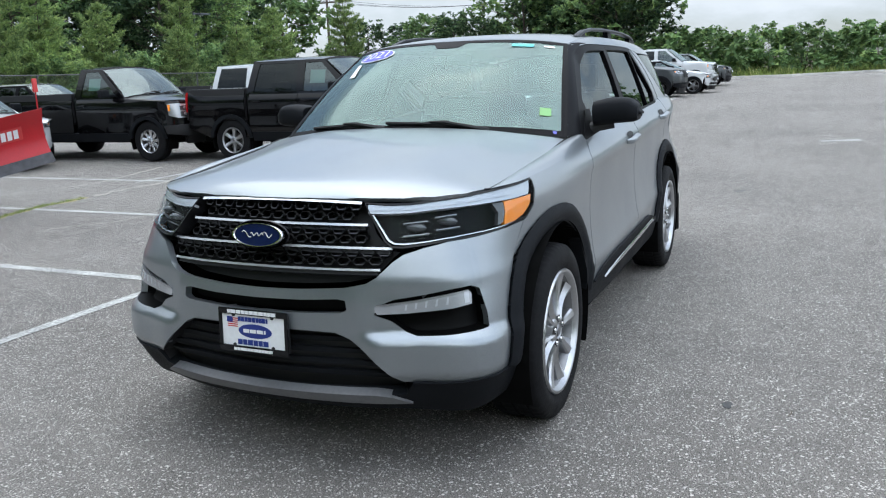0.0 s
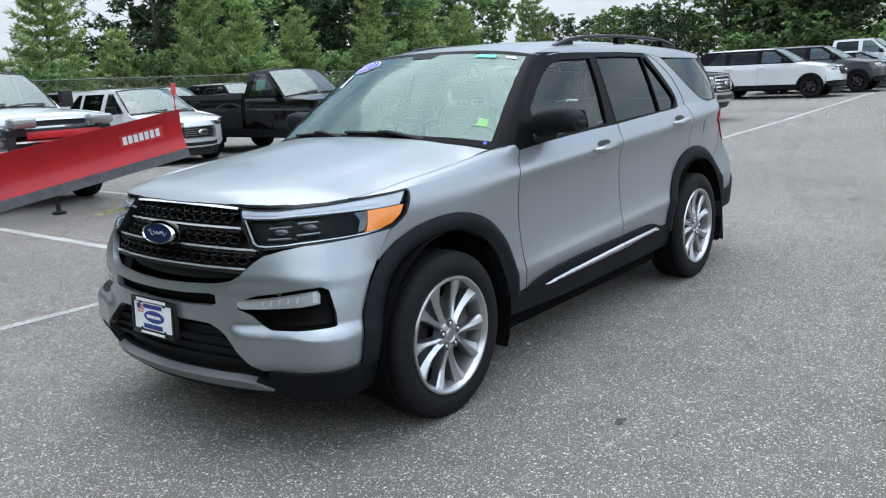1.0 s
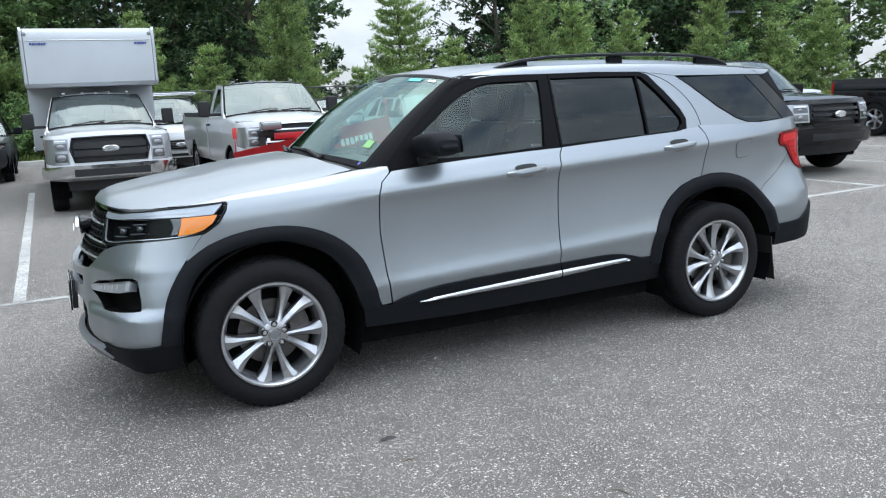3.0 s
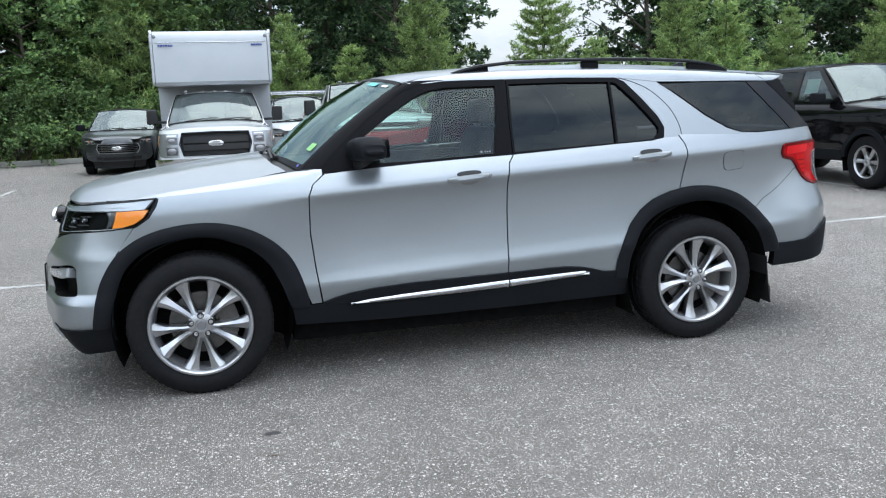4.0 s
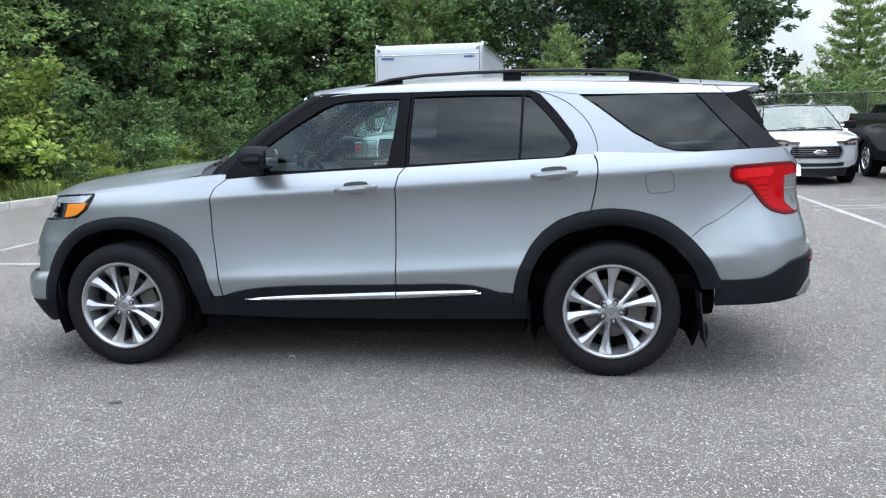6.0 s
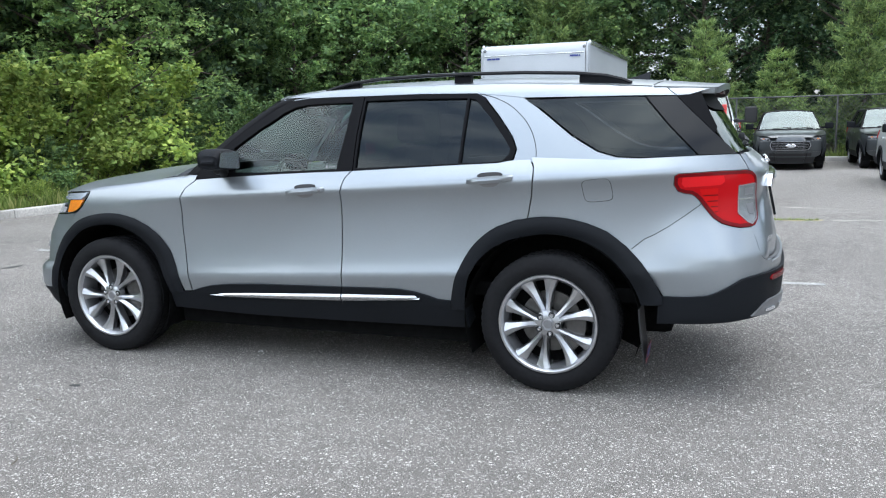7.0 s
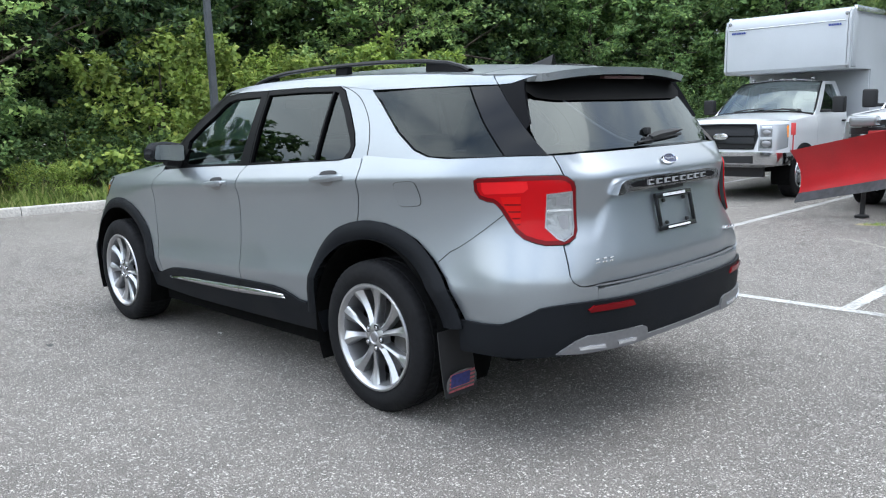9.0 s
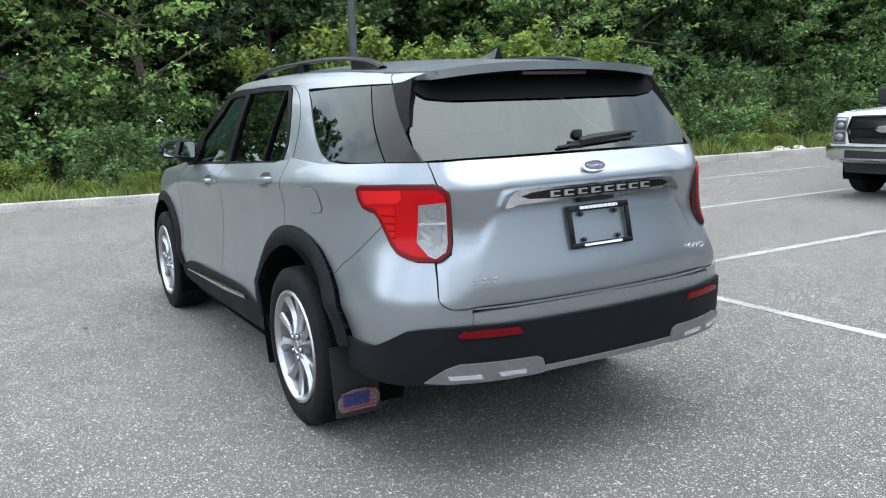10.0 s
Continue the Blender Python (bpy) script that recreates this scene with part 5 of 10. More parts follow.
def rounded(pts, cut=0.22):
    """The polygon with its corners rounded off."""
    out = []
    for i in range(len(pts)):
        a, b, c = Vector(pts[i - 1]), Vector(pts[i]), Vector(pts[(i + 1) % len(pts)])
        out += [tuple(b.lerp(a, cut)), tuple(b), tuple(b.lerp(c, cut))]
    return smooth_poly(out, 2)


def fuel_edge(g):
    """The fuel door's outline, a rounded rectangle that leans with the body, grown by g."""
    out = []
    for k in range(28):
        t = 2 * math.pi * k / 28
        u, v = math.cos(t), math.sin(t)
        u, v = math.copysign(abs(u) ** 0.42, u) * (0.074 + g), math.copysign(abs(v) ** 0.42, v) * (0.058 + g)
        out.append((1.775 + u - 0.19 * v, 1.125 + v + 0.09 * u))
    return out


sides("fuel_door", SS(fuel_edge(0.0)), lifted(0.0035), M_SILVER, depth=0.004)
bm = panel(SS(fuel_edge(0.0028)), lifted(0.0012), depth=0.0, outward=MID)
mirrored("fuel_door_gap", bm, M_DARK)
bm = bmesh.new()
tube(bm, [shell(*S(x, z), -0.0005) for x, z in ((1.955, 0.815), (2.02, 0.868), (2.072, 0.893), (2.14, 0.935), (2.22, 0.992), (2.29, 1.045), (2.325, 1.083))], 0.0022, 5)
mirrored("bumper_seam", bm, M_DARK)
# cladding
def edge_gap(line, x, z):
    """The distance from a point to a line of points."""
    p, best = Vector((x, z)), 9.0
    for a, b in zip(line, line[1:]):
        a, b = Vector(a), Vector(b)
        f = min(1.0, max(0.0, (p - a).dot(b - a) / (b - a).length_squared))
        best = min(best, (p - a.lerp(b, f)).length)
    return best


def arch_trim(outer, inner, base, flare, out):
    """Arch cladding: a chamfer along its outer edge, a broad flat, a rolled inner lip."""
    line = flowing(outer, 2)

    def place(s, z):
        x = on_outline(s)[0].x
        d = edge_gap(line, x, z)
        return shell(s, z, base + flare * blend(abs(x), *out) + 0.020 * blend(d, 0.0, 0.026) - 0.014 * blend(d, 0.058, 0.095))
    sides("wheel_arch_trim", SS(flowing(outer) + flowing(list(reversed(inner)))), place, M_CLAD, "dark grey moulded arch cladding", depth=0.06, du=0.025, dv=0.02, smooth=50)


arch_trim(ARCH_F, ARCH_FI, 0.005, 0.008, (1.6, 2.0))
arch_trim(ARCH_R, ARCH_RI, 0.007, 0.020, (1.65, 2.1))
sides("door_cladding", SS([(x, z) for x, z in CLAD_TOP] + [(0.25, 0.43), (-0.3, 0.425), (-0.84, 0.445)]), lifted(0.014), M_CLAD, depth=0.03, du=0.05, dv=0.03)
sides("door_cladding", SS([(x, z) for x, z in CLAD_TOP_R] + [(0.95, 0.46), (0.6, 0.44), (0.256, 0.43)]), lifted(0.014), M_CLAD, depth=0.03, du=0.05, dv=0.03)
sides("sill", SS([(-1.02, 0.452), (-0.84, 0.443), (-0.3, 0.422), (0.25, 0.428), (0.6, 0.438), (0.95, 0.46), (1.03, 0.48), (1.05, 0.33), (0.24, 0.318), (-0.46, 0.318), (-1.0, 0.335)]), lifted(0.006), M_CLAD, depth=0.12, du=0.08, dv=0.03)
STRIP_TOP = [(-0.69, 0.438), (-0.60, 0.453), (-0.40, 0.466), (0.0, 0.484), (0.25, 0.495), (0.55, 0.505), (0.735, 0.510), (0.765, 0.490)]
STRIP_LOW = [(-0.69, 0.430), (-0.40, 0.436), (0.0, 0.446), (0.25, 0.454), (0.55, 0.472), (0.74, 0.484), (0.765, 0.488)]


def strip_skin(s, z):
    """The sill strip's rounded face."""
    x = on_outline(s)[0].x
    lo, hi = lerp_table(STRIP_LOW, x), lerp_table(STRIP_TOP, x)
    f = min(1.0, max(0.0, (z - lo) / max(0.004, hi - lo)))
    return shell(s, z, 0.018 + 0.014 * math.sin(math.pi * (0.12 + 0.80 * f)))


for x0, x1 in ((-0.69, 0.25), (0.258, 0.765)):
    up = [(x0, lerp_table(STRIP_TOP, x0))] + [p for p in STRIP_TOP if x0 < p[0] < x1] + [(x1, lerp_table(STRIP_TOP, x1))]
    down = [(x1, lerp_table(STRIP_LOW, x1))] + [p for p in reversed(STRIP_LOW) if x0 < p[0] < x1] + [(x0, lerp_table(STRIP_LOW, x0))]
    sides("chrome_strip", SS(up + down), strip_skin, M_SILLCHROME, "bright chrome sill strip", depth=0.012, du=0.05, dv=0.005)

# front bumper: silver skin with its openings
GRILLE_T = [F(0, 1.068), F(0.2, 1.066), F(0.40, 1.058)]
GRILLE_B = [F(0.425, 1.03), F(0.47, 0.93), F(0.515, 0.885), F(0.575, 0.868), F(0.545, 0.845), F(0.49, 0.795), F(0.45, 0.772), F(0.36, 0.757), F(0.18, 0.748), F(0, 0.745)]
SLOT = sym([F(0, 0.707), F(0.2, 0.709), F(0.345, 0.716), F(0.375, 0.71), F(0.378, 0.675), F(0.355, 0.664), F(0.2, 0.659), F(0, 0.657)])
LOWER = sym([F(0, 0.592), F(0.22, 0.592), F(0.33, 0.588), F(0.385, 0.565), F(0.45, 0.51), F(0.53, 0.43), F(0.575, 0.40), F(0.585, 0.33), F(0.3, 0.32), F(0, 0.32)])
POCKET = [F(0.495, 0.69), F(0.55, 0.712), F(0.64, 0.724), F(0.74, 0.742), F(0.80, 0.749), F(0.822, 0.735), F(0.832, 0.64), F(0.832, 0.588), F(0.72, 0.578), F(0.625, 0.576), F(0.585, 0.592), F(0.540, 0.630), F(0.476, 0.655)]
POCKET = rounded(POCKET, 0.25)[::2]
POCKET_R = [(-s, z) for s, z in POCKET]
skin = sym([F(0, 0.744), F(0.18, 0.747), F(0.36, 0.756), F(0.45, 0.771), F(0.49, 0.794), F(0.545, 0.844), F(0.585, 0.87), F(0.66, 0.891), F(0.75, 0.908), S(-1.98, 0.922), S(-1.82, 0.938), S(-1.905, 0.822)] + SS(list(reversed(ARCH_F[:4]))[:-1]) + [S(-2.05, 0.412), F(0.84, 0.405), F(0.70, 0.398), F(0.575, 0.40), F(0.53, 0.43), F(0.45, 0.51), F(0.385, 0.565), F(0.33, 0.588), F(0.22, 0.592), F(0, 0.592)])
whole("front_bumper", skin, shell, M_SILVER, "silver front bumper skin", holes=[SLOT, POCKET, POCKET_R], depth=0.03, du=0.03, dv=0.014)
whole("grille_surround", sym(GRILLE_T + GRILLE_B), lifted(-0.09), M_DARK, depth=0, du=0.08, dv=0.05)
whole("slot_back", SLOT, lifted(-0.06), M_HOUSING, depth=0)
whole("lower_grille", LOWER, lifted(-0.06), M_DARK, "black lower grille", depth=0)
bm = bmesh.new()
rim = [[bm.verts.new(shell(s, z, d)) for s, z in LOWER] for d in (-0.002, -0.062)]
for k in range(len(LOWER)):
    bm.faces.new((rim[0][k - 1], rim[0][k], rim[1][k], rim[1][k - 1]))
part("lower_grille_wall", bm, M_DARK, suv)
for k, z in enumerate((0.55, 0.505, 0.46, 0.415)):
    w = 0.40 + 0.035 * k * 1.3
    whole("lower_grille_bar", sym([F(0, z + 0.01), F(w * 0.6, z + 0.01), F(w, z + 0.008), F(w, z - 0.008), F(w * 0.6, z - 0.01), F(0, z - 0.01)]), lifted(-0.04), M_CLAD, depth=0.03)
for sgn in (1, -1):
    pk = [(sgn * s, z) for s, z in POCKET]
    whole("lamp_pocket", pk, lifted(-0.07), M_HOUSING, depth=0)
    bm = bmesh.new()
    rim = [[bm.verts.new(shell(s, z, d)) for s, z in pk] for d in (-0.004, -0.072)]
    for k in range(len(pk)):
        bm.faces.new((rim[0][k - 1], rim[0][k], rim[1][k], rim[1][k - 1]))
    part("pocket_wall", bm, M_HOUSING, suv)
    fog = whole("fog_lamp", [(sgn * s, z) for s, z in (F(0.482, 0.690), F(0.60, 0.703), F(0.735, 0.725), F(0.790, 0.734), F(0.798, 0.722), F(0.796, 0.684), F(0.74, 0.672), F(0.60, 0.660), F(0.490, 0.656), F(0.478, 0.672))], lifted(0.002), M_FOGLENS, "slim clear fog lamp", depth=0.05, dv=0.02)
    whole("lamp_lip", [(sgn * s, z) for s, z in (F(0.486, 0.692), F(0.60, 0.705), F(0.735, 0.727), F(0.790, 0.736), F(0.790, 0.731), F(0.735, 0.722), F(0.60, 0.700), F(0.486, 0.687))], lifted(0.004), M_TICK, parent=fog, depth=0.004)
    for k in range(5):
        a = 0.585 + k * 0.034
        whole("lamp_segment", [(sgn * s, z) for s, z in (F(a + 0.004, 0.693 + 0.005 * k), F(a + 0.011, 0.694 + 0.005 * k), F(a + 0.007, 0.672 + 0.004 * k), F(a, 0.671 + 0.004 * k))], lifted(0.0032), M_STRIP, parent=fog, depth=0.003)
    whole("corner_reflector", [(sgn * s, z) for s, z in (F(0.776, 0.728), F(0.790, 0.730), F(0.790, 0.690), F(0.776, 0.688))], lifted(0.0036), M_STRIP, parent=fog, depth=0.004)
# black lower valance and grey skid plate
valance = sym([F(0, 0.332), F(0.3, 0.332), F(0.58, 0.342), F(0.605, 0.397), F(0.70, 0.395), F(0.84, 0.402), S(-2.05, 0.408), S(-1.96, 0.408), S(-1.97, 0.27), F(0.80, 0.245), F(0.55, 0.268), F(0, 0.275)])
whole("front_valance", valance, lifted(0.012), M_CLAD, "dark plastic lower bumper", depth=0.05, dv=0.03)
skid = sym([F(0, 0.345), F(0.3, 0.345), F(0.47, 0.344), F(0.53, 0.333), F(0.60, 0.300), F(0.50, 0.300), F(0.3, 0.304), F(0, 0.308)])
whole("skid_plate", skid, lifted(0.026), M_SKID, "grey painted skid plate", depth=0.04, dv=0.02)

# grille: chrome bars and a mesh of little hexagons
grille = thing("grille")
grille.parent = suv
tagged(grille, "black hexagon mesh grille with chrome bars")


def bar(name, z0, z1, w, h, lift, material, parent, drop=0.0):
    pts = [F(w * k / 6, z0 + (z1 - z0) * (k / 6) ** 2) for k in range(7)]
    poly = sym([(s, z + h) for s, z in pts] + [(s, z - h) for s, z in reversed(pts)])
    return part(name, panel(poly, lifted(lift), 0.06, 0.02, 0.03, outward=MID), material, parent)


bar("chrome_bar", 1.064, 1.052, 0.415, 0.0045, -0.008, M_CHROME, grille)
for z0, z1, w in ((0.978, 0.973, 0.445), (0.898, 0.889, 0.545), (0.820, 0.815, 0.50)):
    bar("chrome_bar", z0, z1, w, 0.0042, -0.022, M_BARCHROME, grille)
    bar("bar_shadow", z0 - 0.013, z1 - 0.013, w - 0.01, 0.008, -0.036, M_DARK, grille)
GPOLY = sym(GRILLE_T + GRILLE_B)


def mesh_cell(bm, a, z, rx, rz):
    """A dark hexagonal cell: a thin rim in front of a deep wall."""
    ts = [math.pi / 3 * k for k in range(6)]
    rings = []
    for f, lift in ((1.0, -0.034), (0.86, -0.032), (0.84, -0.085)):
        rings.append([bm.verts.new(shell(*F(a + rx * f * math.cos(t), z + rz * f * math.sin(t)), lift)) for t in ts])
    for u, v in zip(rings, rings[1:]):
        for k in range(6):
            j = (k + 1) % 6
            bm.faces.new((u[k], u[j], v[j], v[k]))


bm_mesh, bm_tick = bmesh.new(), bmesh.new()
n_row = 0
for lo, hi in ((0.826, 0.890), (0.902, 0.970), (0.982, 1.056)):
    for f in (0.27, 0.74):
        n_row += 1
        z = lo + (hi - lo) * f
        for k in range(-10, 11):
            a = k * 0.064 + (0.032 if n_row % 2 else 0)
            q = F(a, z)
            if not inside((q[0] + (0.03 if a > 0 else -0.03), z), GPOLY) or not inside(q, GPOLY):
                continue
            mesh_cell(bm_mesh, a, z, 0.034, 0.0185)
            # grey ticks paint the glints along each cell's lower edge
            up = [(-0.024, 0.004), (-0.015, -0.011), (0.015, -0.011), (0.024, 0.004)]
            for p, q2 in zip(up, up[1:]):
                quad = [(p[0], p[1]), (q2[0], q2[1]), (q2[0], q2[1] + 0.0028), (p[0], p[1] + 0.0028)]
                bm_tick.faces.new([bm_tick.verts.new(shell(*F(a + u, z + w), -0.030)) for u, w in quad])
tagged(part("mesh", bm_mesh, M_MESHBLACK, grille, "black hexagon mesh"), kind="stuff")
tagged(part("mesh_highlights", bm_tick, M_MESHTICK, grille, "dull grey ticks painting glints on the mesh"), kind="stuff")


def oval_badge(centre, rx, rz, facing, parent, tilt=0.0):
    """A blue oval emblem with a chrome rim and a light flourish."""
    rot = Matrix.Translation(centre) @ Matrix.Rotation(radians(facing), 4, "Z") @ Matrix.Rotation(radians(90 + tilt), 4, "X")
    badge = thing("badge")
    badge.parent = parent
    bm = bmesh.new()
    rings = []
    for f, h in ((1.0, 0.0), (1.0, 0.012), (0.965, 0.017), (0.92, 0.017), (0.885, 0.012)):
        rings.append([bm.verts.new((rx * f * math.cos(t), rz * f * math.sin(t), h)) for t in [2 * math.pi * k / 40 for k in range(40)]])
    for a, b in zip(rings, rings[1:]):
        for k in range(40):
            bm.faces.new((a[k], a[(k + 1) % 40], b[(k + 1) % 40], b[k]))
    bm.transform(rot)
    part("rim", bm, M_CHROME, badge)
    bm = bmesh.new()
    bm.faces.new([bm.verts.new((rx * 0.90 * math.cos(t), rz * 0.90 * math.sin(t), 0.0125)) for t in [2 * math.pi * k / 40 for k in range(40)]])
    bm.transform(rot)
    part("enamel", bm, M_BLUE, badge, "blue enamel")
    bm = bmesh.new()
    for x0, x1, amp, turns in ((-0.58, -0.22, 0.26, 0.8), (-0.24, 0.26, 0.13, 2.5), (0.24, 0.60, 0.22, 1.0)):
        line = [Vector((rx * (x0 + (x1 - x0) * k / 16), rz * (amp * math.sin(turns * 6.283 * k / 16 + 0.5) + 0.04), 0.0145)) for k in range(17)]
        tube(bm, line, rz * 0.042, 5)
    bm.transform(rot)
    part("flourish", bm, M_BARCHROME, badge)
    return badge


oval_badge((-2.352, 0.0, 0.94), 0.118, 0.047, -90, grille, -12)
bm = bmesh.new()
lathe(bm, [(0.13, -2.365 + 0.03), (0.125, -2.34), (0.06, -2.26)], "x", 40)
for v in bm.verts:
    v.co.z = v.co.z * 0.44 + 0.94
part("badge_mount", bm, M_GLOSSBLACK, grille)

# headlamps
HL = [F(0.43, 1.055), F(0.52, 1.05), F(0.62, 1.05), F(0.72, 1.058), S(-2.07, 1.066), S(-1.92, 1.076), S(-1.78, 1.086), S(-1.70, 1.092), S(-1.684, 1.083), S(-1.695, 1.05), S(-1.735, 0.99), S(-1.80, 0.948), S(-1.93, 0.926), F(0.74, 0.91), F(0.66, 0.90), F(0.585, 0.893), F(0.545, 0.896), F(0.52, 0.915)]


def left_right(pts, sgn):
    return [(sgn * s, z) for s, z in pts]


def grow(poly, d):
    """Moves a polygon's corners in (d < 0) or out."""
    c = Vector((sum(p[0] for p in poly) / len(poly), sum(p[1] for p in poly) / len(poly)))
    n = len(poly)
    area = sum(poly[i][0] * poly[(i + 1) % n][1] - poly[(i + 1) % n][0] * poly[i][1] for i in range(n))
    out = []
    for i in range(n):
        a, b, q = Vector(poly[i - 1]), Vector(poly[i]), Vector(poly[(i + 1) % n])
        t = ((b - a).normalized() + (q - b).normalized())
        t = t.normalized() if t.length > 1e-6 else (b - a).normalized()
        nn = Vector((t.y, -t.x)) * (1 if area > 0 else -1)
        p = b + nn * d
        out.append((p.x, p.y))
    return out


for sgn in (1, -1):
    lamp = thing("headlight")
    lamp.parent = suv
    tagged(lamp, "clear LED headlight with amber corner reflector")
    hl = left_right(HL, sgn)
    whole("housing", hl, lifted(-0.055), M_HOUSING, parent=lamp, depth=0)
    part("bezel", panel(hl, lifted(0.001), 0.05, 0.04, 0.06, outward=MID, holes=[grow(hl, -0.0065)]), M_GLOSSBLACK, lamp)
    top = [F(0.445, 1.046), F(0.52, 1.042), F(0.62, 1.042), F(0.72, 1.05), S(-2.07, 1.058), S(-1.92, 1.068), S(-1.78, 1.079), S(-1.705, 1.084), S(-1.755, 1.035), S(-1.86, 1.030), S(-1.95, 1.028), S(-2.07, 1.027), F(0.72, 1.022), F(0.62, 1.015), F(0.52, 1.013), F(0.45, 1.016)]
    whole("light_strip", left_right(top, sgn), lifted(-0.004), M_STRIP, "frosted daytime light strip", parent=lamp, depth=0.02, dv=0.015)
    whole("strip_edge", left_right([F(0.45, 1.028), F(0.52, 1.026), F(0.62, 1.027), F(0.72, 1.034), S(-2.07, 1.041), S(-1.92, 1.046), S(-1.86, 1.048), S(-1.86, 1.045), S(-1.92, 1.043), S(-2.07, 1.038), F(0.72, 1.031), F(0.62, 1.024), F(0.52, 1.023), F(0.45, 1.025)], sgn), lifted(-0.0025), M_TICK, parent=lamp, depth=0.002, du=0.2, dv=0.2)
    amb = [S(-1.905, 1.024), S(-1.735, 1.032), S(-1.762, 0.992), S(-1.81, 0.961), S(-1.865, 0.945), S(-1.93, 0.939), S(-1.912, 0.985)]
    whole("amber_reflector", left_right(amb, sgn), lifted(-0.004), M_AMBER, "orange corner reflector", parent=lamp, depth=0.02, dv=0.02)
    whole("corner_cell", left_right([S(-1.96, 1.022), S(-1.905, 1.022), S(-1.913, 0.985), S(-1.933, 0.947), S(-1.965, 0.941), S(-1.945, 0.985)], sgn), lifted(-0.006), M_DARKLENS, parent=lamp, depth=0.02, dv=0.02)
    low = [F(0.465, 1.01), F(0.53, 0.917), F(0.552, 0.906), F(0.59, 0.903), F(0.66, 0.908), F(0.74, 0.917), S(-1.93, 0.932), S(-1.86, 0.941), S(-1.86, 0.944), S(-1.93, 0.9355), F(0.74, 0.9205), F(0.66, 0.9115), F(0.59, 0.908), F(0.555, 0.911), F(0.536, 0.922), F(0.471, 1.01)]
    whole("chrome_line", left_right(low, sgn), lifted(-0.008), M_BARCHROME, parent=lamp, depth=0.006, du=0.2, dv=0.2)
    for a, z in ((0.635, 0.955), (0.765, 0.972)):
        p = shell(sgn * F(a, z)[0], z, -0.045)
        bm = bmesh.new()
        bmesh.ops.create_uvsphere(bm, u_segments=20, v_segments=12, radius=0.03)
        bm.transform(Matrix.Translation(p) @ Matrix.Diagonal((0.7, 1.5, 0.62, 1)))
        part("projector", bm, M_DARKLENS, lamp, "dark projector lens")
        for dz in (-0.024, 0.020):
            whole("projector_trim", left_right([F(a - 0.05, z + dz), F(a + 0.05, z + dz + 0.006), F(a + 0.05, z + dz + 0.003), F(a - 0.05, z + dz - 0.003)], sgn), lifted(-0.030), M_TICK, parent=lamp, depth=0.015)
    lens = whole("lens", grow(hl, -0.004), lifted(-0.002), M_LENS, "clear headlight cover", parent=lamp, depth=0, du=0.05, dv=0.03)
    lens.visible_shadow = False

# front plate with its frame
plate = thing("license_plate")
plate.parent = suv
tagged(plate, "white dealer plate in a black frame")
PM = Matrix.Translation((-2.428, 0.005, 0.575)) @ Matrix.Rotation(radians(-90), 4, "Z") @ Matrix.Rotation(radians(90 - 3), 4, "X")


def flat_part(name, lo, hi, m, material, parent, bevel=0.0, label=""):
    bm = box_bm(lo, hi, bevel)
    bm.transform(m)
    return part(name, bm, material, parent, label)


flat_part("plate_holder", (-0.150, -0.080, -0.03), (0.150, 0.080, -0.002), PM, M_DARK, plate, 0.006)
flat_part("plate", (-0.152, -0.076, -0.002), (0.152, 0.076, 0.002), PM, M_WHITE, plate)
for lo, hi in (((-0.16, 0.062, 0.0), (0.16, 0.086, 0.008)), ((-0.16, -0.086, 0.0), (0.16, -0.062, 0.008)), ((-0.16, -0.062, 0.0), (-0.146, 0.062, 0.008)), ((0.146, -0.062, 0.0), (0.16, 0.062, 0.008))):
    flat_part("frame", lo, hi, PM, M_GLOSSBLACK, plate, 0.002)


def bars(rows, m, material, parent, z=0.0, h=0.012, seed=1):
    """Unreadable writing: rows of (x0, x1, y) as plain bars broken into word lengths."""
    rng = random.Random(seed)
    for x0, x1, y, k in rows:
        x = x0
        while x < x1 - 0.004:
            w = min(x1 - x, k * rng.uniform(0.7, 1.2))
            bm = box_bm((x, y - h / 2, z), (x + w * 0.86, y + h / 2, z + 0.0015))
            bm.transform(m)
            part("writing_bar", bm, material, parent, smooth=0)
            x += w


bars([(-0.115, 0.115, 0.074, 0.022)], PM, M_WHITE, plate, 0.0085, 0.014)
bars([(-0.09, 0.09, -0.074, 0.013)], PM, M_WHITE, plate, 0.0085, 0.011, 2)
bars([(-0.07, 0.07, 0.045, 0.018)], PM, M_NAVY, plate, 0.0025, 0.018, 3)
bars([(-0.075, 0.075, -0.046, 0.03)], PM, M_NAVY, plate, 0.0025, 0.021, 4)
bm = bmesh.new()
bm.faces.new([bm.verts.new((0.078 * math.cos(t) + 0.008, 0.028 * math.sin(t), 0.0032)) for t in [2 * math.pi * k / 32 for k in range(32)]])
bm.transform(PM)
part("emblem", bm, M_NAVY, plate)
bars([(-0.045, 0.06, 0.0, 0.03)], PM, M_WHITE, plate, 0.004, 0.014, 5)
bm = bmesh.new()
for k in range(5):
    box(bm, (-0.12, 0.012 + k * 0.008, 0.0022), (-0.072, 0.016 + k * 0.008, 0.003))
bm.transform(PM)
part("striped_flag", bm, M_REDPRINT, plate, smooth=0)
flat_part("flag_corner", (-0.122, 0.03, 0.003), (-0.095, 0.052, 0.004), PM, M_NAVY, plate)
for px, py in ((-0.09, 0.06), (0.09, 0.06), (-0.09, -0.06), (0.09, -0.06)):
    bm = bmesh.new()
    lathe(bm, [(0.0, 0.008), (0.006, 0.008), (0.008, 0.003)], "z", 10, (px, py, 0))
    bm.transform(PM)
    part("bolt", bm, M_DARK, plate)

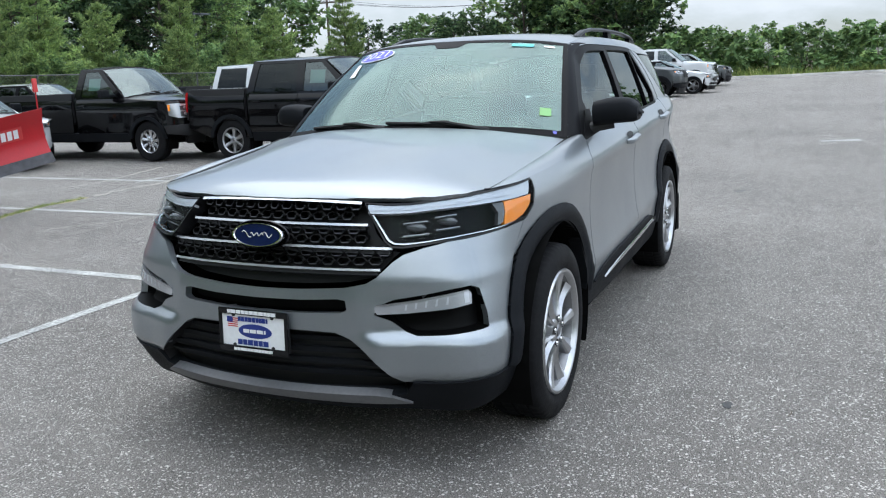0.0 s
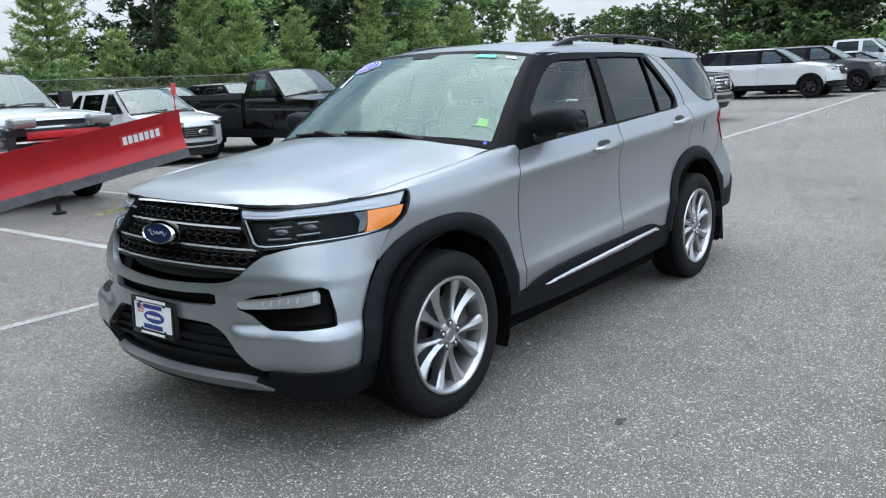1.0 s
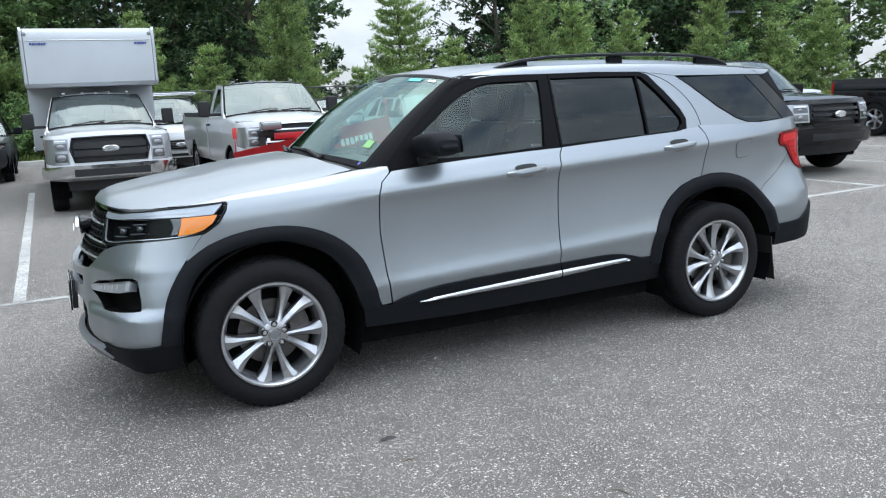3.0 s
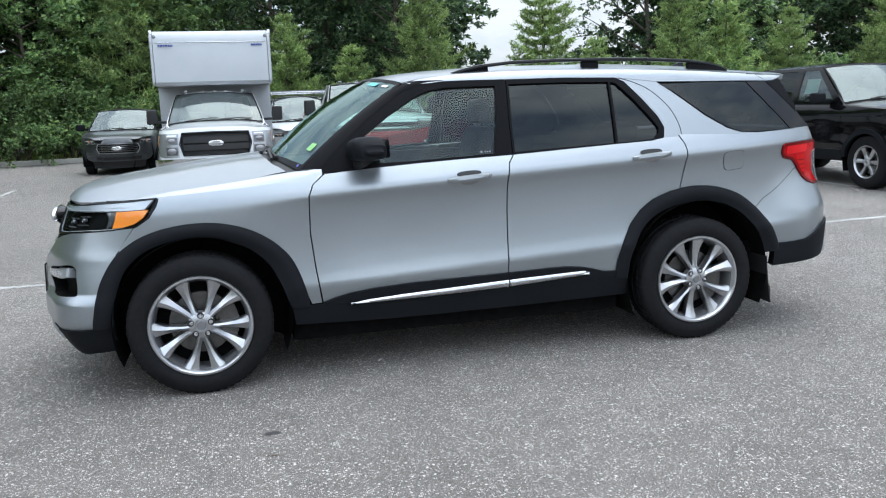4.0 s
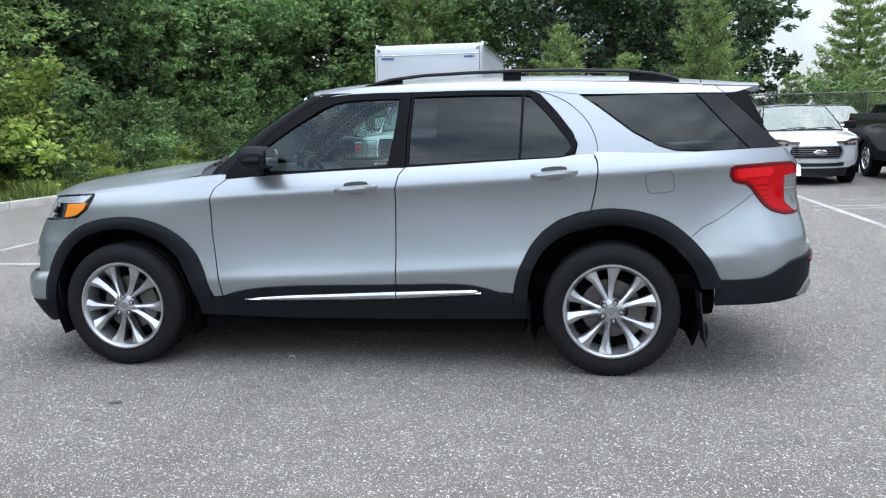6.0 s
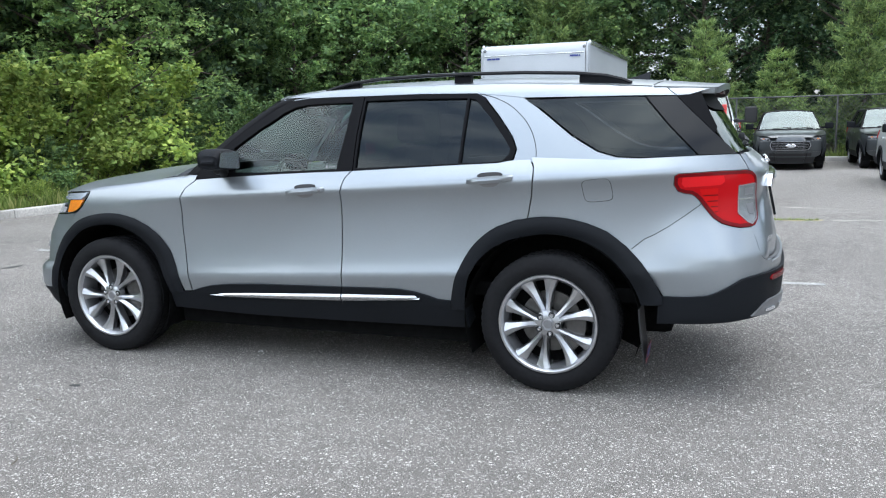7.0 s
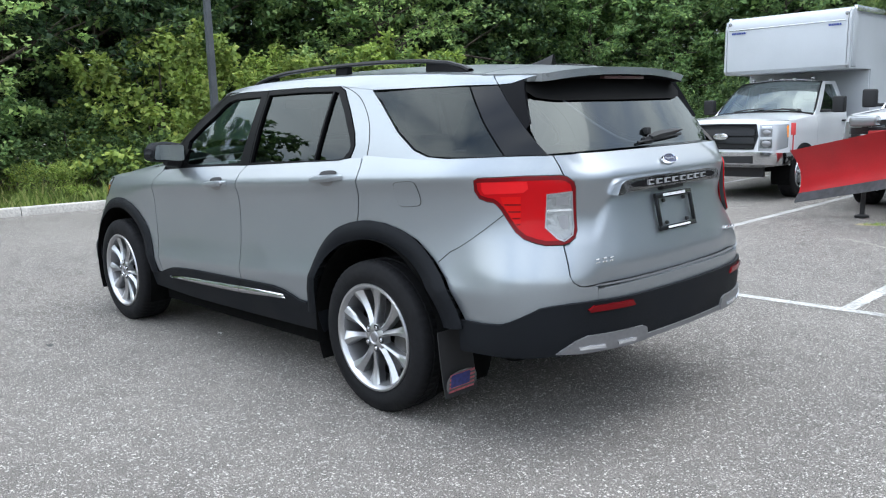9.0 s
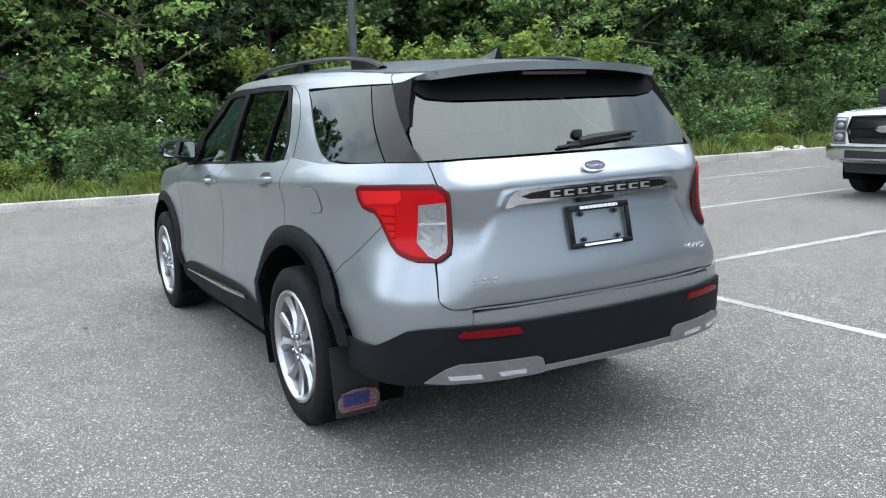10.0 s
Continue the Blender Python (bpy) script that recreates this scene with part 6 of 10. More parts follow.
# ---- hood and the fender tops ----
HOOD_C = [(-2.24, 1.070), (-2.228, 1.086), (-2.20, 1.108), (-2.14, 1.127), (-2.07, 1.141), (-1.93, 1.163), (-1.72, 1.193), (-1.52, 1.220), (-1.30, 1.244), (-1.13, 1.258), (-0.9, 1.268)]
HOOD_E = [(-2.24, 1.066), (-2.19, 1.066), (-2.10, 1.070), (-1.92, 1.082), (-1.6, 1.117), (-1.3, 1.152), (-0.96, 1.193), (-0.85, 1.20)]
HOOD_Y = [(-2.245, 0.10), (-2.234, 0.20), (-2.20, 0.42), (-2.112, 0.642), (-1.93, 0.790), (-1.6, 0.802), (-1.3, 0.816), (-0.96, 0.834), (-0.85, 0.838)]


def hood_top(x, a):
    c, e, y = lerp_table(HOOD_C, x), lerp_table(HOOD_E, x), lerp_table(HOOD_Y, x)
    f = min(1.15, abs(a) / y)
    crease = 0.010 * blend(abs(a), 0.60, 0.45) * blend(x, -2.15, -1.7) * (1 - blend(x, -1.2, -1.0))
    z = c - 0.010 * blend(x, -2.15, -1.7) * (1 - blend(x, -1.2, -1.0)) - (c - e) * f ** 2.7 + crease
    return Vector((x, -a, z))


def mirror_pts(pts):
    return list(pts) + [(x, -a) for x, a in reversed(pts) if abs(a) > 1e-4]


hood = mirror_pts([(-2.242, 0.0), (-2.239, 0.10), (-2.231, 0.20), (-2.218, 0.31), (-2.196, 0.42), (-2.163, 0.535), (-2.112, 0.642), (-2.03, 0.733), (-1.93, 0.786), (-1.6, 0.798), (-1.3, 0.812), (-0.995, 0.828), (-1.06, 0.62), (-1.10, 0.35), (-1.115, 0.0)])
whole("hood", hood, hood_top, M_SILVER, "silver hood with shallow raised centre", depth=0.02, du=0.05, dv=0.05, outward=(-1.5, 0, 0.5))
bm = bmesh.new()
for nose in (0,):
    rows = []
    for k in range(24):
        x = -1.93 + k * (1.125 / 23)
        e, y = lerp_table(HOOD_E, x), lerp_table(HOOD_Y, x) + 0.004
        zt = 1.092 + (x + 1.715) * 0.059 if x < -0.86 else 1.16 + (x + 0.86) * 0.15
        o = shell(*S(x, zt))
        i = Vector((x, -y, e - 0.002))
        row = []
        for j in range(6):
            f = j / 5
            p = o.lerp(i, f)
            p.z += 0.016 * math.sin(math.pi * f) * blend(x, -1.95, -1.6)
            row.append(bm.verts.new(p))
        rows.append(row)
    for a, b in zip(rows, rows[1:]):
        for j in range(5):
            bm.faces.new((a[j], b[j], b[j + 1], a[j + 1]))
bmesh.ops.recalc_face_normals(bm, faces=bm.faces[:])
if sum(f.normal.z for f in bm.faces) < 0:
    bmesh.ops.reverse_faces(bm, faces=bm.faces[:])
mirrored("fender_top", bm, M_SILVER)
HOOD_SEAM = [(-1.95, 0.775), (-1.93, 0.786), (-1.86, 0.789), (-1.75, 0.793), (-1.6, 0.799), (-1.3, 0.813), (-0.995, 0.829)]
bm = bmesh.new()
tube(bm, [hood_top(x, a + 0.003) + Vector((0, 0, 0.0005)) for x, a in flowing(HOOD_SEAM, 3)], 0.0042, 5)
mirrored("hood_gap", bm, M_DARK)
# cowl with its wipers
whole("cowl", mirror_pts([(-1.13, 0.0), (-1.11, 0.35), (-1.07, 0.62), (-1.0, 0.84), (-0.90, 0.84), (-0.96, 0.5), (-1.02, 0.0)]), lambda x, a: hood_top(x, a) - Vector((0, 0, 0.02)), M_DARK, depth=0, outward=(-1, 0, 0))

# ---- windscreen, roof, greenhouse ----
WS_LOW = [(-0.925, 0.825, 1.19), (-1.0, 0.55, 1.225), (-1.05, 0.28, 1.243), (-1.065, 0.0, 1.248)]
WS_TOP = [(-0.285, 0.655, 1.662), (-0.36, 0.45, 1.69), (-0.395, 0.22, 1.701), (-0.405, 0.0, 1.704)]


def across(tab, a):
    f = [(p[1], p) for p in reversed(tab)]
    return Vector([lerp_table([(y, q[k]) for y, q in f], abs(a)) for k in (0, 1, 2)])


def screen(u, v):
    """The windscreen: u from one side to the other (-1 to 1), v from bottom to top."""
    lo = across(WS_LOW, abs(u) * 0.825)
    hi = across(WS_TOP, abs(u) * 0.655)
    p = lo.lerp(hi, v)
    p += Vector((-0.5, 0, 0.8)) * 0.035 * math.sin(math.pi * v) * (1 - 0.4 * u * u)
    return Vector((p.x, -math.copysign(p.y, u), p.z))


ws = [(-1, 0), (-0.5, 0), (0, 0), (0.5, 0), (1, 0), (1, 1), (0.5, 1), (0, 1), (-0.5, 1), (-1, 1)]
windscreen = part("windscreen", panel(ws, screen, 0.1, 0.1, 0.0, outward=(0.5, 0, 0.9)), M_WS, suv, "large raked windscreen with stickers")
windscreen.visible_shadow = False


def on_screen(name, poly, material, lift=0.004, label=""):
    def put(u, v):
        return screen(u, v) + Vector((-0.55, 0, 0.83)) * lift
    return part(name, panel(poly, put, 0.1, 0.05, 0, outward=(0.5, 0, 0.9)), material, windscreen, label)


on_screen("black_border", [(-1, 0.0), (1, 0.0), (1, 0.055), (0.6, 0.04), (0, 0.035), (-0.6, 0.04), (-1, 0.055)], M_SATIN, 0.002)
on_screen("black_border", [(-1, 0.97), (-0.16, 0.97), (-0.1, 0.90), (0.1, 0.90), (0.16, 0.97), (1, 0.97), (1, 1), (-1, 1)], M_SATIN, 0.002)
for sgn in (-1, 1):
    on_screen("black_border", [(sgn * 0.965, 0), (sgn * 1, 0), (sgn * 1, 1), (sgn * 0.965, 1)], M_SATIN, 0.002)


def disc_poly(cx, cy, rx, ry, n=28):
    return [(cx + rx * math.cos(2 * math.pi * k / n), cy + ry * math.sin(2 * math.pi * k / n)) for k in range(n)]


on_screen("year_sticker_rim", disc_poly(-0.70, 0.872, 0.19, 0.083), M_WHITE, 0.004)
year = on_screen("year_sticker", disc_poly(-0.70, 0.872, 0.178, 0.073), M_STICKER_BLUE, 0.006, "oval blue year sticker")
bm = text_mesh("2021", 0.108, extrude=0.0)
for v in bm.verts:
    u, w = -0.70 + v.co.x / 0.70, 0.872 + v.co.y / 0.80
    v.co = screen(u, w) + Vector((-0.55, 0, 0.83)) * 0.008
part("year", bm, M_WHITE, windscreen, "white year number", 0)
on_screen("pale_sticker", [(-0.80, 0.60), (-0.74, 0.60), (-0.80, 0.78), (-0.84, 0.78)], M_WHITE, 0.004)
on_screen("teal_sticker", [(0.56, 0.905), (0.74, 0.905), (0.74, 0.945), (0.56, 0.945)], M_STICKER_TEAL)
on_screen("white_sticker", [(0.82, 0.915), (0.90, 0.915), (0.90, 0.94), (0.82, 0.94)], M_WHITE)
on_screen("green_sticker", [(0.835, 0.17), (0.905, 0.17), (0.905, 0.24), (0.835, 0.24)], M_STICKER_GREEN)
on_screen("blue_dot", disc_poly(0.93, 0.03, 0.012, 0.014, 12), M_STICKER_BLUE, 0.006)

ROOF_C = [(-0.42, 1.704), (-0.25, 1.729), (0.0, 1.750), (0.4, 1.766), (0.8, 1.770), (1.2, 1.766), (1.6, 1.750), (2.0, 1.722), (2.36, 1.688)]
ROOF_E = [(-0.29, 1.664), (-0.15, 1.688), (0.05, 1.705), (0.3, 1.714), (0.7, 1.716), (1.1, 1.711), (1.5, 1.699), (1.85, 1.682), (2.15, 1.662), (2.36, 1.652)]
ROOF_Y = [(-0.30, 0.655), (-0.1, 0.668), (0.2, 0.676), (1.0, 0.678), (1.5, 0.672), (1.9, 0.655), (2.2, 0.628), (2.36, 0.605)]


def roof_top(x, a):
    c, e, y = lerp_table(ROOF_C, x), lerp_table(ROOF_E, x), lerp_table(ROOF_Y, x)
    return Vector((x, -a, c - (c - e) * min(1.1, abs(a) / y) ** 2.4))


roof_pts = [(p[0], p[1]) for p in reversed(WS_TOP)] + [(x, lerp_table(ROOF_Y, x)) for x in (-0.1, 0.2, 0.6, 1.0, 1.5, 1.85, 2.02)] + [(2.06, 0.3), (2.07, 0.0)]
whole("roof", mirror_pts(roof_pts), roof_top, M_SILVER, depth=0.012, du=0.08, dv=0.08, outward=(1, 0, 1.2))
spoiler_pts = [(2.078, 0.0), (2.068, 0.3), (2.028, 0.652), (2.15, 0.632), (2.34, 0.60), (2.365, 0.55), (2.385, 0.4), (2.40, 0.2), (2.402, 0.0)]
whole("rear_spoiler", mirror_pts(spoiler_pts), roof_top, M_SILVER, "silver roof spoiler over the tailgate glass", depth=0.035, du=0.06, dv=0.08, outward=(1, 0, 1.2))


BELT_Y = [(-0.95, 0.868), (-0.5, 0.872), (0.5, 0.876), (1.3, 0.872), (1.7, 0.86), (2.0, 0.83), (2.2, 0.79), (2.35, 0.75), (2.5, 0.70)]
TOP_Y = [(-0.30, 0.667), (-0.1, 0.685), (0.2, 0.695), (1.0, 0.697), (1.5, 0.69), (1.9, 0.672), (2.2, 0.645), (2.36, 0.615)]


def house(x, z, lift=0.0):
    """The greenhouse's side: the point at x and z."""
    belt = 1.213 + 0.05 * x
    top = lerp_table(ROOF_E, x) - 0.02 if x > -0.29 else 1.644
    f = (z - belt) / max(0.05, top - belt)
    yb, yt = lerp_table(BELT_Y, x), lerp_table(TOP_Y, x)
    y = yb + (yt - yb) * f - 0.018 * f * (f - 1) * 4 * 0.5
    if f > 1:
        y -= (f - 1) * 0.35
    return Vector((x, -(y + lift), z))


def house_l(d):
    return lambda x, z: house(x, z, d)


# door frames and glass (dark pillars, panes set in)
APIL = [(-0.835, 1.19), (-0.72, 1.305), (-0.55, 1.448), (-0.40, 1.552), (-0.29, 1.617), (-0.20, 1.648), (-0.05, 1.662), (0.126, 1.664), (0.335, 1.663)]
FRAME_F = APIL + [(0.334, 1.64), (0.318, 1.43), (0.315, 1.228), (0.0, 1.212), (-0.4, 1.192), (-0.79, 1.17)]
PANE_F = [(-0.53, 1.217), (-0.555, 1.365), (-0.392, 1.480), (-0.23, 1.578), (-0.143, 1.613), (-0.047, 1.627), (0.1, 1.630), (0.266, 1.631), (0.245, 1.45), (0.208, 1.240), (0.0, 1.229), (-0.3, 1.217)]
FRAME_R = [(0.341, 1.663), (0.64, 1.664), (1.046, 1.656), (1.10, 1.63), (1.20, 1.52), (1.285, 1.41), (1.312, 1.345), (1.30, 1.295), (1.25, 1.268), (1.0, 1.258), (0.6, 1.240), (0.321, 1.228), (0.324, 1.43)]
PANE_R1 = [(0.352, 1.638), (0.70, 1.640), (0.997, 1.634), (0.990, 1.45), (0.982, 1.268), (0.65, 1.255), (0.334, 1.243), (0.338, 1.43)]
PANE_R2 = [(1.012, 1.633), (1.048, 1.626), (1.15, 1.52), (1.25, 1.395), (1.282, 1.345), (1.278, 1.318), (1.24, 1.282), (1.18, 1.275), (0.996, 1.269), (1.004, 1.45)]
sides("window_frame", FRAME_F, house_l(0.004), M_SATIN, "black door window frame", holes=[PANE_F], depth=0.025, parent=DOOR_F[0], right_parent=DOOR_F[1], outward=(0.5, 0, 1.3))
sides("window_frame", FRAME_R, house_l(0.004), M_SATIN, "black door window frame", holes=[PANE_R1, PANE_R2], depth=0.025, parent=DOOR_R[0], right_parent=DOOR_R[1], outward=(0.5, 0, 1.3))
for o in sides("window", grow(PANE_F, 0.01), house_l(-0.012), M_SIDEGLASS, "lightly tinted front window", parent=DOOR_F[0], right_parent=DOOR_F[1], depth=0, du=0.1, dv=0.08, outward=(0.5, 0, 1.3)):
    o.visible_shadow = False
for x0, x1, z0, z1 in ((0.128, 0.140, 1.245, 1.257), (0.152, 0.161, 1.248, 1.254), (0.167, 0.174, 1.248, 1.254), (0.180, 0.190, 1.249, 1.255)):
    part("maker_mark", panel([(x0, z0), (x1, z0), (x1, z1), (x0, z1)], house_l(-0.010), 0.1, 0.1, 0.0, outward=(0.5, 0, 1.3)), M_TICK, DOOR_F[0], "tiny pale mark on the glass")
for poly in (PANE_R1, PANE_R2):
    sides("window", grow(poly, 0.01), house_l(-0.012), M_PRIVACY, "dark privacy window", parent=DOOR_R[0], right_parent=DOOR_R[1], depth=0, du=0.1, dv=0.08, outward=(0.5, 0, 1.3))
# silver C pillar, dark quarter glass and D pillar
CPIL = [(1.054, 1.658), (1.066, 1.668), (1.345, 1.656), (1.332, 1.622), (1.42, 1.563), (1.62, 1.408), (1.76, 1.326), (1.86, 1.296), (1.98, 1.289), (1.84, 1.278), (1.62, 1.280), (1.411, 1.276), (1.305, 1.274), (1.322, 1.345), (1.293, 1.412), (1.206, 1.525), (1.106, 1.635)]
sides("c_pillar", CPIL, house_l(0.003), M_SILVER, depth=0.02, outward=(0.5, 0, 1.3))
bm = bmesh.new()
tube(bm, [house(x, z, 0.0035) for x, z in flowing([(1.432, 1.30), (1.425, 1.36), (1.395, 1.44), (1.34, 1.515), (1.25, 1.59), (1.15, 1.635), (1.07, 1.656)])], 0.0022, 5)
mirrored("door_gap", bm, M_DARK)
sides("roof_side", [(-0.21, 1.651), (-0.05, 1.666), (0.126, 1.668), (0.34, 1.667), (0.7, 1.668), (1.046, 1.660), (1.12, 1.652), (1.338, 1.628), (1.6, 1.624), (2.0, 1.620), (2.146, 1.616), (2.082, 1.668), (1.85, 1.682), (1.5, 1.699), (1.1, 1.711), (0.7, 1.716), (0.3, 1.714), (0.05, 1.705), (-0.15, 1.688), (-0.27, 1.664)], house_l(0.0055), M_SILVER, depth=0.008, du=0.08, dv=0.03, outward=(0.5, 0, 1.3))
QG = [(1.345, 1.612), (1.70, 1.616), (1.985, 1.612), (2.12, 1.455), (2.268, 1.302), (2.05, 1.296), (1.872, 1.300), (1.77, 1.332), (1.63, 1.414), (1.43, 1.568)]
sides("quarter_window", QG, house_l(0.002), M_PRIVACY, "dark privacy quarter window", depth=0.006, outward=(0.5, 0, 1.3))
bm = panel(grow(QG, 0.004), house_l(-0.012), 0.1, 0.1, 0, outward=(0.5, 0, 1.3), holes=[grow(QG, -0.02)])
mirrored("quarter_window_border", bm, M_SATIN)
sides("d_pillar", [(1.996, 1.612), (2.150, 1.610), (2.249, 1.512), (2.352, 1.412), (2.464, 1.308), (2.30, 1.304), (2.278, 1.303), (2.13, 1.456)], house_l(0.003), M_GLOSSBLACK, "gloss black D pillar panel", depth=0.02, outward=(0.5, 0, 1.3))

# A pillars: from the windscreen's edge to the door frames
bm = bmesh.new()
rows = []
for k in range(15):
    v = k / 14
    p0 = screen(0.975, v) + Vector((-0.002, 0, 0.003))
    z = p0.z + 0.004
    x = lerp_table([(zz, xx) for xx, zz in APIL[:7]], min(z, 1.672))
    p1 = house(x + 0.012, z, 0.006)
    row = []
    for j in range(5):
        f = j / 4
        q = p0.lerp(p1, f) + Vector((-0.5, -0.7, 0.3)) * 0.012 * math.sin(math.pi * f)
        row.append(bm.verts.new(q))
    rows.append(row)
for a, b in zip(rows, rows[1:]):
    for j in range(4):
        bm.faces.new((a[j], b[j], b[j + 1], a[j + 1]))
bmesh.ops.recalc_face_normals(bm, faces=bm.faces[:])
mirrored("a_pillar", bm, M_SATIN, "black A pillar")

# roof rails
for sgn in (1, -1):
    rail = thing("roof_rail")
    rail.parent = suv
    tagged(rail, "black roof rail")
    pts = [(0.03, 1.712), (0.10, 1.732), (0.20, 1.753), (0.40, 1.772), (0.70, 1.780), (1.0, 1.780), (1.3, 1.775), (1.6, 1.760), (1.77, 1.740), (1.86, 1.716), (1.905, 1.696)]
    bm = bmesh.new()
    rows = []
    for x, z in pts:
        y = 0.612 - 0.02 * blend(x, 1.5, 1.9)
        rows.append([bm.verts.new((x, -sgn * (y + dy), z + dz)) for dy, dz in ((-0.020, -0.006), (-0.016, 0.004), (0, 0.007), (0.016, 0.004), (0.022, -0.006), (0.017, -0.014), (-0.017, -0.014))])
    for a, b in zip(rows, rows[1:]):
        for j in range(7):
            bm.faces.new((a[j], b[j], b[(j + 1) % 7], a[(j + 1) % 7]))
    bmesh.ops.recalc_face_normals(bm, faces=bm.faces[:])
    part("bar", bm, M_RAIL, rail)
    for x0, x1 in ((0.04, 0.26), (0.88, 0.985), (1.62, 1.90)):
        bm = bmesh.new()
        rows = []
        for k in range(7):
            x = x0 + (x1 - x0) * k / 6
            zt = lerp_table(pts, x) - 0.012
            zb = roof_top(x, 0.60).z - 0.006
            rows.append([bm.verts.new((x, -sgn * (0.598 + dy), z)) for dy, z in ((-0.016, zb), (-0.014, zt), (0.016, zt), (0.022, zb))])
        for a, b in zip(rows, rows[1:]):
            for j in range(4):
                bm.faces.new((a[j], b[j], b[(j + 1) % 4], a[(j + 1) % 4]))
        bm.faces.new(rows[0])
        bm.faces.new(rows[-1])
        bmesh.ops.recalc_face_normals(bm, faces=bm.faces[:])
        part("rail_foot", bm, M_SATIN, rail)
bm = bmesh.new()
rows = []
for k in range(8):
    f = k / 7
    x = 1.79 + 0.15 * f
    h = 0.004 + 0.050 * f ** 1.25
    b = roof_top(x, 0).z
    w = 0.008 + 0.016 * f
    rows.append([bm.verts.new((x, y, z)) for y, z in ((-w, b), (-0.006, b + h), (0.006, b + h), (w, b))])
for a, b in zip(rows, rows[1:]):
    for j in range(3):
        bm.faces.new((a[j], b[j], b[j + 1], a[j + 1]))
bm.faces.new(rows[-1])
bmesh.ops.recalc_face_normals(bm, faces=bm.faces[:])
part("shark_fin_antenna", bm, M_GLOSSBLACK, suv, "black shark fin antenna")

# ---- tailgate ----
GLASS_X = [(1.28, 2.53), (1.306, 2.515), (1.40, 2.455), (1.50, 2.39), (1.60, 2.325), (1.66, 2.285)]


def back_glass(a, z):
    """The rear window, bowed across."""
    w = 0.71 - (z - 1.306) * 0.26
    return Vector((lerp_table(GLASS_X, z) - 0.075 * (abs(a) / 0.71) ** 2.2, -a, z))


tailgate = thing("tailgate")
tailgate.parent = suv
tagged(tailgate, "silver tailgate with dark window and chrome bar")
gate = sym([R(0, 1.304), R(0.4, 1.303), R(0.720, 1.303), R(0.704, 1.262), R(0.690, 1.222), R(0.665, 1.20), R(0.650, 1.15), R(0.647, 1.0), R(0.654, 0.95), R(0.6955, 0.925), R(0.6885, 0.86), R(0.6845, 0.79), R(0.675, 0.769), R(0.654, 0.752), R(0.4, 0.750), R(0, 0.748)])
GATE_MID = [(0.70, -0.03), (0.745, 0.038), (0.80, 0.0435), (0.818, 0.0440), (0.834, 0.0415), (0.95, 0.013), (1.05, -0.010), (1.13, -0.023), (1.16, -0.020), (1.195, -0.009), (1.22, -0.016), (1.25, -0.043), (1.305, -0.108)]
GATE_DIP = [(0.90, -0.030), (0.95, -0.029), (1.05, -0.024), (1.15, -0.011), (1.195, -0.006), (1.22, -0.016), (1.25, -0.043), (1.305, -0.108)]


def gate_skin(s, z):
    """Tailgate: a raised middle that leans back to the sky, and a dipped flank beside it under the shoulder."""
    right = s > S_END
    p, n = on_outline(2 * S_END - s if right else s)
    a = abs(p.y)
    ridge = 0.425 + max(0.0, 1.155 - z) * 0.57
    dip = blend(a, ridge, ridge + 0.04) * blend(z, 0.90, 1.09)
    o = rear_in(lerp_table(GATE_MID, z) * (1 - dip) + lerp_table(GATE_DIP, z) * dip, a, z)
    c = p + n * o
    v = Vector((c.x, c.y if right else -c.y, z))
    return v.lerp(shell(s, z, -0.003), blend(a, 0.52, 0.675) * (1 - blend(z, 0.84, 1.0)))


part("tailgate_panel", panel(gate, gate_skin, 0.014, 0.012, 0.02, outward=MID), M_SILVER, tailgate)
rear_glass = [(0.722, 1.308), (0.4, 1.311), (0.0, 1.313), (-0.4, 1.311), (-0.722, 1.308), (-0.717, 1.412), (-0.684, 1.50), (-0.640, 1.632), (-0.3, 1.655), (0.0, 1.66), (0.3, 1.655), (0.640, 1.632), (0.684, 1.50), (0.717, 1.412)]
part("rear_window", panel(rear_glass, back_glass, 0.1, 0.06, 0.006, outward=(1.5, 0, 1.2)), M_REARGLASS, tailgate, "dark tinted rear window")
header = mirror_pts([(1.66, 0.0), (1.655, 0.3), (1.634, 0.625), (1.575, 0.645), (1.548, 0.61), (1.535, 0.50), (1.532, 0.0)])
part("window_header", panel([(a, z) for z, a in header], lambda a, z: back_glass(a, z) + Vector((0.009, 0, 0.002)), 0.08, 0.05, 0, outward=(1.5, 0, 1.2)), M_HEADER, tailgate, "black band above the rear window, darkened for the spoiler's shade")
wing = [(2.156, 1.611), (2.215, 1.613), (2.272, 1.630), (2.318, 1.53), (2.362, 1.445), (2.352, 1.416), (2.25, 1.514)]
sides("side_wing", wing, house_l(0.006), M_SATIN, "gloss black side wing", parent=tailgate, right_parent=tailgate, depth=0.03, outward=(0.5, 0, 1.3))
sides("spoiler_side", [(2.088, 1.668), (2.152, 1.616), (2.215, 1.618), (2.279, 1.637), (2.33, 1.651), (2.36, 1.655), (2.15, 1.664)], house_l(0.004), M_SILVER, parent=tailgate, right_parent=tailgate, depth=0.02, dv=0.02, outward=(0.5, 0, 1.3))
bm = bmesh.new()
under = []
for k in range(13):
    a = -0.6 + 1.2 * k / 12
    x = 2.40 - 0.05 * (abs(a) / 0.6) ** 3
    t = roof_top(x, abs(a))
    under.append([bm.verts.new((x - 0.004, a, t.z - 0.03)), bm.verts.new((2.29 - 0.05 * (abs(a) / 0.6) ** 2, a, 1.635))])
for a, b in zip(under, under[1:]):
    bm.faces.new((a[0], b[0], b[1], a[1]))
part("spoiler_underside", bm, M_HEADER, tailgate)
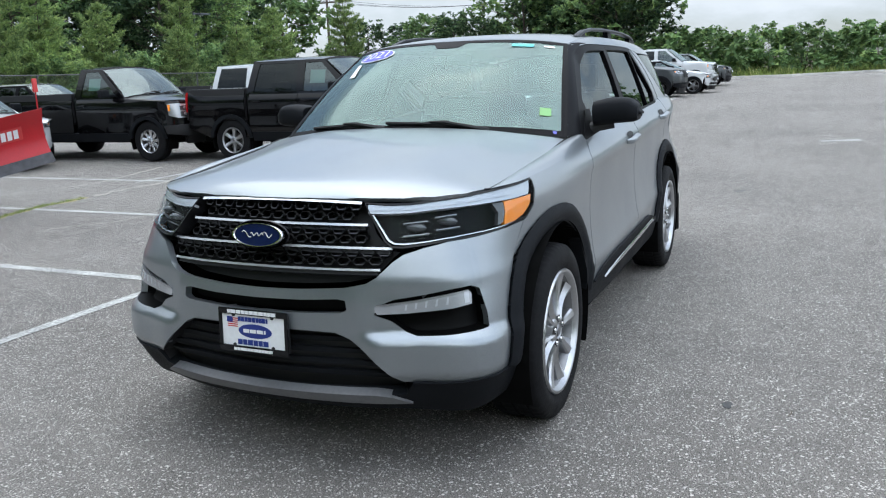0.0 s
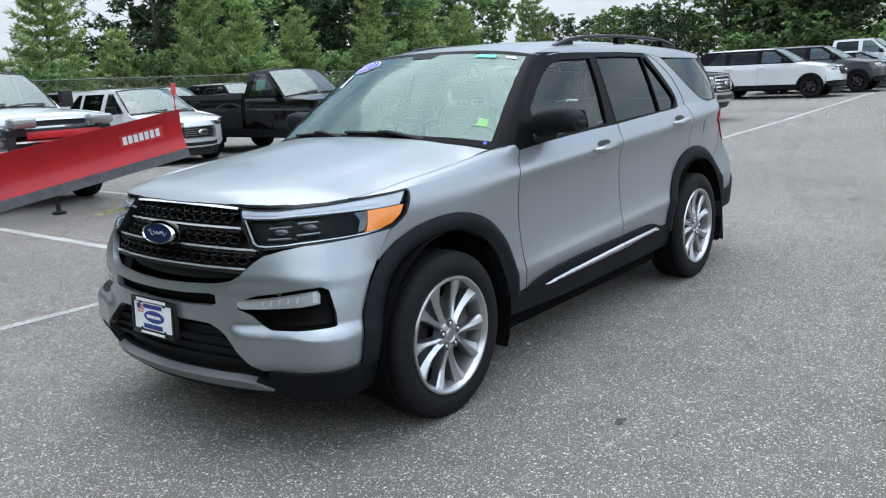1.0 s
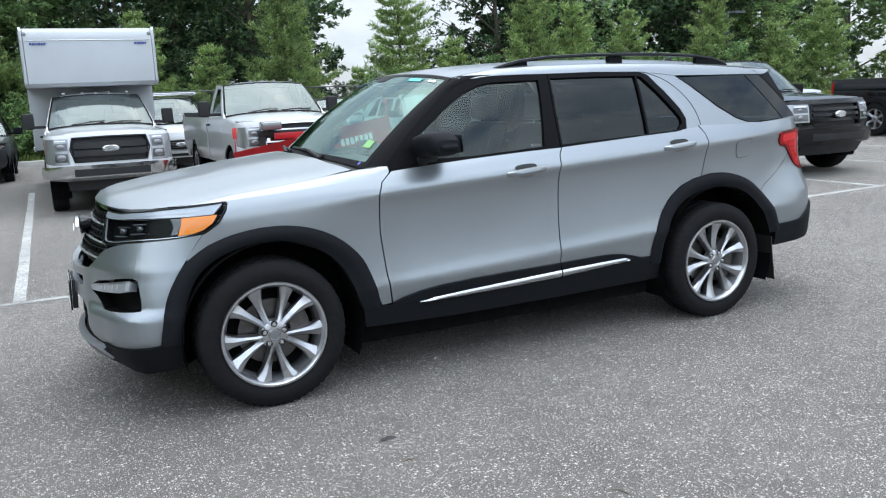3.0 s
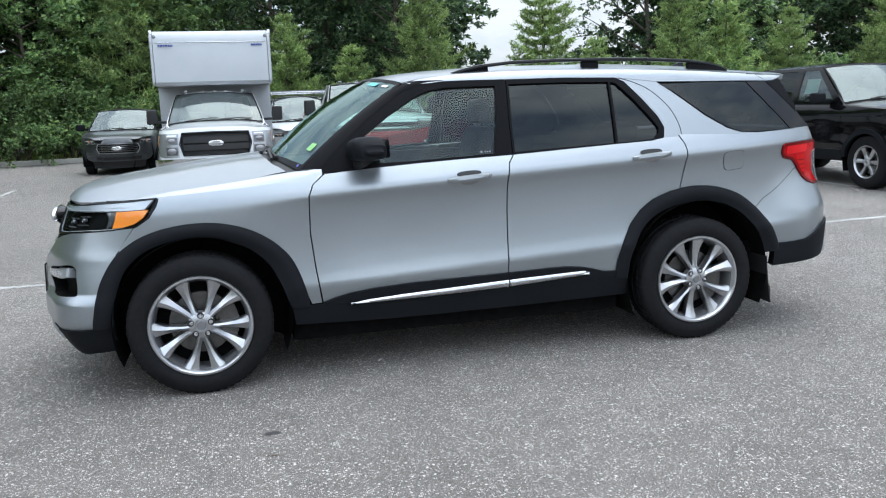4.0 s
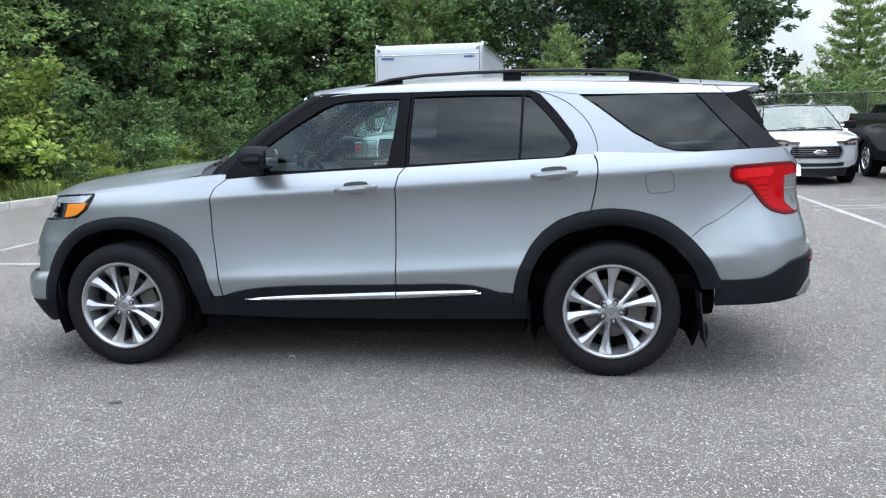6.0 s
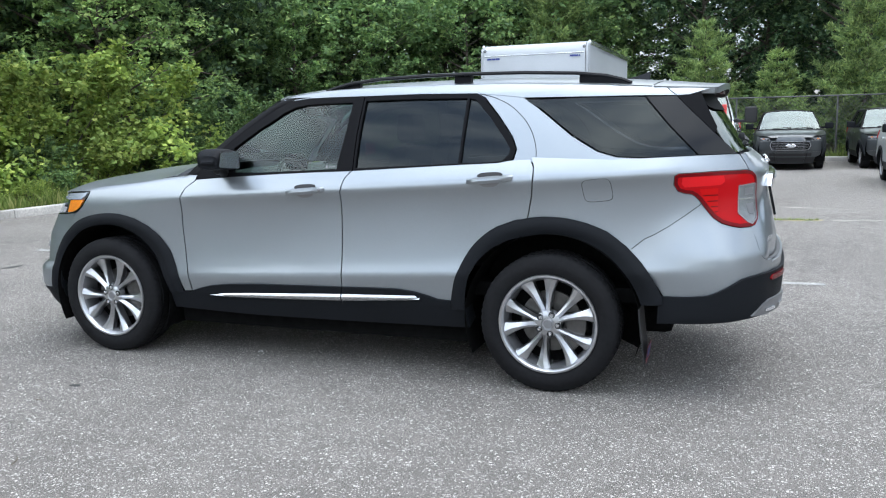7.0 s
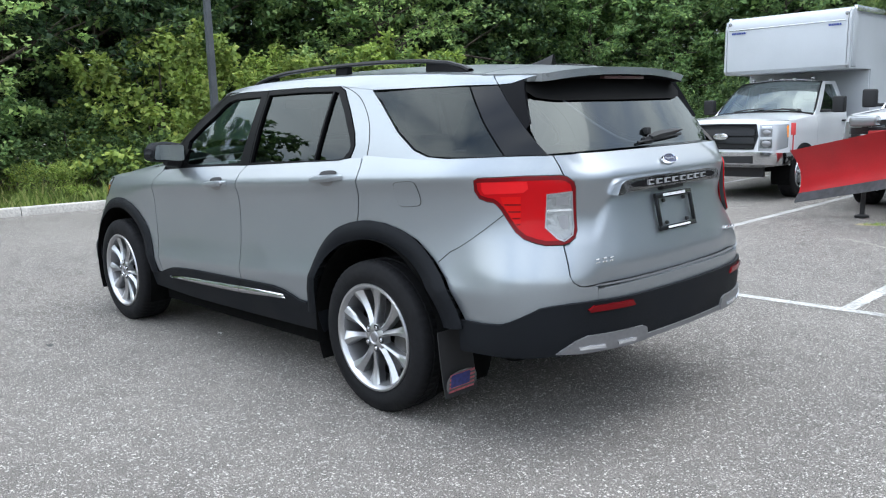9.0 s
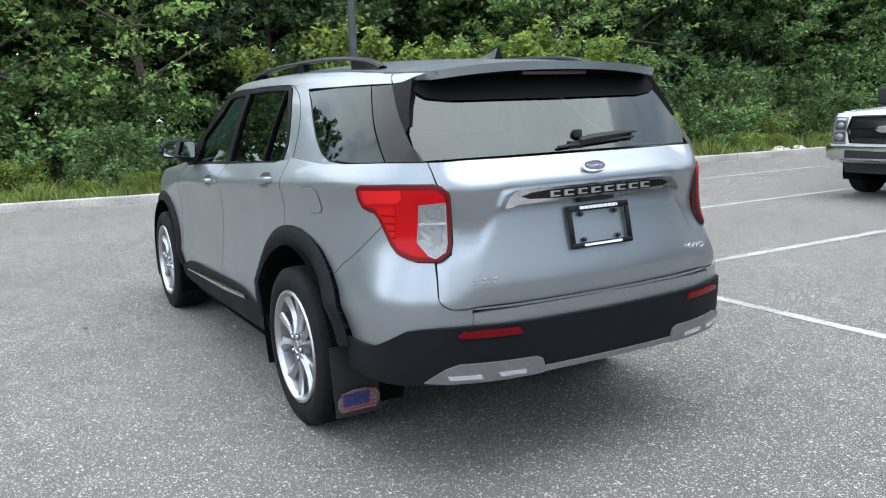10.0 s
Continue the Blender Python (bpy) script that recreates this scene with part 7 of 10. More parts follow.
bm = bmesh.new()
box(bm, (2.345, -0.17, 1.633), (2.372, 0.17, 1.648), 0.004)
part("brake_light", bm, M_BRAKE, tailgate, "high brake light strip")
# rear wiper
bm = bmesh.new()
c = back_glass(0.02, 1.345)
box(bm, (c.x - 0.03, -0.035, 1.318), (c.x + 0.02, 0.04, 1.352), 0.012)
box(bm, (c.x - 0.03, 0.012, 1.362), (c.x + 0.004, 0.046, 1.398), 0.010)
rows = []
for k in range(9):
    f = k / 8
    y = 0.02 + 0.34 * f
    zc, h = 1.350 + 0.026 * f, 0.021 * min(1.0, 0.45 + 2.4 * f) * (1 - f) ** 0.55 + 0.003
    x = back_glass(-y, zc).x
    rows.append([bm.verts.new((x + dx, y, zc + dz)) for dx, dz in ((0.006, -h), (0.03, -h * 0.6), (0.034, h * 0.3), (0.010, h))])
for u, v in zip(rows, rows[1:]):
    for j in range(4):
        bm.faces.new((u[j], v[j], v[(j + 1) % 4], u[(j + 1) % 4]))
bm.faces.new(rows[-1])
bm.faces.new(rows[0][::-1])
tube(bm, [back_glass(0.10 - 0.11 * k, 1.330 + 0.006 * k) + Vector((0.012, 0, 0)) for k in range(5)], 0.007, 6)
bmesh.ops.recalc_face_normals(bm, faces=bm.faces[:])
part("rear_wiper", bm, M_DARK, tailgate, "black rear wiper")
# chrome bar, emblem, plate frame, writing
bar_poly = sym([R(0, 1.188), R(0.3, 1.186), R(0.40, 1.180), R(0.43, 1.165), R(0.445, 1.14), R(0.455, 1.118), R(0.43, 1.118), R(0.40, 1.128), R(0.2, 1.132), R(0, 1.133)])
part("chrome_bar", panel(bar_poly, lifted(0.020), 0.05, 0.015, 0.04, outward=MID), M_TRUNKCHROME, tailgate, "wide chrome nameplate bar")
# black panel paints the dark reflection in the bar's mirror chrome
part("bar_insert", panel(sym([R(0, 1.178), R(0.26, 1.177), R(0.34, 1.171), R(0.385, 1.159), R(0.35, 1.147), R(0.2, 1.142), R(0, 1.142)]), lifted(0.0235), 0.05, 0.015, 0.002, outward=MID), M_GLOSSBLACK, tailgate)
for k in range(8):
    a = 0.235 - k * 0.067
    bm = bmesh.new()
    for da, dz, w, h in ((0.016, 0.0, 0.006, 0.022), (0.0, 0.009, 0.022, 0.005), (0.0, -0.009, 0.022, 0.005)):
        p = shell(*R(a + da, 1.160 + dz), 0.028)
        box(bm, (p.x - 0.004, p.y - w, p.z - h / 2), (p.x + 0.003, p.y + w, p.z + h / 2))
    part("nameplate_bar", bm, M_BARCHROME, tailgate, smooth=0)
oval_badge(tuple(gate_skin(*R(0.0, 1.245)) + Vector((0.004, 0, 0))), 0.062, 0.026, 90, tailgate, -35)
bm = bmesh.new()
for a in (0.585, 0.548, 0.512):
    p = gate_skin(*R(a, 0.85)) + Vector((0.003, 0, 0))
    box(bm, (p.x - 0.005, p.y - 0.014, p.z - 0.010), (p.x + 0.002, p.y + 0.014, p.z - 0.004))
    box(bm, (p.x - 0.005, p.y - 0.012, p.z + 0.004), (p.x + 0.002, p.y + 0.012, p.z + 0.010))
part("trim_writing_bar", bm, M_CHROME, tailgate, smooth=0)
p4 = gate_skin(*R(-0.545, 0.86)) + Vector((0.016, 0, 0))
bm = text_mesh("4WD", 0.036, extrude=0.002, stretch=1.3)
bm.transform(Matrix.Translation(p4) @ Matrix.Rotation(radians(90), 4, "Z") @ Matrix.Rotation(radians(90), 4, "X"))
part("drive_badge", bm, M_CHROME, tailgate, "chrome 4WD lettering", 0)
rplate = thing("plate_frame")
rplate.parent = suv
tagged(rplate, "empty black licence plate frame")
RM = Matrix.Translation((2.649, 0.0, 1.012)) @ Matrix.Rotation(radians(90), 4, "Z") @ Matrix.Rotation(radians(90 - 12), 4, "X")
for lo, hi in (((-0.16, 0.062, 0.0), (0.16, 0.088, 0.014)), ((-0.16, -0.088, 0.0), (0.16, -0.066, 0.014)), ((-0.16, -0.066, 0.0), (-0.142, 0.062, 0.014)), ((0.142, -0.066, 0.0), (0.16, 0.062, 0.014))):
    flat_part("frame", lo, hi, RM, M_GLOSSBLACK, rplate, 0.003)
bars([(-0.10, 0.10, 0.075, 0.022)], RM, M_WHITE, rplate, 0.0145, 0.013, 6)
bars([(-0.10, 0.10, -0.077, 0.014)], RM, M_WHITE, rplate, 0.0145, 0.010, 7)
for px, py in ((-0.09, 0.05), (0.09, 0.05), (-0.09, -0.054), (0.09, -0.054)):
    bm = bmesh.new()
    lathe(bm, [(0.0, 0.014), (0.008, 0.012), (0.01, 0.0)], "z", 10, (px, py, 0))
    bm.transform(RM)
    part("bolt", bm, M_DARK, rplate)
flat_part("camera_housing", (-0.10, 0.100, -0.02), (0.08, 0.122, 0.026), RM, M_DARK, tailgate, 0.008, "black camera housing")

# ---- tail lamps ----
TL = [S(2.164, 1.196), S(2.184, 1.207), S(2.38, 1.217), R(0.703, 1.219), R(0.681, 1.211), R(0.660, 1.190), R(0.655, 1.165), R(0.655, 0.985), R(0.664, 0.958), R(0.681, 0.938), R(0.703, 0.930), R(0.740, 0.929),
      S(2.435, 0.937), S(2.39, 0.953), S(2.353, 0.982), S(2.316, 1.031), S(2.288, 1.072), S(2.268, 1.093), S(2.249, 1.105), S(2.22, 1.108), S(2.184, 1.120), S(2.163, 1.152)]
TLC = [R(0.737, 1.140), R(0.69, 1.147), R(0.668, 1.149), R(0.667, 1.0), R(0.672, 0.968), R(0.696, 0.945), R(0.712, 0.956), R(0.741, 1.002)]
TLBAR = [S(2.20, 1.190), S(2.40, 1.197), S(2.405, 1.165), S(2.385, 1.148), S(2.25, 1.140), S(2.212, 1.138), S(2.198, 1.155)]
TLRIB = [S(2.285, 1.128), S(2.374, 1.132), S(2.374, 0.995), S(2.345, 1.022), S(2.318, 1.064), S(2.298, 1.094)]


def rear_lr(pts, sgn):
    return pts if sgn > 0 else [(2 * S_END - s, z) for s, z in pts]


for sgn in (1, -1):
    lamp = thing("tail_light")
    lamp.parent = suv
    tagged(lamp, "red tail light with clear reversing section")
    whole("red_lens", rear_lr(TL, sgn), lifted(0.008), M_RED, parent=lamp, depth=0.03, holes=[rear_lr(TLC, sgn)], du=0.04, dv=0.03)
    whole("surround", rear_lr(grow(TL, 0.005), sgn), lifted(0.0025), M_DARK, parent=lamp, depth=0.02, holes=[rear_lr(grow(TL, -0.012), sgn)])
    whole("clear_lens", rear_lr(TLC, sgn), lifted(0.009), M_CLEARLAMP, "clear reversing lamp", parent=lamp, depth=0.01)
    whole("lens_divider", rear_lr([R(0.738, 1.076), R(0.668, 1.078), R(0.668, 1.070), R(0.738, 1.068)], sgn), lifted(0.012), M_SATCHROME, parent=lamp, depth=0.004)
    whole("light_bar", rear_lr(TLBAR, sgn), lifted(0.0105), M_REDBAR, parent=lamp, depth=0.004, dv=0.02)
    whole("rib_field", rear_lr(TLRIB, sgn), lifted(0.0098), M_REDRIB, parent=lamp, depth=0.004, dv=0.02)
    for z, xa in ((1.098, 2.300), (1.068, 2.320), (1.040, 2.338), (1.014, 2.356)):
        whole("lens_rib", rear_lr([S(xa, z), S(2.373, z + 0.002), S(2.373, z - 0.004), S(xa + 0.004, z - 0.006)], sgn), lifted(0.0112), M_REDDARK, parent=lamp, depth=0.002)
    whole("lens_outline", rear_lr(grow(TL, -0.001), sgn), lifted(0.0092), M_REDDARK, parent=lamp, depth=0.005, holes=[rear_lr(grow(TL, -0.017), sgn)])
    whole("inner_cell", rear_lr([R(0.716, 1.128), R(0.680, 1.131), R(0.680, 1.094), R(0.716, 1.092)], sgn), lifted(0.0096), M_ALLOYDARK, parent=lamp, depth=0.002)
    whole("inner_cell", rear_lr([R(0.712, 1.048), R(0.682, 1.050), R(0.682, 1.000), R(0.690, 0.992), R(0.704, 0.998)], sgn), lifted(0.0096), M_ALLOYDARK, parent=lamp, depth=0.002)
    whole("clear_rim", rear_lr(grow(TLC, 0.004), sgn), lifted(0.0115), M_TICK, parent=lamp, depth=0.004, holes=[rear_lr(grow(TLC, -0.002), sgn)])

# ---- rear bumper ----
BT = [R(0, 0.682), R(0.4, 0.683), R(0.60, 0.686), R(0.68, 0.684), R(0.725, 0.676), R(0.75, 0.666), S(2.41, 0.636), S(2.35, 0.600), S(2.31, 0.582), S(2.22, 0.571), S(2.09, 0.568)]
bumper = sym([R(0, 0.742), R(0.4, 0.740), R(0.55, 0.736), R(0.598, 0.731), R(0.598, 0.680), R(0.4, 0.677), R(0, 0.676)])
whole("bumper_ledge", bumper, shell, M_SILVER, "silver bumper ledge", depth=0.03, du=0.03, dv=0.015)
bm = bmesh.new()
rows = []
for k in range(25):
    a = -0.62 + 1.24 * k / 24
    q = shell(*R(a, 0.738))
    rows.append([bm.verts.new((q.x - 0.012 - 0.016 * j, q.y, 0.744 + (0.004 if j % 2 else 0.0))) for j in range(9)])
for u, v in zip(rows, rows[1:]):
    for j in range(8):
        bm.faces.new((u[j], v[j], v[j + 1], u[j + 1]))
bmesh.ops.recalc_face_normals(bm, faces=bm.faces[:])
part("step_pad", bm, M_PAD, suv, "ribbed black step pad", smooth=0)
black = sym(BT + [S(2.085, 0.42), S(2.25, 0.428), S(2.40, 0.44), R(0.70, 0.455), R(0.55, 0.462), R(0.3, 0.465), R(0, 0.465)])
whole("rear_bumper", black, lifted(0.017), M_CLAD, "dark grey plastic rear bumper", depth=0.05, du=0.05, dv=0.03)
strip = sym([R(0, 0.488), R(0.34, 0.488), R(0.34, 0.466), R(0, 0.466)])
whole("rear_skid_strip", strip, lifted(0.026), M_SKID, depth=0.03, dv=0.02)
bm = bmesh.new()
box(bm, (2.30, -0.70, 0.43), (2.54, 0.70, 0.52), 0.04)
part("rear_underside", bm, M_UNDER, suv)
for sgn in (1, -1):
    pad = [R(0.345, 0.522), R(0.37, 0.534), R(0.55, 0.537), R(0.64, 0.538), R(0.675, 0.520), R(0.72, 0.464), R(0.66, 0.460), R(0.34, 0.462), R(0.335, 0.49)]
    whole("rear_skid_plate", rear_lr(pad, sgn), lifted(0.028), M_SKID, "grey painted rear skid plate", depth=0.03, dv=0.02)
    for a0, a1 in ((0.42, 0.52), (0.58, 0.67)):
        whole("exhaust_slot", rear_lr([R(a0, 0.492), R(a1, 0.494), R(a1 - 0.005, 0.478), R(a0 - 0.005, 0.476)], sgn), lifted(0.034), M_BARCHROME, "bright slot in the skid plate", depth=0.008)
    whole("reflector", rear_lr([R(0.445, 0.667), R(0.625, 0.668), R(0.642, 0.652), R(0.635, 0.641), R(0.425, 0.640)], sgn), lifted(0.026), M_REDDARK, "red rear reflector", depth=0.02, dv=0.01)
    for a in (0.78, 0.50):
        p = shell(*(rear_lr([R(a, 0.575)], sgn)[0]), 0.008)
        bm = bmesh.new()
        lathe(bm, [(0.0, 0.002), (0.009, 0.001), (0.010, 0.0)], "x", 14, tuple(p))
        part("parking_sensor", bm, M_CLAD, suv)

# ---- door handles, mirrors, door bits ----
def handle(cx, cz, parent, side):
    h = thing("door_handle")
    h.parent = parent
    tagged(h, "silver pull handle over a dark cup")
    half = 0.132
    bm = bmesh.new()
    rows = []
    for k in range(13):
        f = -1 + k / 6
        x = cx + f * half
        z = cz + 0.05 * f * half + 0.004 * f
        p = shell(*S(x, z))
        w = 0.019 * (1 - 0.35 * abs(f) ** 3)
        o = 0.040 * (1 - abs(f) ** 6) + 0.006
        rows.append([bm.verts.new((x, p.y - d, z + dz)) for d, dz in ((o * 0.45, w), (o, w * 0.55), (o * 1.05, -w * 0.1), (o * 0.85, -w), (o * 0.35, -w * 0.8), (o * 0.3, w * 0.6))])
    for a, b in zip(rows, rows[1:]):
        for j in range(6):
            bm.faces.new((a[j], b[j], b[(j + 1) % 6], a[(j + 1) % 6]))
    bm.faces.new(rows[0])
    bm.faces.new(rows[-1])
    bmesh.ops.recalc_face_normals(bm, faces=bm.faces[:])
    if side:
        mirror_bm(bm)
    part("grip", bm, M_SILVER, h)
    cup = smooth_poly(SS([(cx - 0.075, cz + 0.033), (cx + 0.065, cz + 0.04), (cx + 0.06, cz - 0.038), (cx - 0.06, cz - 0.043)]), 2)
    part("cup", panel(cup, lifted(0.0022), 0.03, 0.02, 0.0, mirror=side, outward=MID), M_ALLOYDARK, h)
    # shade at the cup's top, painted as a black patch on the flat cup
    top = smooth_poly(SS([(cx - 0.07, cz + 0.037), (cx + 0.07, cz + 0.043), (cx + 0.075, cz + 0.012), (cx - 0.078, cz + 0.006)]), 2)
    part("recess", panel(top, lifted(0.004), 0.03, 0.02, 0.0, mirror=side, outward=MID), M_DARK, h, "black patch for the shade in the handle cup")
    if cx < 0.3 and not side:
        p = shell(*S(cx + 0.108, cz + 0.006))
        bm = bmesh.new()
        lathe(bm, [(0.0, -0.036), (0.009, -0.035), (0.0115, -0.030), (0.0115, -0.01)], "y", 18, (p.x, p.y, p.z))
        part("keyhole_cap", bm, M_ALLOYDARK, h, "small grey keyhole cap")


for k in (0, 1):
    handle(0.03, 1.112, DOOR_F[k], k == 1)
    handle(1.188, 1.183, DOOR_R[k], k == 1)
    sg = -1 if k == 0 else 1
    mir = thing("door_mirror")
    mir.parent = DOOR_F[k]
    tagged(mir, "black door mirror")
    bm = bmesh.new()
    rows = []
    for i in range(10):
        f = i / 9
        y = 0.885 + 0.235 * f
        xf, xr = -0.665 + 0.03 * f + 0.07 * max(0, f - 0.8) * 5 * 0.5, -0.462 - 0.01 * f
        zl, zh = 1.232 + 0.014 * f + 0.03 * max(0, f - 0.85) * 4, 1.318 + 0.055 * math.sin(math.pi * min(1, 0.25 + f * 0.5)) - 0.10 * max(0, f - 0.75) * 1.6
        ringp = []
        for j in range(16):
            t = 2 * math.pi * j / 16
            cxm, czm = (xf + xr) / 2, (zl + zh) / 2
            u, v = math.copysign(abs(math.cos(t)) ** 0.6, math.cos(t)), math.copysign(abs(math.sin(t)) ** 0.6, math.sin(t))
            ringp.append(bm.verts.new((cxm + u * (xr - xf) / 2, sg * y, czm + v * (zh - zl) / 2)))
        rows.append(ringp)
    for a, b in zip(rows, rows[1:]):
        for j in range(16):
            bm.faces.new((a[j], b[j], b[(j + 1) % 16], a[(j + 1) % 16]))
    bm.faces.new(rows[0])
    bm.faces.new(rows[-1])
    bmesh.ops.recalc_face_normals(bm, faces=bm.faces[:])
    bmesh.ops.bevel(bm, geom=[e for e in bm.edges if all(v in rows[-1] for v in e.verts)], offset=0.02, segments=3, affect="EDGES")
    part("shell", bm, M_CLAD, mir, "textured black mirror shell", 45)
    bm = bmesh.new()
    bm.faces.new([bm.verts.new((-0.4565, sg * q[0], q[1])) for q in rounded([(0.90, 1.242), (0.897, 1.350), (1.085, 1.355), (1.108, 1.262)], 0.3)])
    part("mirror_glass", bm, M_MIRROR, mir)
    bm = bmesh.new()
    tube(bm, [(-0.60, sg * 0.845, 1.205), (-0.585, sg * 0.90, 1.228), (-0.57, sg * 0.98, 1.238)], [0.035, 0.03, 0.026], 10)
    part("mirror_arm", bm, M_DARK, mir)
    part("mirror_base", panel([(-0.785, 1.178), (-0.56, 1.199), (-0.505, 1.315), (-0.60, 1.31)], house_l(0.010), 0.05, 0.05, 0.02, mirror=k == 1, outward=(0.5, 0, 1.3)), M_SATIN, mir)

# windscreen wipers
for x0, a0, a1 in ((-1.035, 0.46, -0.12), (-1.055, -0.10, -0.62)):
    bm = bmesh.new()
    def up(u, v, d):
        return screen(u, v) + Vector((-0.55, 0, 0.83)) * d
    tube(bm, [up(a0 / 0.825, -0.03, 0.03), up((a0 * 0.6 + a1 * 0.4) / 0.825, 0.02, 0.035), up((a0 * 0.45 + a1 * 0.55) / 0.825, 0.035, 0.025)], [0.012, 0.009, 0.006], 6)
    tube(bm, [up((a0 * 0.95 + a1 * 0.05) / 0.825, 0.012, 0.012), up((a0 + a1) / 2 / 0.825, 0.03, 0.016), up(a1 / 0.825, 0.045, 0.012)], 0.009, 6)
    part("windscreen_wiper", bm, M_DARK, suv, "black windscreen wiper")

# ---- underside, wheel housings ----
bm = box_bm((-1.02, -0.84, 0.215), (1.02, 0.84, 0.46), 0.03)
part("underbody", bm, M_UNDER, suv)
bm = box_bm((-2.15, -0.56, 0.25), (-1.0, 0.56, 0.90), 0.05)
part("engine_bay", bm, M_UNDER, suv)
bm = box_bm((1.0, -0.58, 0.28), (2.15, 0.58, 0.62), 0.05)
part("underbody", bm, M_UNDER, suv)
for cx, r in ((-1.495, 0.475), (1.522, 0.49)):
    for sg in (-1, 1):
        bm = bmesh.new()
        lathe(bm, [(0.02, sg * 0.60), (r, sg * 0.60), (r, sg * 0.955)], "y", 40, (cx, 0, 0.40), -25, 205)
        part("wheel_housing", bm, M_UNDER, suv, smooth=60)
for sg in (-1, 1):
    bm = bmesh.new()
    rows = []
    for k in range(6):
        f = k / 5
        x = 2.0 + 0.02 * f + 0.02 * f * f
        z = 0.50 - 0.31 * f
        rows.append([bm.verts.new((x + dx, sg * y, z)) for dx in (0, 0.006) for y in ((0.75, 0.965) if dx == 0 else (0.965, 0.75))])
    for a, b in zip(rows, rows[1:]):
        for j in range(4):
            bm.faces.new((a[j], b[j], b[(j + 1) % 4], a[(j + 1) % 4]))
    bm.faces.new(rows[-1])
    bm.faces.new(rows[0])
    bmesh.ops.recalc_face_normals(bm, faces=bm.faces[:])
    flap = part("mud_flap", bm, M_DARK, suv, "black mud flap with printed panel")
    MM = Matrix.Translation((2.046, sg * 0.8575, 0.255)) @ Matrix.Rotation(radians(90), 4, "Z") @ Matrix.Rotation(radians(90 + 7), 4, "X")
    bm = bmesh.new()
    bm.faces.new([bm.verts.new((q[0], q[1], 0.0)) for q in smooth_poly([(-0.10, -0.062, 0), (0.10, -0.062, 0), (0.10, 0.055, 0), (-0.10, 0.055, 0)], 2)])
    bm.transform(MM)
    part("white_panel", bm, M_CLEARLAMP, flap)
    bm = bmesh.new()
    for i in range(5):
        box(bm, (-0.083, -0.045 + i * 0.02, 0.002), (0.083, -0.035 + i * 0.02, 0.003))
    bm.transform(MM)
    part("red_stripe", bm, M_FADED_RED, flap, smooth=0)
    bm = bmesh.new()
    box(bm, (-0.075, -0.02, 0.0035), (0.05, 0.042, 0.0042))
    bm.transform(MM)
    part("blue_print", bm, M_FADED_BLUE, flap, smooth=0)

# ---- wheels ----
def tyre_bm(r, w, rim, tread=60):
    bm = bmesh.new()
    prof = [(rim - 0.004, -w * 0.40), (rim + 0.012, -w * 0.46), (rim + 0.035, -w * 0.495), (rim + 0.065, -w * 0.50), (r - 0.045, -w * 0.485), (r - 0.022, -w * 0.46), (r - 0.006, -w * 0.41),
            (r - 0.001, -w * 0.30), (r - 0.001, -w * 0.255), (r - 0.008, -w * 0.25), (r - 0.008, -w * 0.215), (r, -w * 0.21), (r, -w * 0.05), (r - 0.008, -w * 0.045), (r - 0.008, w * 0.045), (r, w * 0.05),
            (r, w * 0.21), (r - 0.008, w * 0.215), (r - 0.008, w * 0.25), (r - 0.001, w * 0.255), (r - 0.001, w * 0.30), (r - 0.006, w * 0.41), (r - 0.03, w * 0.47), (r - 0.06, w * 0.5), (rim - 0.004, w * 0.42)]
    rings = lathe(bm, prof, "y", tread)
    if tread > 60:
        for j, ring_of in enumerate(rings):
            if j in (6, 7, 8, 11, 12, 15, 16, 19, 20, 21):
                for k, vert in enumerate(ring_of):
                    if (k + (1 if j in (11, 12, 15, 16) else 0)) % 3 == 0:
                        vert.co.x *= 1 - 0.005 / r
                        vert.co.z *= 1 - 0.005 / r
    bmesh.ops.recalc_face_normals(bm, faces=bm.faces[:])
    return bm


def spoke_bm(rim_r, hub_r, face, spread_in, spread_out, w_in, w_out, dish):
    """One bevelled spoke in the wheel's plane, from the hub to the rim, outer face towards -y."""
    bm = bmesh.new()
    rows = []
    n = 8
    for i in range(n + 1):
        f = i / n
        r = hub_r + (rim_r - hub_r) * f
        a = spread_in + (spread_out - spread_in) * f ** 0.8
        w = w_in + (w_out - w_in) * f
        y = face + dish * math.sin(math.pi * f * 0.9) * 0.8 - 0.012 * f
        c = Vector((math.sin(a) * r, 0, math.cos(a) * r))
        t = Vector((math.cos(a), 0, -math.sin(a)))
        rows.append([bm.verts.new(c + t * (w * k) + Vector((0, yy, 0))) for k, yy in ((-0.56, y + 0.05), (-0.5, y + 0.004), (-0.44, y), (0.06, y + 0.0015), (0.5, y + 0.016), (0.56, y + 0.05))])
    for a, b in zip(rows, rows[1:]):
        for j in range(5):
            bm.faces.new((a[j], b[j], b[j + 1], a[j + 1]))
    bmesh.ops.recalc_face_normals(bm, faces=bm.faces[:])
    return bm


SPOKE_OUT = [(0.060, 0.0245), (0.090, 0.031), (0.12, 0.041), (0.16, 0.057), (0.20, 0.077), (0.235, 0.099), (0.262, 0.117)]
SPOKE_IN = [(0.060, -0.002), (0.090, 0.002), (0.115, 0.0095), (0.16, 0.0195), (0.20, 0.027), (0.235, 0.031), (0.262, 0.032)]


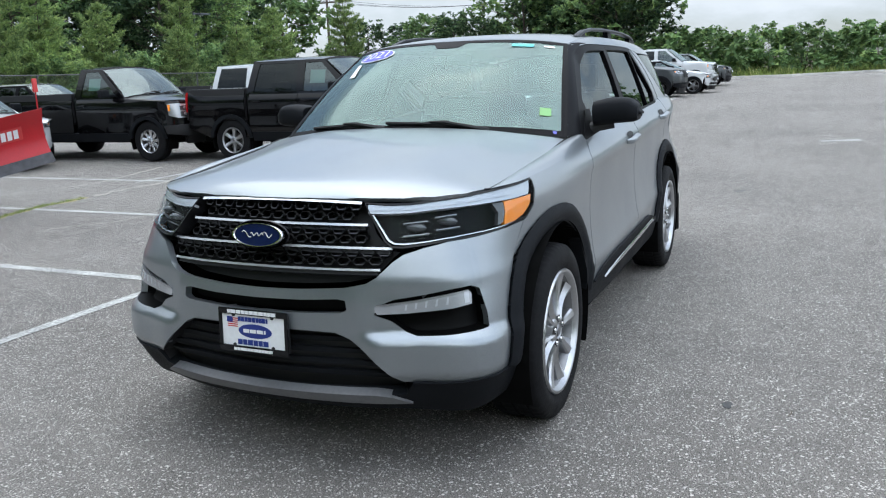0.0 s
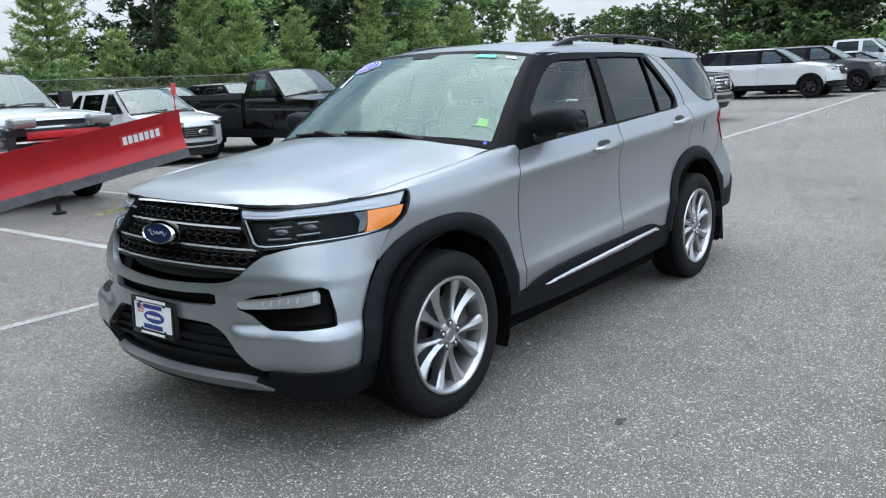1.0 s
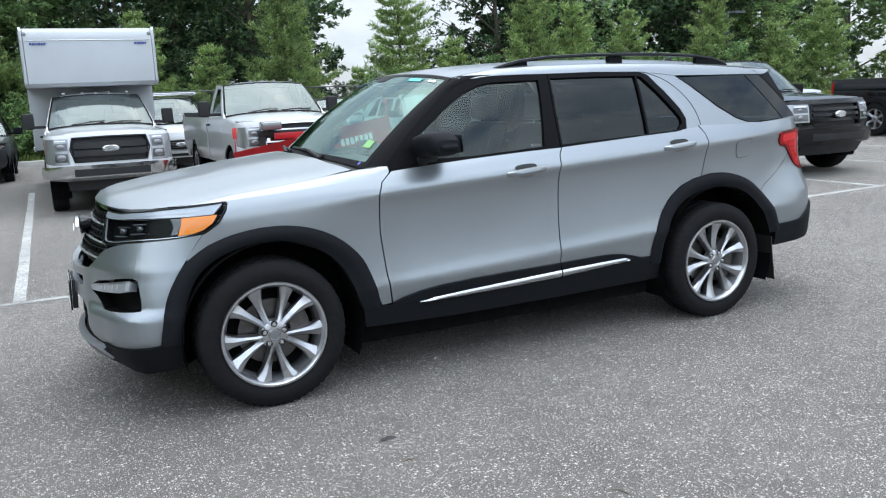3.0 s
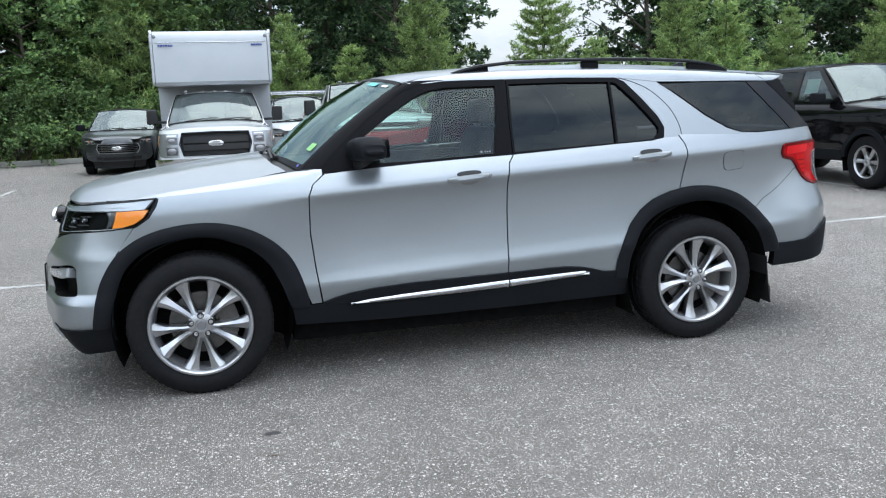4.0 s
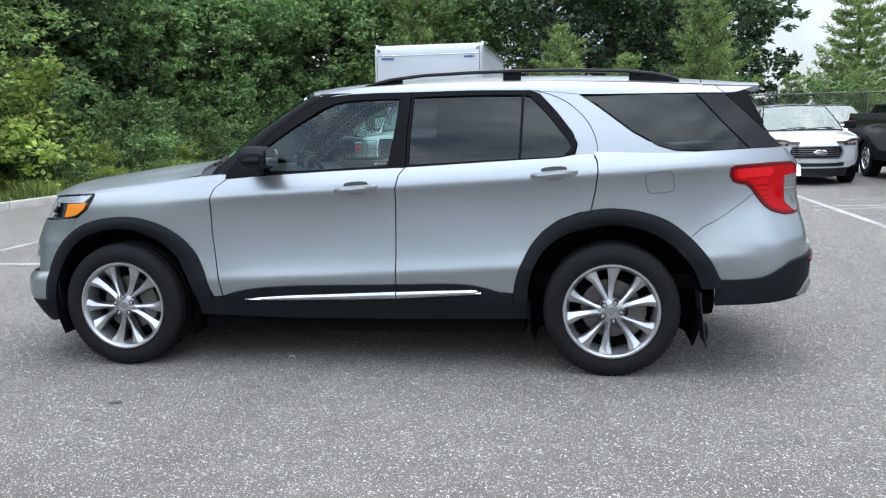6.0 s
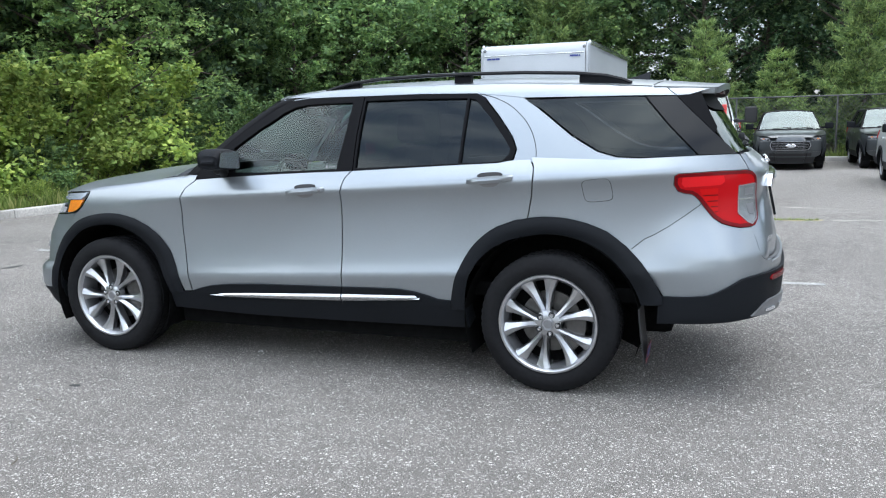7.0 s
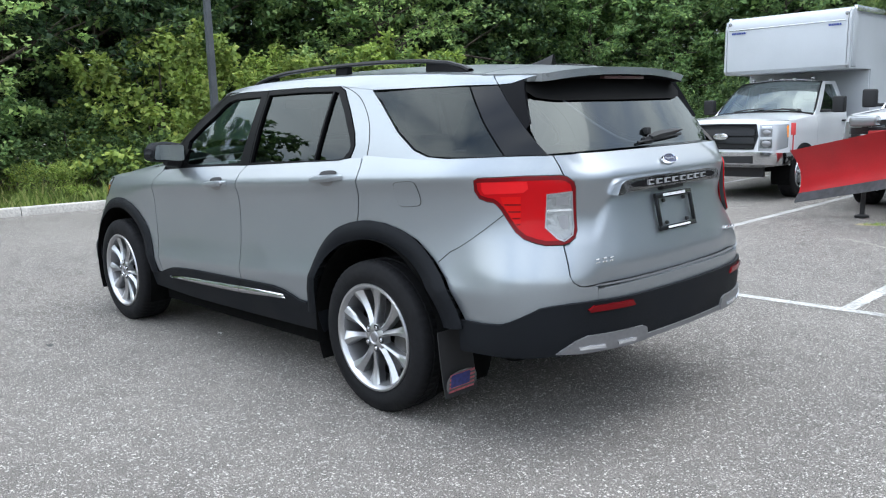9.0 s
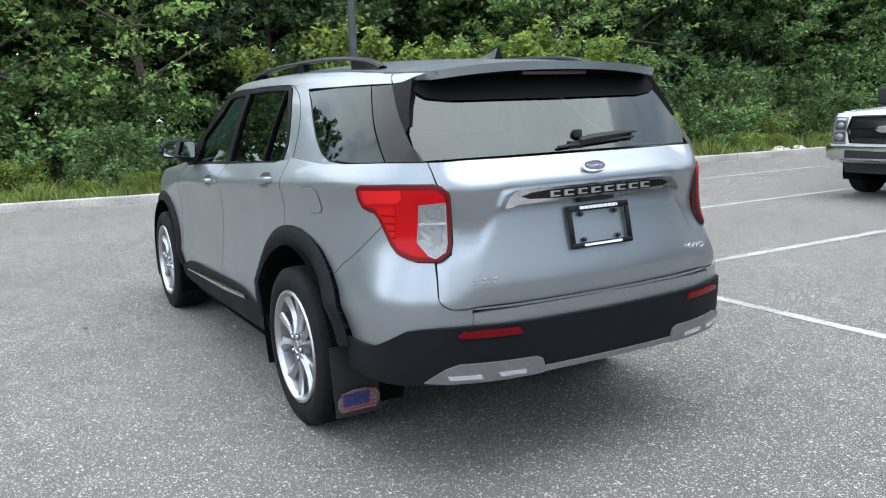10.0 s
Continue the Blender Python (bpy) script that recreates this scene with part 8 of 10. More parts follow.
def twin_spoke_bm(face, rim_r):
    """One half of a twin spoke: narrow at the hub, flared at the rim, with a ridge along it and a sloping inner facet."""
    bm = bmesh.new()
    rows = []
    n = 14
    for i in range(n + 1):
        f = i / n
        r = 0.060 + 0.202 * f
        a, b = lerp_table(SPOKE_IN, r), lerp_table(SPOKE_OUT, r)
        y = face + 0.014 * math.sin(math.pi * f) - 0.004 * f
        ridge = 0.60 - 0.12 * f + 0.10 * blend(f, 0.72, 1.0)
        row = []
        for k, dy in ((0.0, 0.055), (0.0, 0.017 - 0.004 * f), (ridge - 0.10, 0.001), (ridge, -0.0025), (0.90, 0.004), (1.0, 0.013), (1.0, 0.055)):
            x = a + (b - a) * k
            row.append(bm.verts.new((x, y + dy, math.sqrt(max(1e-6, r * r - x * x)) * rim_r / 0.262)))
        rows.append(row)
    for a, b in zip(rows, rows[1:]):
        for j in range(6):
            bm.faces.new((a[j], b[j], b[j + 1], a[j + 1]))
    bmesh.ops.recalc_face_normals(bm, faces=bm.faces[:])
    if sum(f.normal.y for f in bm.faces) > 0:
        bmesh.ops.reverse_faces(bm, faces=bm.faces[:])
    return bm


def wheel(r, w, rim, pairs, label="", alloy=None, tyre=None, spokes=5, lug=True, turn=0.0, parent=None, simple=False):
    """A wheel about the origin, its face towards -y."""
    alloy = alloy or M_ALLOY
    wh = thing("wheel")
    if parent:
        wh.parent = parent
    tagged(wh, label)
    part("tyre", tyre_bm(r, w, rim, 180 if not simple else 28), tyre or M_TYRE, wh, "", 40)
    f = -w * 0.44
    bm = bmesh.new()
    lathe(bm, [(rim + 0.008, f - 0.004), (rim + 0.004, f - 0.012), (rim - 0.006, f - 0.012), (rim - 0.014, f - 0.004), (rim - 0.020, f + 0.012)], "y", 72)
    rimob = part("rim", bm, alloy, wh, "polished alloy rim", 40)
    bm = bmesh.new()
    lathe(bm, [(rim - 0.020, f + 0.012), (rim - 0.030, f + 0.04), (rim - 0.034, w * 0.4)], "y", 48)
    part("barrel", bm, M_ALLOYDARK if pairs else M_DISC, rimob, "dull grey barrel")
    for k in range(spokes):
        a = 2 * math.pi * (k + 0.5) / spokes + turn
        if pairs:
            for sg in (-1, 1):
                bm = twin_spoke_bm(f + 0.008, rim - 0.010)
                if sg < 0:
                    bmesh.ops.scale(bm, vec=(-1, 1, 1), verts=bm.verts[:])
                    bmesh.ops.reverse_faces(bm, faces=bm.faces[:])
                bm.transform(Matrix.Rotation(a, 4, "Y"))
                part("spoke", bm, alloy, rimob, "", 24)
        else:
            bm = spoke_bm(rim - 0.008, 0.055, f + 0.014, 0.0, 0.0, 0.05, 0.065, 0.02)
            bm.transform(Matrix.Rotation(a, 4, "Y"))
            part("spoke", bm, alloy, rimob)
    bm = bmesh.new()
    lathe(bm, [(0.0, f + 0.008), (0.028, f + 0.008), (0.032, f + 0.012), (0.036, f + 0.006), (0.060, f + 0.008), (0.072, f + 0.014), (0.078, f + 0.05)], "y", 40)
    part("hub", bm, alloy, rimob)
    bm = bmesh.new()
    lathe(bm, [(0.0, f + 0.004), (0.022, f + 0.004), (0.026, f + 0.009)], "y", 24)
    part("centre_cap", bm, M_ALLOYDARK, rimob)
    if lug:
        for k in range(5):
            a = 2 * math.pi * k / 5 + turn
            c = (math.sin(a) * 0.0572, 0, math.cos(a) * 0.0572)
            bm = bmesh.new()
            lathe(bm, [(0.0, f + 0.0), (0.008, f + 0.0), (0.0105, f + 0.004), (0.0105, f + 0.02)], "y", 10, c)
            part("lug_nut", bm, M_SATCHROME, rimob)
            bm = bmesh.new()
            lathe(bm, [(0.0185, f + 0.0045), (0.0105, f + 0.0085), (0.0105, f + 0.02)], "y", 14, c)
            part("lug_recess", bm, M_DARK, rimob)
    bm = bmesh.new()
    lathe(bm, [(0.06, f + 0.095), (rim - 0.10, f + 0.095), (rim - 0.10, f + 0.115)], "y", 48)
    part("brake_disc", bm, M_DISC, wh)
    bm = bmesh.new()
    lathe(bm, [(0.10, f + 0.06), (rim - 0.07, f + 0.06), (rim - 0.065, f + 0.12), (0.10, f + 0.12)], "y", 14, (0, 0, 0), -35, 35)
    part("brake_caliper", bm, M_DISC, wh)
    bm = bmesh.new()
    lathe(bm, [(0.0, 0.02), (rim - 0.03, 0.02), (rim - 0.03, 0.03)], "y", 36)
    part("wheel_back", bm, M_UNDER, wh)
    return wh


hero_wheel = wheel(0.392, 0.255, 0.272, True, "twenty inch alloy wheel with five twin spokes", parent=suv)
hero_wheel.matrix_basis = pose(-1.5125, -0.838, 0.388)
for x, y, tz in ((1.5125, -0.838, 0), (-1.5125, 0.838, 180), (1.5125, 0.838, 180)):
    w2 = copy_thing(hero_wheel, pose(x, y, 0.388, 0, 23 if tz == 0 else 11, tz))

# ---- cabin ----
def seat(x, y, w, parent=None):
    st = thing("seat")
    st.parent = suv
    tagged(st, "dark grey cloth seat")
    part("cushion", box_bm((x - 0.28, y - w, 0.62), (x + 0.27, y + w, 0.80), 0.06, 3), M_SEAT, st)
    bm = box_bm((x + 0.18, y - w * 0.95, 0.72), (x + 0.33, y + w * 0.95, 1.36), 0.06, 3)
    for v in bm.verts:
        v.co.x += (v.co.z - 0.72) * 0.28
        v.co.y = y + (v.co.y - y) * (1 - 0.22 * max(0, v.co.z - 1.0))
    part("backrest", bm, M_SEAT, st)
    bm = box_bm((x + 0.36, y - 0.13, 1.38), (x + 0.47, y + 0.13, 1.56), 0.045, 3)
    part("headrest", bm, M_SEAT, st)
    for dy in (-0.05, 0.05):
        bm = bmesh.new()
        tube(bm, [(x + 0.39, y + dy, 1.30), (x + 0.41, y + dy, 1.42)], 0.008, 6)
        part("headrest_post", bm, M_SATCHROME, st)


seat(0.08, -0.38, 0.25)
seat(0.08, 0.38, 0.25)
seat(0.82, -0.33, 0.25)
seat(0.82, 0.33, 0.25)
bm = bmesh.new()
rows = []
for x, z in ((-0.98, 1.17), (-0.80, 1.215), (-0.60, 1.205), (-0.50, 1.16), (-0.46, 1.0), (-0.50, 0.75)):
    rows.append([bm.verts.new((x, y, z - 0.03 * (abs(y) / 0.8) ** 2)) for y in (-0.80, -0.5, -0.2, 0.1, 0.4, 0.80)])
for a, b in zip(rows, rows[1:]):
    for j in range(5):
        bm.faces.new((a[j], b[j], b[j + 1], a[j + 1]))
part("dashboard", bm, M_DASH, suv)
bm = bmesh.new()
tpts = [Vector((0.0, 0.185 * math.cos(t), 0.185 * math.sin(t))) for t in [2 * math.pi * k / 32 for k in range(33)]]
tube(bm, tpts, 0.016, 8, False)
tube(bm, [(0.0, -0.18, 0), (0.03, 0, 0), (0.0, 0.18, 0)], 0.02, 6)
tube(bm, [(0.03, 0, 0), (0.0, 0, -0.18)], 0.018, 6)
bm.transform(Matrix.Translation((-0.36, -0.38, 1.10)) @ Matrix.Rotation(radians(-22), 4, "Y"))
part("steering_wheel", bm, M_DASH, suv)
bm = box_bm((-0.62, -0.10, 1.14), (-0.55, 0.12, 1.30), 0.015)
part("touch_screen", bm, M_GLOSSBLACK, suv)
bm = box_bm((-0.42, -0.12, 1.565), (-0.39, 0.12, 1.63), 0.02)
part("rear_view_mirror", bm, M_DASH, suv)
bm = box_bm((-0.20, -0.60, 1.655), (2.1, 0.60, 1.668), 0.0)
part("headliner", bm, M_LINER, suv)
bm = box_bm((-0.95, -0.80, 0.50), (2.35, 0.80, 0.58), 0.0)
part("cabin_floor", bm, M_UNDER, suv)
for sg in (-1, 1):
    part("door_trim", box_bm((-0.78, sg * 0.80 - 0.02, 0.55), (0.92, sg * 0.80 + 0.02, 1.19), 0.02), M_DASH, suv)
    part("door_trim", box_bm((0.93, sg * 0.80 - 0.02, 1.00), (1.40, sg * 0.80 + 0.02, 1.19), 0.02), M_DASH, suv)
part("cargo_cover", box_bm((1.5, -0.72, 1.18), (2.4, 0.72, 1.20), 0.01), M_DASH, suv)

# ---- parked vehicles ----
M_BLACKPAINT = metallic_paint("black_car_paint", (0.0015, 0.0015, 0.0019), 0.3, 0.0, 0.05)
M_BLACKPAINT.node_tree.nodes["Principled BSDF"].inputs["Specular IOR Level"].default_value = 0.06
M_BLACKPAINT.node_tree.nodes["Principled BSDF"].inputs["Coat Weight"].default_value = 0.7
M_WHITEPAINT = mat("white_car_paint", (0.57, 0.58, 0.59), 0.3, coat=1.0, grain=0.02, stain=0.04, stain_scale=1.2)
M_GREYPAINT = metallic_paint("dark_grey_car_paint", (0.060, 0.066, 0.070), 0.3, 0.6)
M_CARGLASS = glass_material("parked_car_glass", (0.34, 0.42, 0.40), 1.1, rough=0.04, sheen=0.07, cast=(0.85, 0.96, 0.95))
M_TRUCKCHROME = mat("bumper_chrome", (0.52, 0.53, 0.545), 0.1, metal=1.0)
M_CABIN = mat("dark_cabin", (0.02, 0.02, 0.021), 0.85, grain=0.1)
M_BOXWHITE = mat("white_box_panel", (0.41, 0.43, 0.45), 0.42, grain=0.03, stain=0.08, stain_scale=0.8)
M_PLOWRED = mat("red_plow_paint", (0.42, 0.010, 0.016), 0.4, coat=0.12, grain=0.06, stain=0.12, stain_scale=2.5)
M_PLOWEDGE = mat("worn_steel_edge", (0.055, 0.055, 0.06), 0.55, metal=0.3, grain=0.25, grain_scale=14, stain=0.3, stain_scale=3)
M_TRUCKLAMP = mat("clear_lamp_block", (0.36, 0.37, 0.38), 0.18, metal=0.6, bump=0.15, bump_scale=60)
M_TEAL = mat("window_sticker_paper", (0.55, 0.72, 0.68), 0.6, grain=0.06)


class Wrap:
    """A vehicle's lower body as a band round a rounded plan."""

    def __init__(self, x0, x1, half, rf, rr, bow, profile, front, rear):
        pts = [(x0, 0.0), (x0 + bow * 0.2, half * 0.4), (x0 + bow, half - rf)]
        pts += [(x0 + bow + rf * (1 - math.cos(t)), half - rf + rf * math.sin(t)) for t in [math.pi / 2 * k / 6 for k in range(1, 7)]]
        pts += [(x0 + (x1 - x0) * f, half) for f in (0.35, 0.5, 0.65)]
        pts += [(x1 - 0.03 - rr * (1 - math.sin(t)), half - rr + rr * math.cos(t)) for t in [math.pi / 2 * k / 6 for k in range(0, 7)]]
        pts += [(x1 - 0.01, (half - rr) * 0.5), (x1, 0.0)]
        self.line = [Vector(p) for p in pts]
        self.run = [0.0]
        for a, b in zip(self.line, self.line[1:]):
            self.run.append(self.run[-1] + (b - a).length)
        self.end, self.half, self.profile, self.front, self.rear = self.run[-1], half, profile, front, rear
        self.x0, self.x1, self.rf, self.rr = x0, x1, rf, rr

    def on(self, s):
        s = min(max(s, 0.0), self.end)
        i = 0
        while i < len(self.run) - 2 and self.run[i + 1] < s:
            i += 1
        f = (s - self.run[i]) / max(1e-9, self.run[i + 1] - self.run[i])

        def tan(j):
            return (self.line[min(j + 1, len(self.line) - 1)] - self.line[max(j - 1, 0)]).normalized()
        t = tan(i).lerp(tan(i + 1), f).normalized()
        return self.line[i].lerp(self.line[i + 1], f), Vector((-t.y, t.x))

    def find(self, test, lo, hi):
        for _ in range(30):
            m = (lo + hi) / 2
            lo, hi = (m, hi) if test(self.on(m)[0]) else (lo, m)
        return (lo + hi) / 2

    def S(self, pts):
        return [(self.find(lambda p: p.x < x, 0.0, self.end), z) for x, z in pts]

    def F(self, pts):
        return [(math.copysign(self.find(lambda p: p.y < abs(a), 0.0, self.end * 0.4), a), z) for a, z in pts]

    def R(self, pts):
        out = []
        for a, z in pts:
            s = self.find(lambda p: p.y > abs(a), self.end * 0.6, self.end)
            out.append((s if a >= 0 else 2 * self.end - s, z))
        return out

    def at(self, lift=0.0):
        def put(s, z):
            right = s < 0 or s > self.end
            q = -s if s < 0 else (2 * self.end - s if s > self.end else s)
            p, n = self.on(q)
            wf, wr = 1 - blend(p.x, self.x0 + 0.1, self.x0 + self.rf + 0.35), blend(p.x, self.x1 - self.rr - 0.3, self.x1 - 0.06)
            o = (1 - wf - wr) * lerp_table(self.profile, z) + wf * lerp_table(self.front, z) + wr * lerp_table(self.rear, z)
            c = p + n * (o + lift)
            return Vector((c.x, c.y if right else -c.y, z))
        return put


def mirrored_half(pts):
    return list(pts) + [(-a, z) for a, z in reversed(pts) if abs(a) > 1e-4]


def arch_pts(cx, cz, r, z0, n=12):
    a = math.asin(max(-1, min(1, (z0 - cz) / r)))
    return [(cx - r * math.cos(a + (math.pi - 2 * a) * k / n), cz + r * math.sin(a + (math.pi - 2 * a) * k / n)) for k in range(n + 1)]


def vehicle(name, label, category, paint, sp, wheel_ob, trim=None, group="parked vehicles"):
    """A parked vehicle built from a table of its dimensions: front axle at x = 0, nose towards -x."""
    v = thing(name, None, label, category, group)
    g = sp.get
    wb, x0, x1, half, zs, belt, zroof = sp["wb"], sp["x0"], sp["x1"], sp["half"], sp["sill"], sp["belt"], sp["roof"]
    hf, hb, xa, xh, xc = sp["hood_front"], sp["hood_back"], sp["a_base"], sp["header"], sp["cab_end"]
    r, bed, rtop = sp["r"], g("bed"), g("inset", 0.17)
    clad = trim or M_CLAD
    wr = Wrap(x0, x1, half, g("rf", 0.32), g("rr", 0.12 if bed else 0.35), g("bow", 0.12),
              [(zs - 0.1, -0.06), (zs, -0.03), (zs + 0.18, 0.0), (zs + 0.35, -0.012), (belt - 0.16, 0.0), (belt - 0.05, -0.02), (belt, -0.05), (belt + 0.2, -0.1)],
              [(zs - 0.1, -0.12), (zs, -0.06), (0.62, 0.0), (0.9, -0.01), (hf - 0.1, -0.05), (hf, -0.10), (hf + 0.1, -0.2)],
              [(zs - 0.1, -0.08), (zs, -0.03), (0.6, 0.0), (belt, -0.01 if bed else -0.05), (belt + 0.2, -0.1)])
    mid = (wb / 2, 0, 0.9)

    def two(nm, poly, mt, lift=0.0, depth=0.02, lab="", hol=(), parent=None):
        out = []
        for k in (0, 1):
            out.append(part(nm, panel(poly, wr.at(lift), 0.16, 0.12, depth, mirror=k == 1, outward=mid, holes=hol), mt, v, lab))
        return out

    def mirror_two(nm, bm, mt, lab=""):
        b2 = bm.copy()
        mirror_bm(b2)
        return [part(nm, bm, mt, v, lab), part(nm, b2, mt, v, lab)]

    def one(nm, poly, mt, lift=0.0, depth=0.02, lab="", hol=()):
        return part(nm, panel(poly, wr.at(lift), 0.14, 0.1, depth, outward=mid, holes=hol), mt, v, lab)
    ra = r + g("arch_gap", 0.10)
    zc = r
    af, ar = arch_pts(0, zc, ra, zs), arch_pts(wb, zc, ra, zs)
    bz = sp["bed_top"] if bed else belt
    xd = xa - 0.02
    doors = sp["doors"]
    # fender, doors, bed or quarter
    two("front_fender", wr.S([(x0 + 0.42, hf - 0.02), (xd, belt - 0.012), (xd, zs)] + list(reversed(af)) + [(-ra - 0.02, zs + 0.25), (x0 + 0.42, zs + 0.4)]), paint)
    edge = xd
    for i, dx in enumerate(doors):
        cutr = [(dx - 0.006, belt), (dx - 0.006, zs)]
        low = [(edge + 0.006, zs)]
        if wb - ra < dx:
            cutr = [(dx - 0.006, belt), (dx - 0.006, zc + math.sqrt(max(0.01, ra * ra - (dx - 0.006 - wb) ** 2)) if abs(dx - wb) < ra else zs)]
            low = [q for q in reversed(ar) if q[0] < dx - 0.02] + [(edge + 0.006, zs)]
        two("door", wr.S([(edge + 0.006, belt - 0.006)] + cutr + low), paint)
        p = wr.at(0.0)(*wr.S([(dx - 0.2, belt - 0.13)])[0])
        hb2 = box_bm((dx - 0.28, p.y - 0.035, belt - 0.15), (dx - 0.08, p.y + 0.01, belt - 0.115), 0.01)
        mirror_two("door_handle", hb2, sp["handle"] if "handle" in sp else paint)
        edge = dx
    if bed:
        xb = xc + 0.03
        low = [q for q in reversed(ar)]
        two("bed_side", wr.S([(xb, bz), (x1 - 0.14, bz), (x1 - 0.14, zs + 0.2), (wb + ra + 0.02, zs)] + low + [(xb, zs)]), paint)
        one("tailgate", mirrored_half(wr.R([(0, bz), (half - 0.16, bz), (half - 0.16, 0.66), (0, 0.66)]))[:4] + [(2 * wr.end - s, z) for s, z in reversed(wr.R([(half - 0.16, bz), (half - 0.16, 0.66)]))], paint)
        bm = bmesh.new()
        box(bm, (xb, -half + 0.10, 0.75), (x1 - 0.1, half - 0.10, 0.80))
        for sy in (-1, 1):
            box(bm, (xb, sy * (half - 0.09) - 0.05, 0.8), (x1 - 0.06, sy * (half - 0.09) + 0.05, bz + 0.012), 0.012)
        part("bed_liner", bm, M_DARK, v, "black bed liner and rail caps")
        for sy in (1, -1):
            tl = wr.R([(half - 0.05, bz - 0.05), (half - 0.15, bz - 0.05), (half - 0.15, bz - 0.42), (half - 0.05, bz - 0.42)])
            tl = tl if sy > 0 else [(2 * wr.end - s, z) for s, z in tl]
            one("tail_light", tl, M_RED, 0.012, 0.03, "red tail light")
            ts = wr.S([(x1 - 0.14, bz - 0.04), (x1 - 0.05, bz - 0.04), (x1 - 0.05, bz - 0.42), (x1 - 0.10, bz - 0.42)])
            one("tail_light", ts if sy > 0 else [(2 * wr.end - s, z) for s, z in ts], M_RED, 0.008, 0.02, "red tail light")
        rb = wr.R([(0, 0.62), (half - 0.1, 0.62), (half - 0.1, 0.46), (0, 0.44)])
        one("rear_bumper", rb + [(2 * wr.end - s, z) for s, z in reversed(rb[1:3])], sp["bumper"] if "bumper" in sp else M_DARK, 0.12, 0.14, "rear bumper")
    else:
        q = [(edge + 0.006, belt), (x1 - 0.3, belt + 0.03), (x1 - 0.3, zs + 0.25), (wb + ra + 0.02, zs + 0.1)] + [p2 for p2 in reversed(ar) if p2[0] > edge + 0.02] + [(edge + 0.006, zc + math.sqrt(max(0.01, ra * ra - (edge - wb) ** 2)) if abs(edge - wb) < ra else zs)]
        two("rear_quarter_panel", wr.S(q), paint)
        rb = wr.S([(x1 - 0.3, belt + 0.03)]) + wr.R([(half - 0.3, belt + 0.03), (0, belt + 0.03), (0, zs), (half - 0.3, zs)]) + wr.S([(x1 - 0.3, zs)])
        one("tailgate", rb[:3] + [(2 * wr.end - s, z) for s, z in reversed(rb[:2])] + [(2 * wr.end - s, z) for s, z in reversed(rb[4:])] + rb[3:], paint)
        for sy in (1, -1):
            tl = wr.S([(x1 - 0.38, belt + 0.02)]) + wr.R([(half - 0.28, belt + 0.02), (half - 0.28, belt - 0.2)]) + wr.S([(x1 - 0.32, belt - 0.15)])
            one("tail_light", tl if sy > 0 else [(2 * wr.end - s, z) for s, z in tl], M_RED, 0.012, 0.02, "red tail light")
    if sp.get("arch_trim", True):
        for cx, a0 in ((0, af), (wb, ar)):
            inner = arch_pts(cx, zc, ra - 0.075, zs)
            two("wheel_arch_trim", wr.S(a0 + list(reversed(inner))), clad, 0.022, 0.05, "wheel arch trim")
        two("sill", wr.S([(ra, zs + 0.11), (wb - ra, zs + 0.11), (wb - ra, zs - 0.06), (ra, zs - 0.06)]), clad, 0.012, 0.08)
    elif bed:
        for sy in (-1, 1):
            bm = box_bm((ra + 0.12, sy * (half - 0.03) - 0.07, zs - 0.12), (min(wb - ra - 0.08, xc + 0.1), sy * (half - 0.03) + 0.07, zs - 0.06), 0.02)
            for bx in (ra + 0.3, min(wb - ra - 0.3, xc - 0.2)):
                box(bm, (bx, min(sy * (half - 0.35), sy * half), zs - 0.10), (bx + 0.06, max(sy * (half - 0.35), sy * half), zs - 0.07))
            part("running_board", bm, M_DARK, v, "black running board")
    if sp.get("roof_markers"):
        for ym in (-0.55, -0.22, 0.0, 0.22, 0.55):
            part("roof_marker", box_bm((xh + 0.03, ym - 0.03, zroof - 0.03), (xh + 0.11, ym + 0.03, zroof + 0.010), 0.01), M_CLEARLAMP, v, "small clear roof marker lamp")
    # nose
    hw = half - 0.06
    gw, gz0, gz1 = sp["grille"]
    nose = wr.F([(0, hf), (gw, hf)]) + wr.S([(x0 + 0.42, hf - 0.02), (x0 + 0.42, zs + 0.12)]) + wr.F([(gw, zs), (0, zs)])
    hole = mirrored_half(wr.F([(0, gz1), (gw * 0.94, gz1 - 0.01), (gw, (gz0 + gz1) / 2), (gw * 0.9, gz0), (0, gz0)]))
    one("front_panel", mirrored_half(nose), paint, 0, 0.02, "", [hole])
    one("grille_back", hole, M_DARK, -0.05, 0.0)
    bars_n = sp.get("grille_bars", 3)
    for k in range(bars_n):
        z = gz0 + (gz1 - gz0) * (k + 1) / (bars_n + 1)
        h = sp.get("bar_h", 0.022)
        w = gw * 0.93
        one("grille_bar", mirrored_half(wr.F([(0, z + h), (w, z + h), (w, z - h), (0, z - h)])), sp["grille_mat"], 0.0, 0.04)
    rim = mirrored_half(wr.F([(0, gz1 + 0.02), (gw * 0.96, gz1 + 0.01), (gw + 0.025, (gz0 + gz1) / 2), (gw * 0.93, gz0 - 0.02), (0, gz0 - 0.02)]))
    one("grille_surround", rim, sp["grille_mat"], 0.012, 0.03, "", [hole])
    if sp.get("oval", True):
        p = wr.at(0.03)(0.0, (gz0 + gz1) / 2)
        bm = bmesh.new()
        lathe(bm, [(0.0, -0.012), (0.11, -0.012), (0.13, 0.0), (0.13, 0.02)], "x", 28)
        bm.transform(Matrix.Translation(p) @ Matrix.Diagonal((1, 1, 0.42, 1)))
        part("badge", bm, M_SATCHROME, v, "oval emblem")
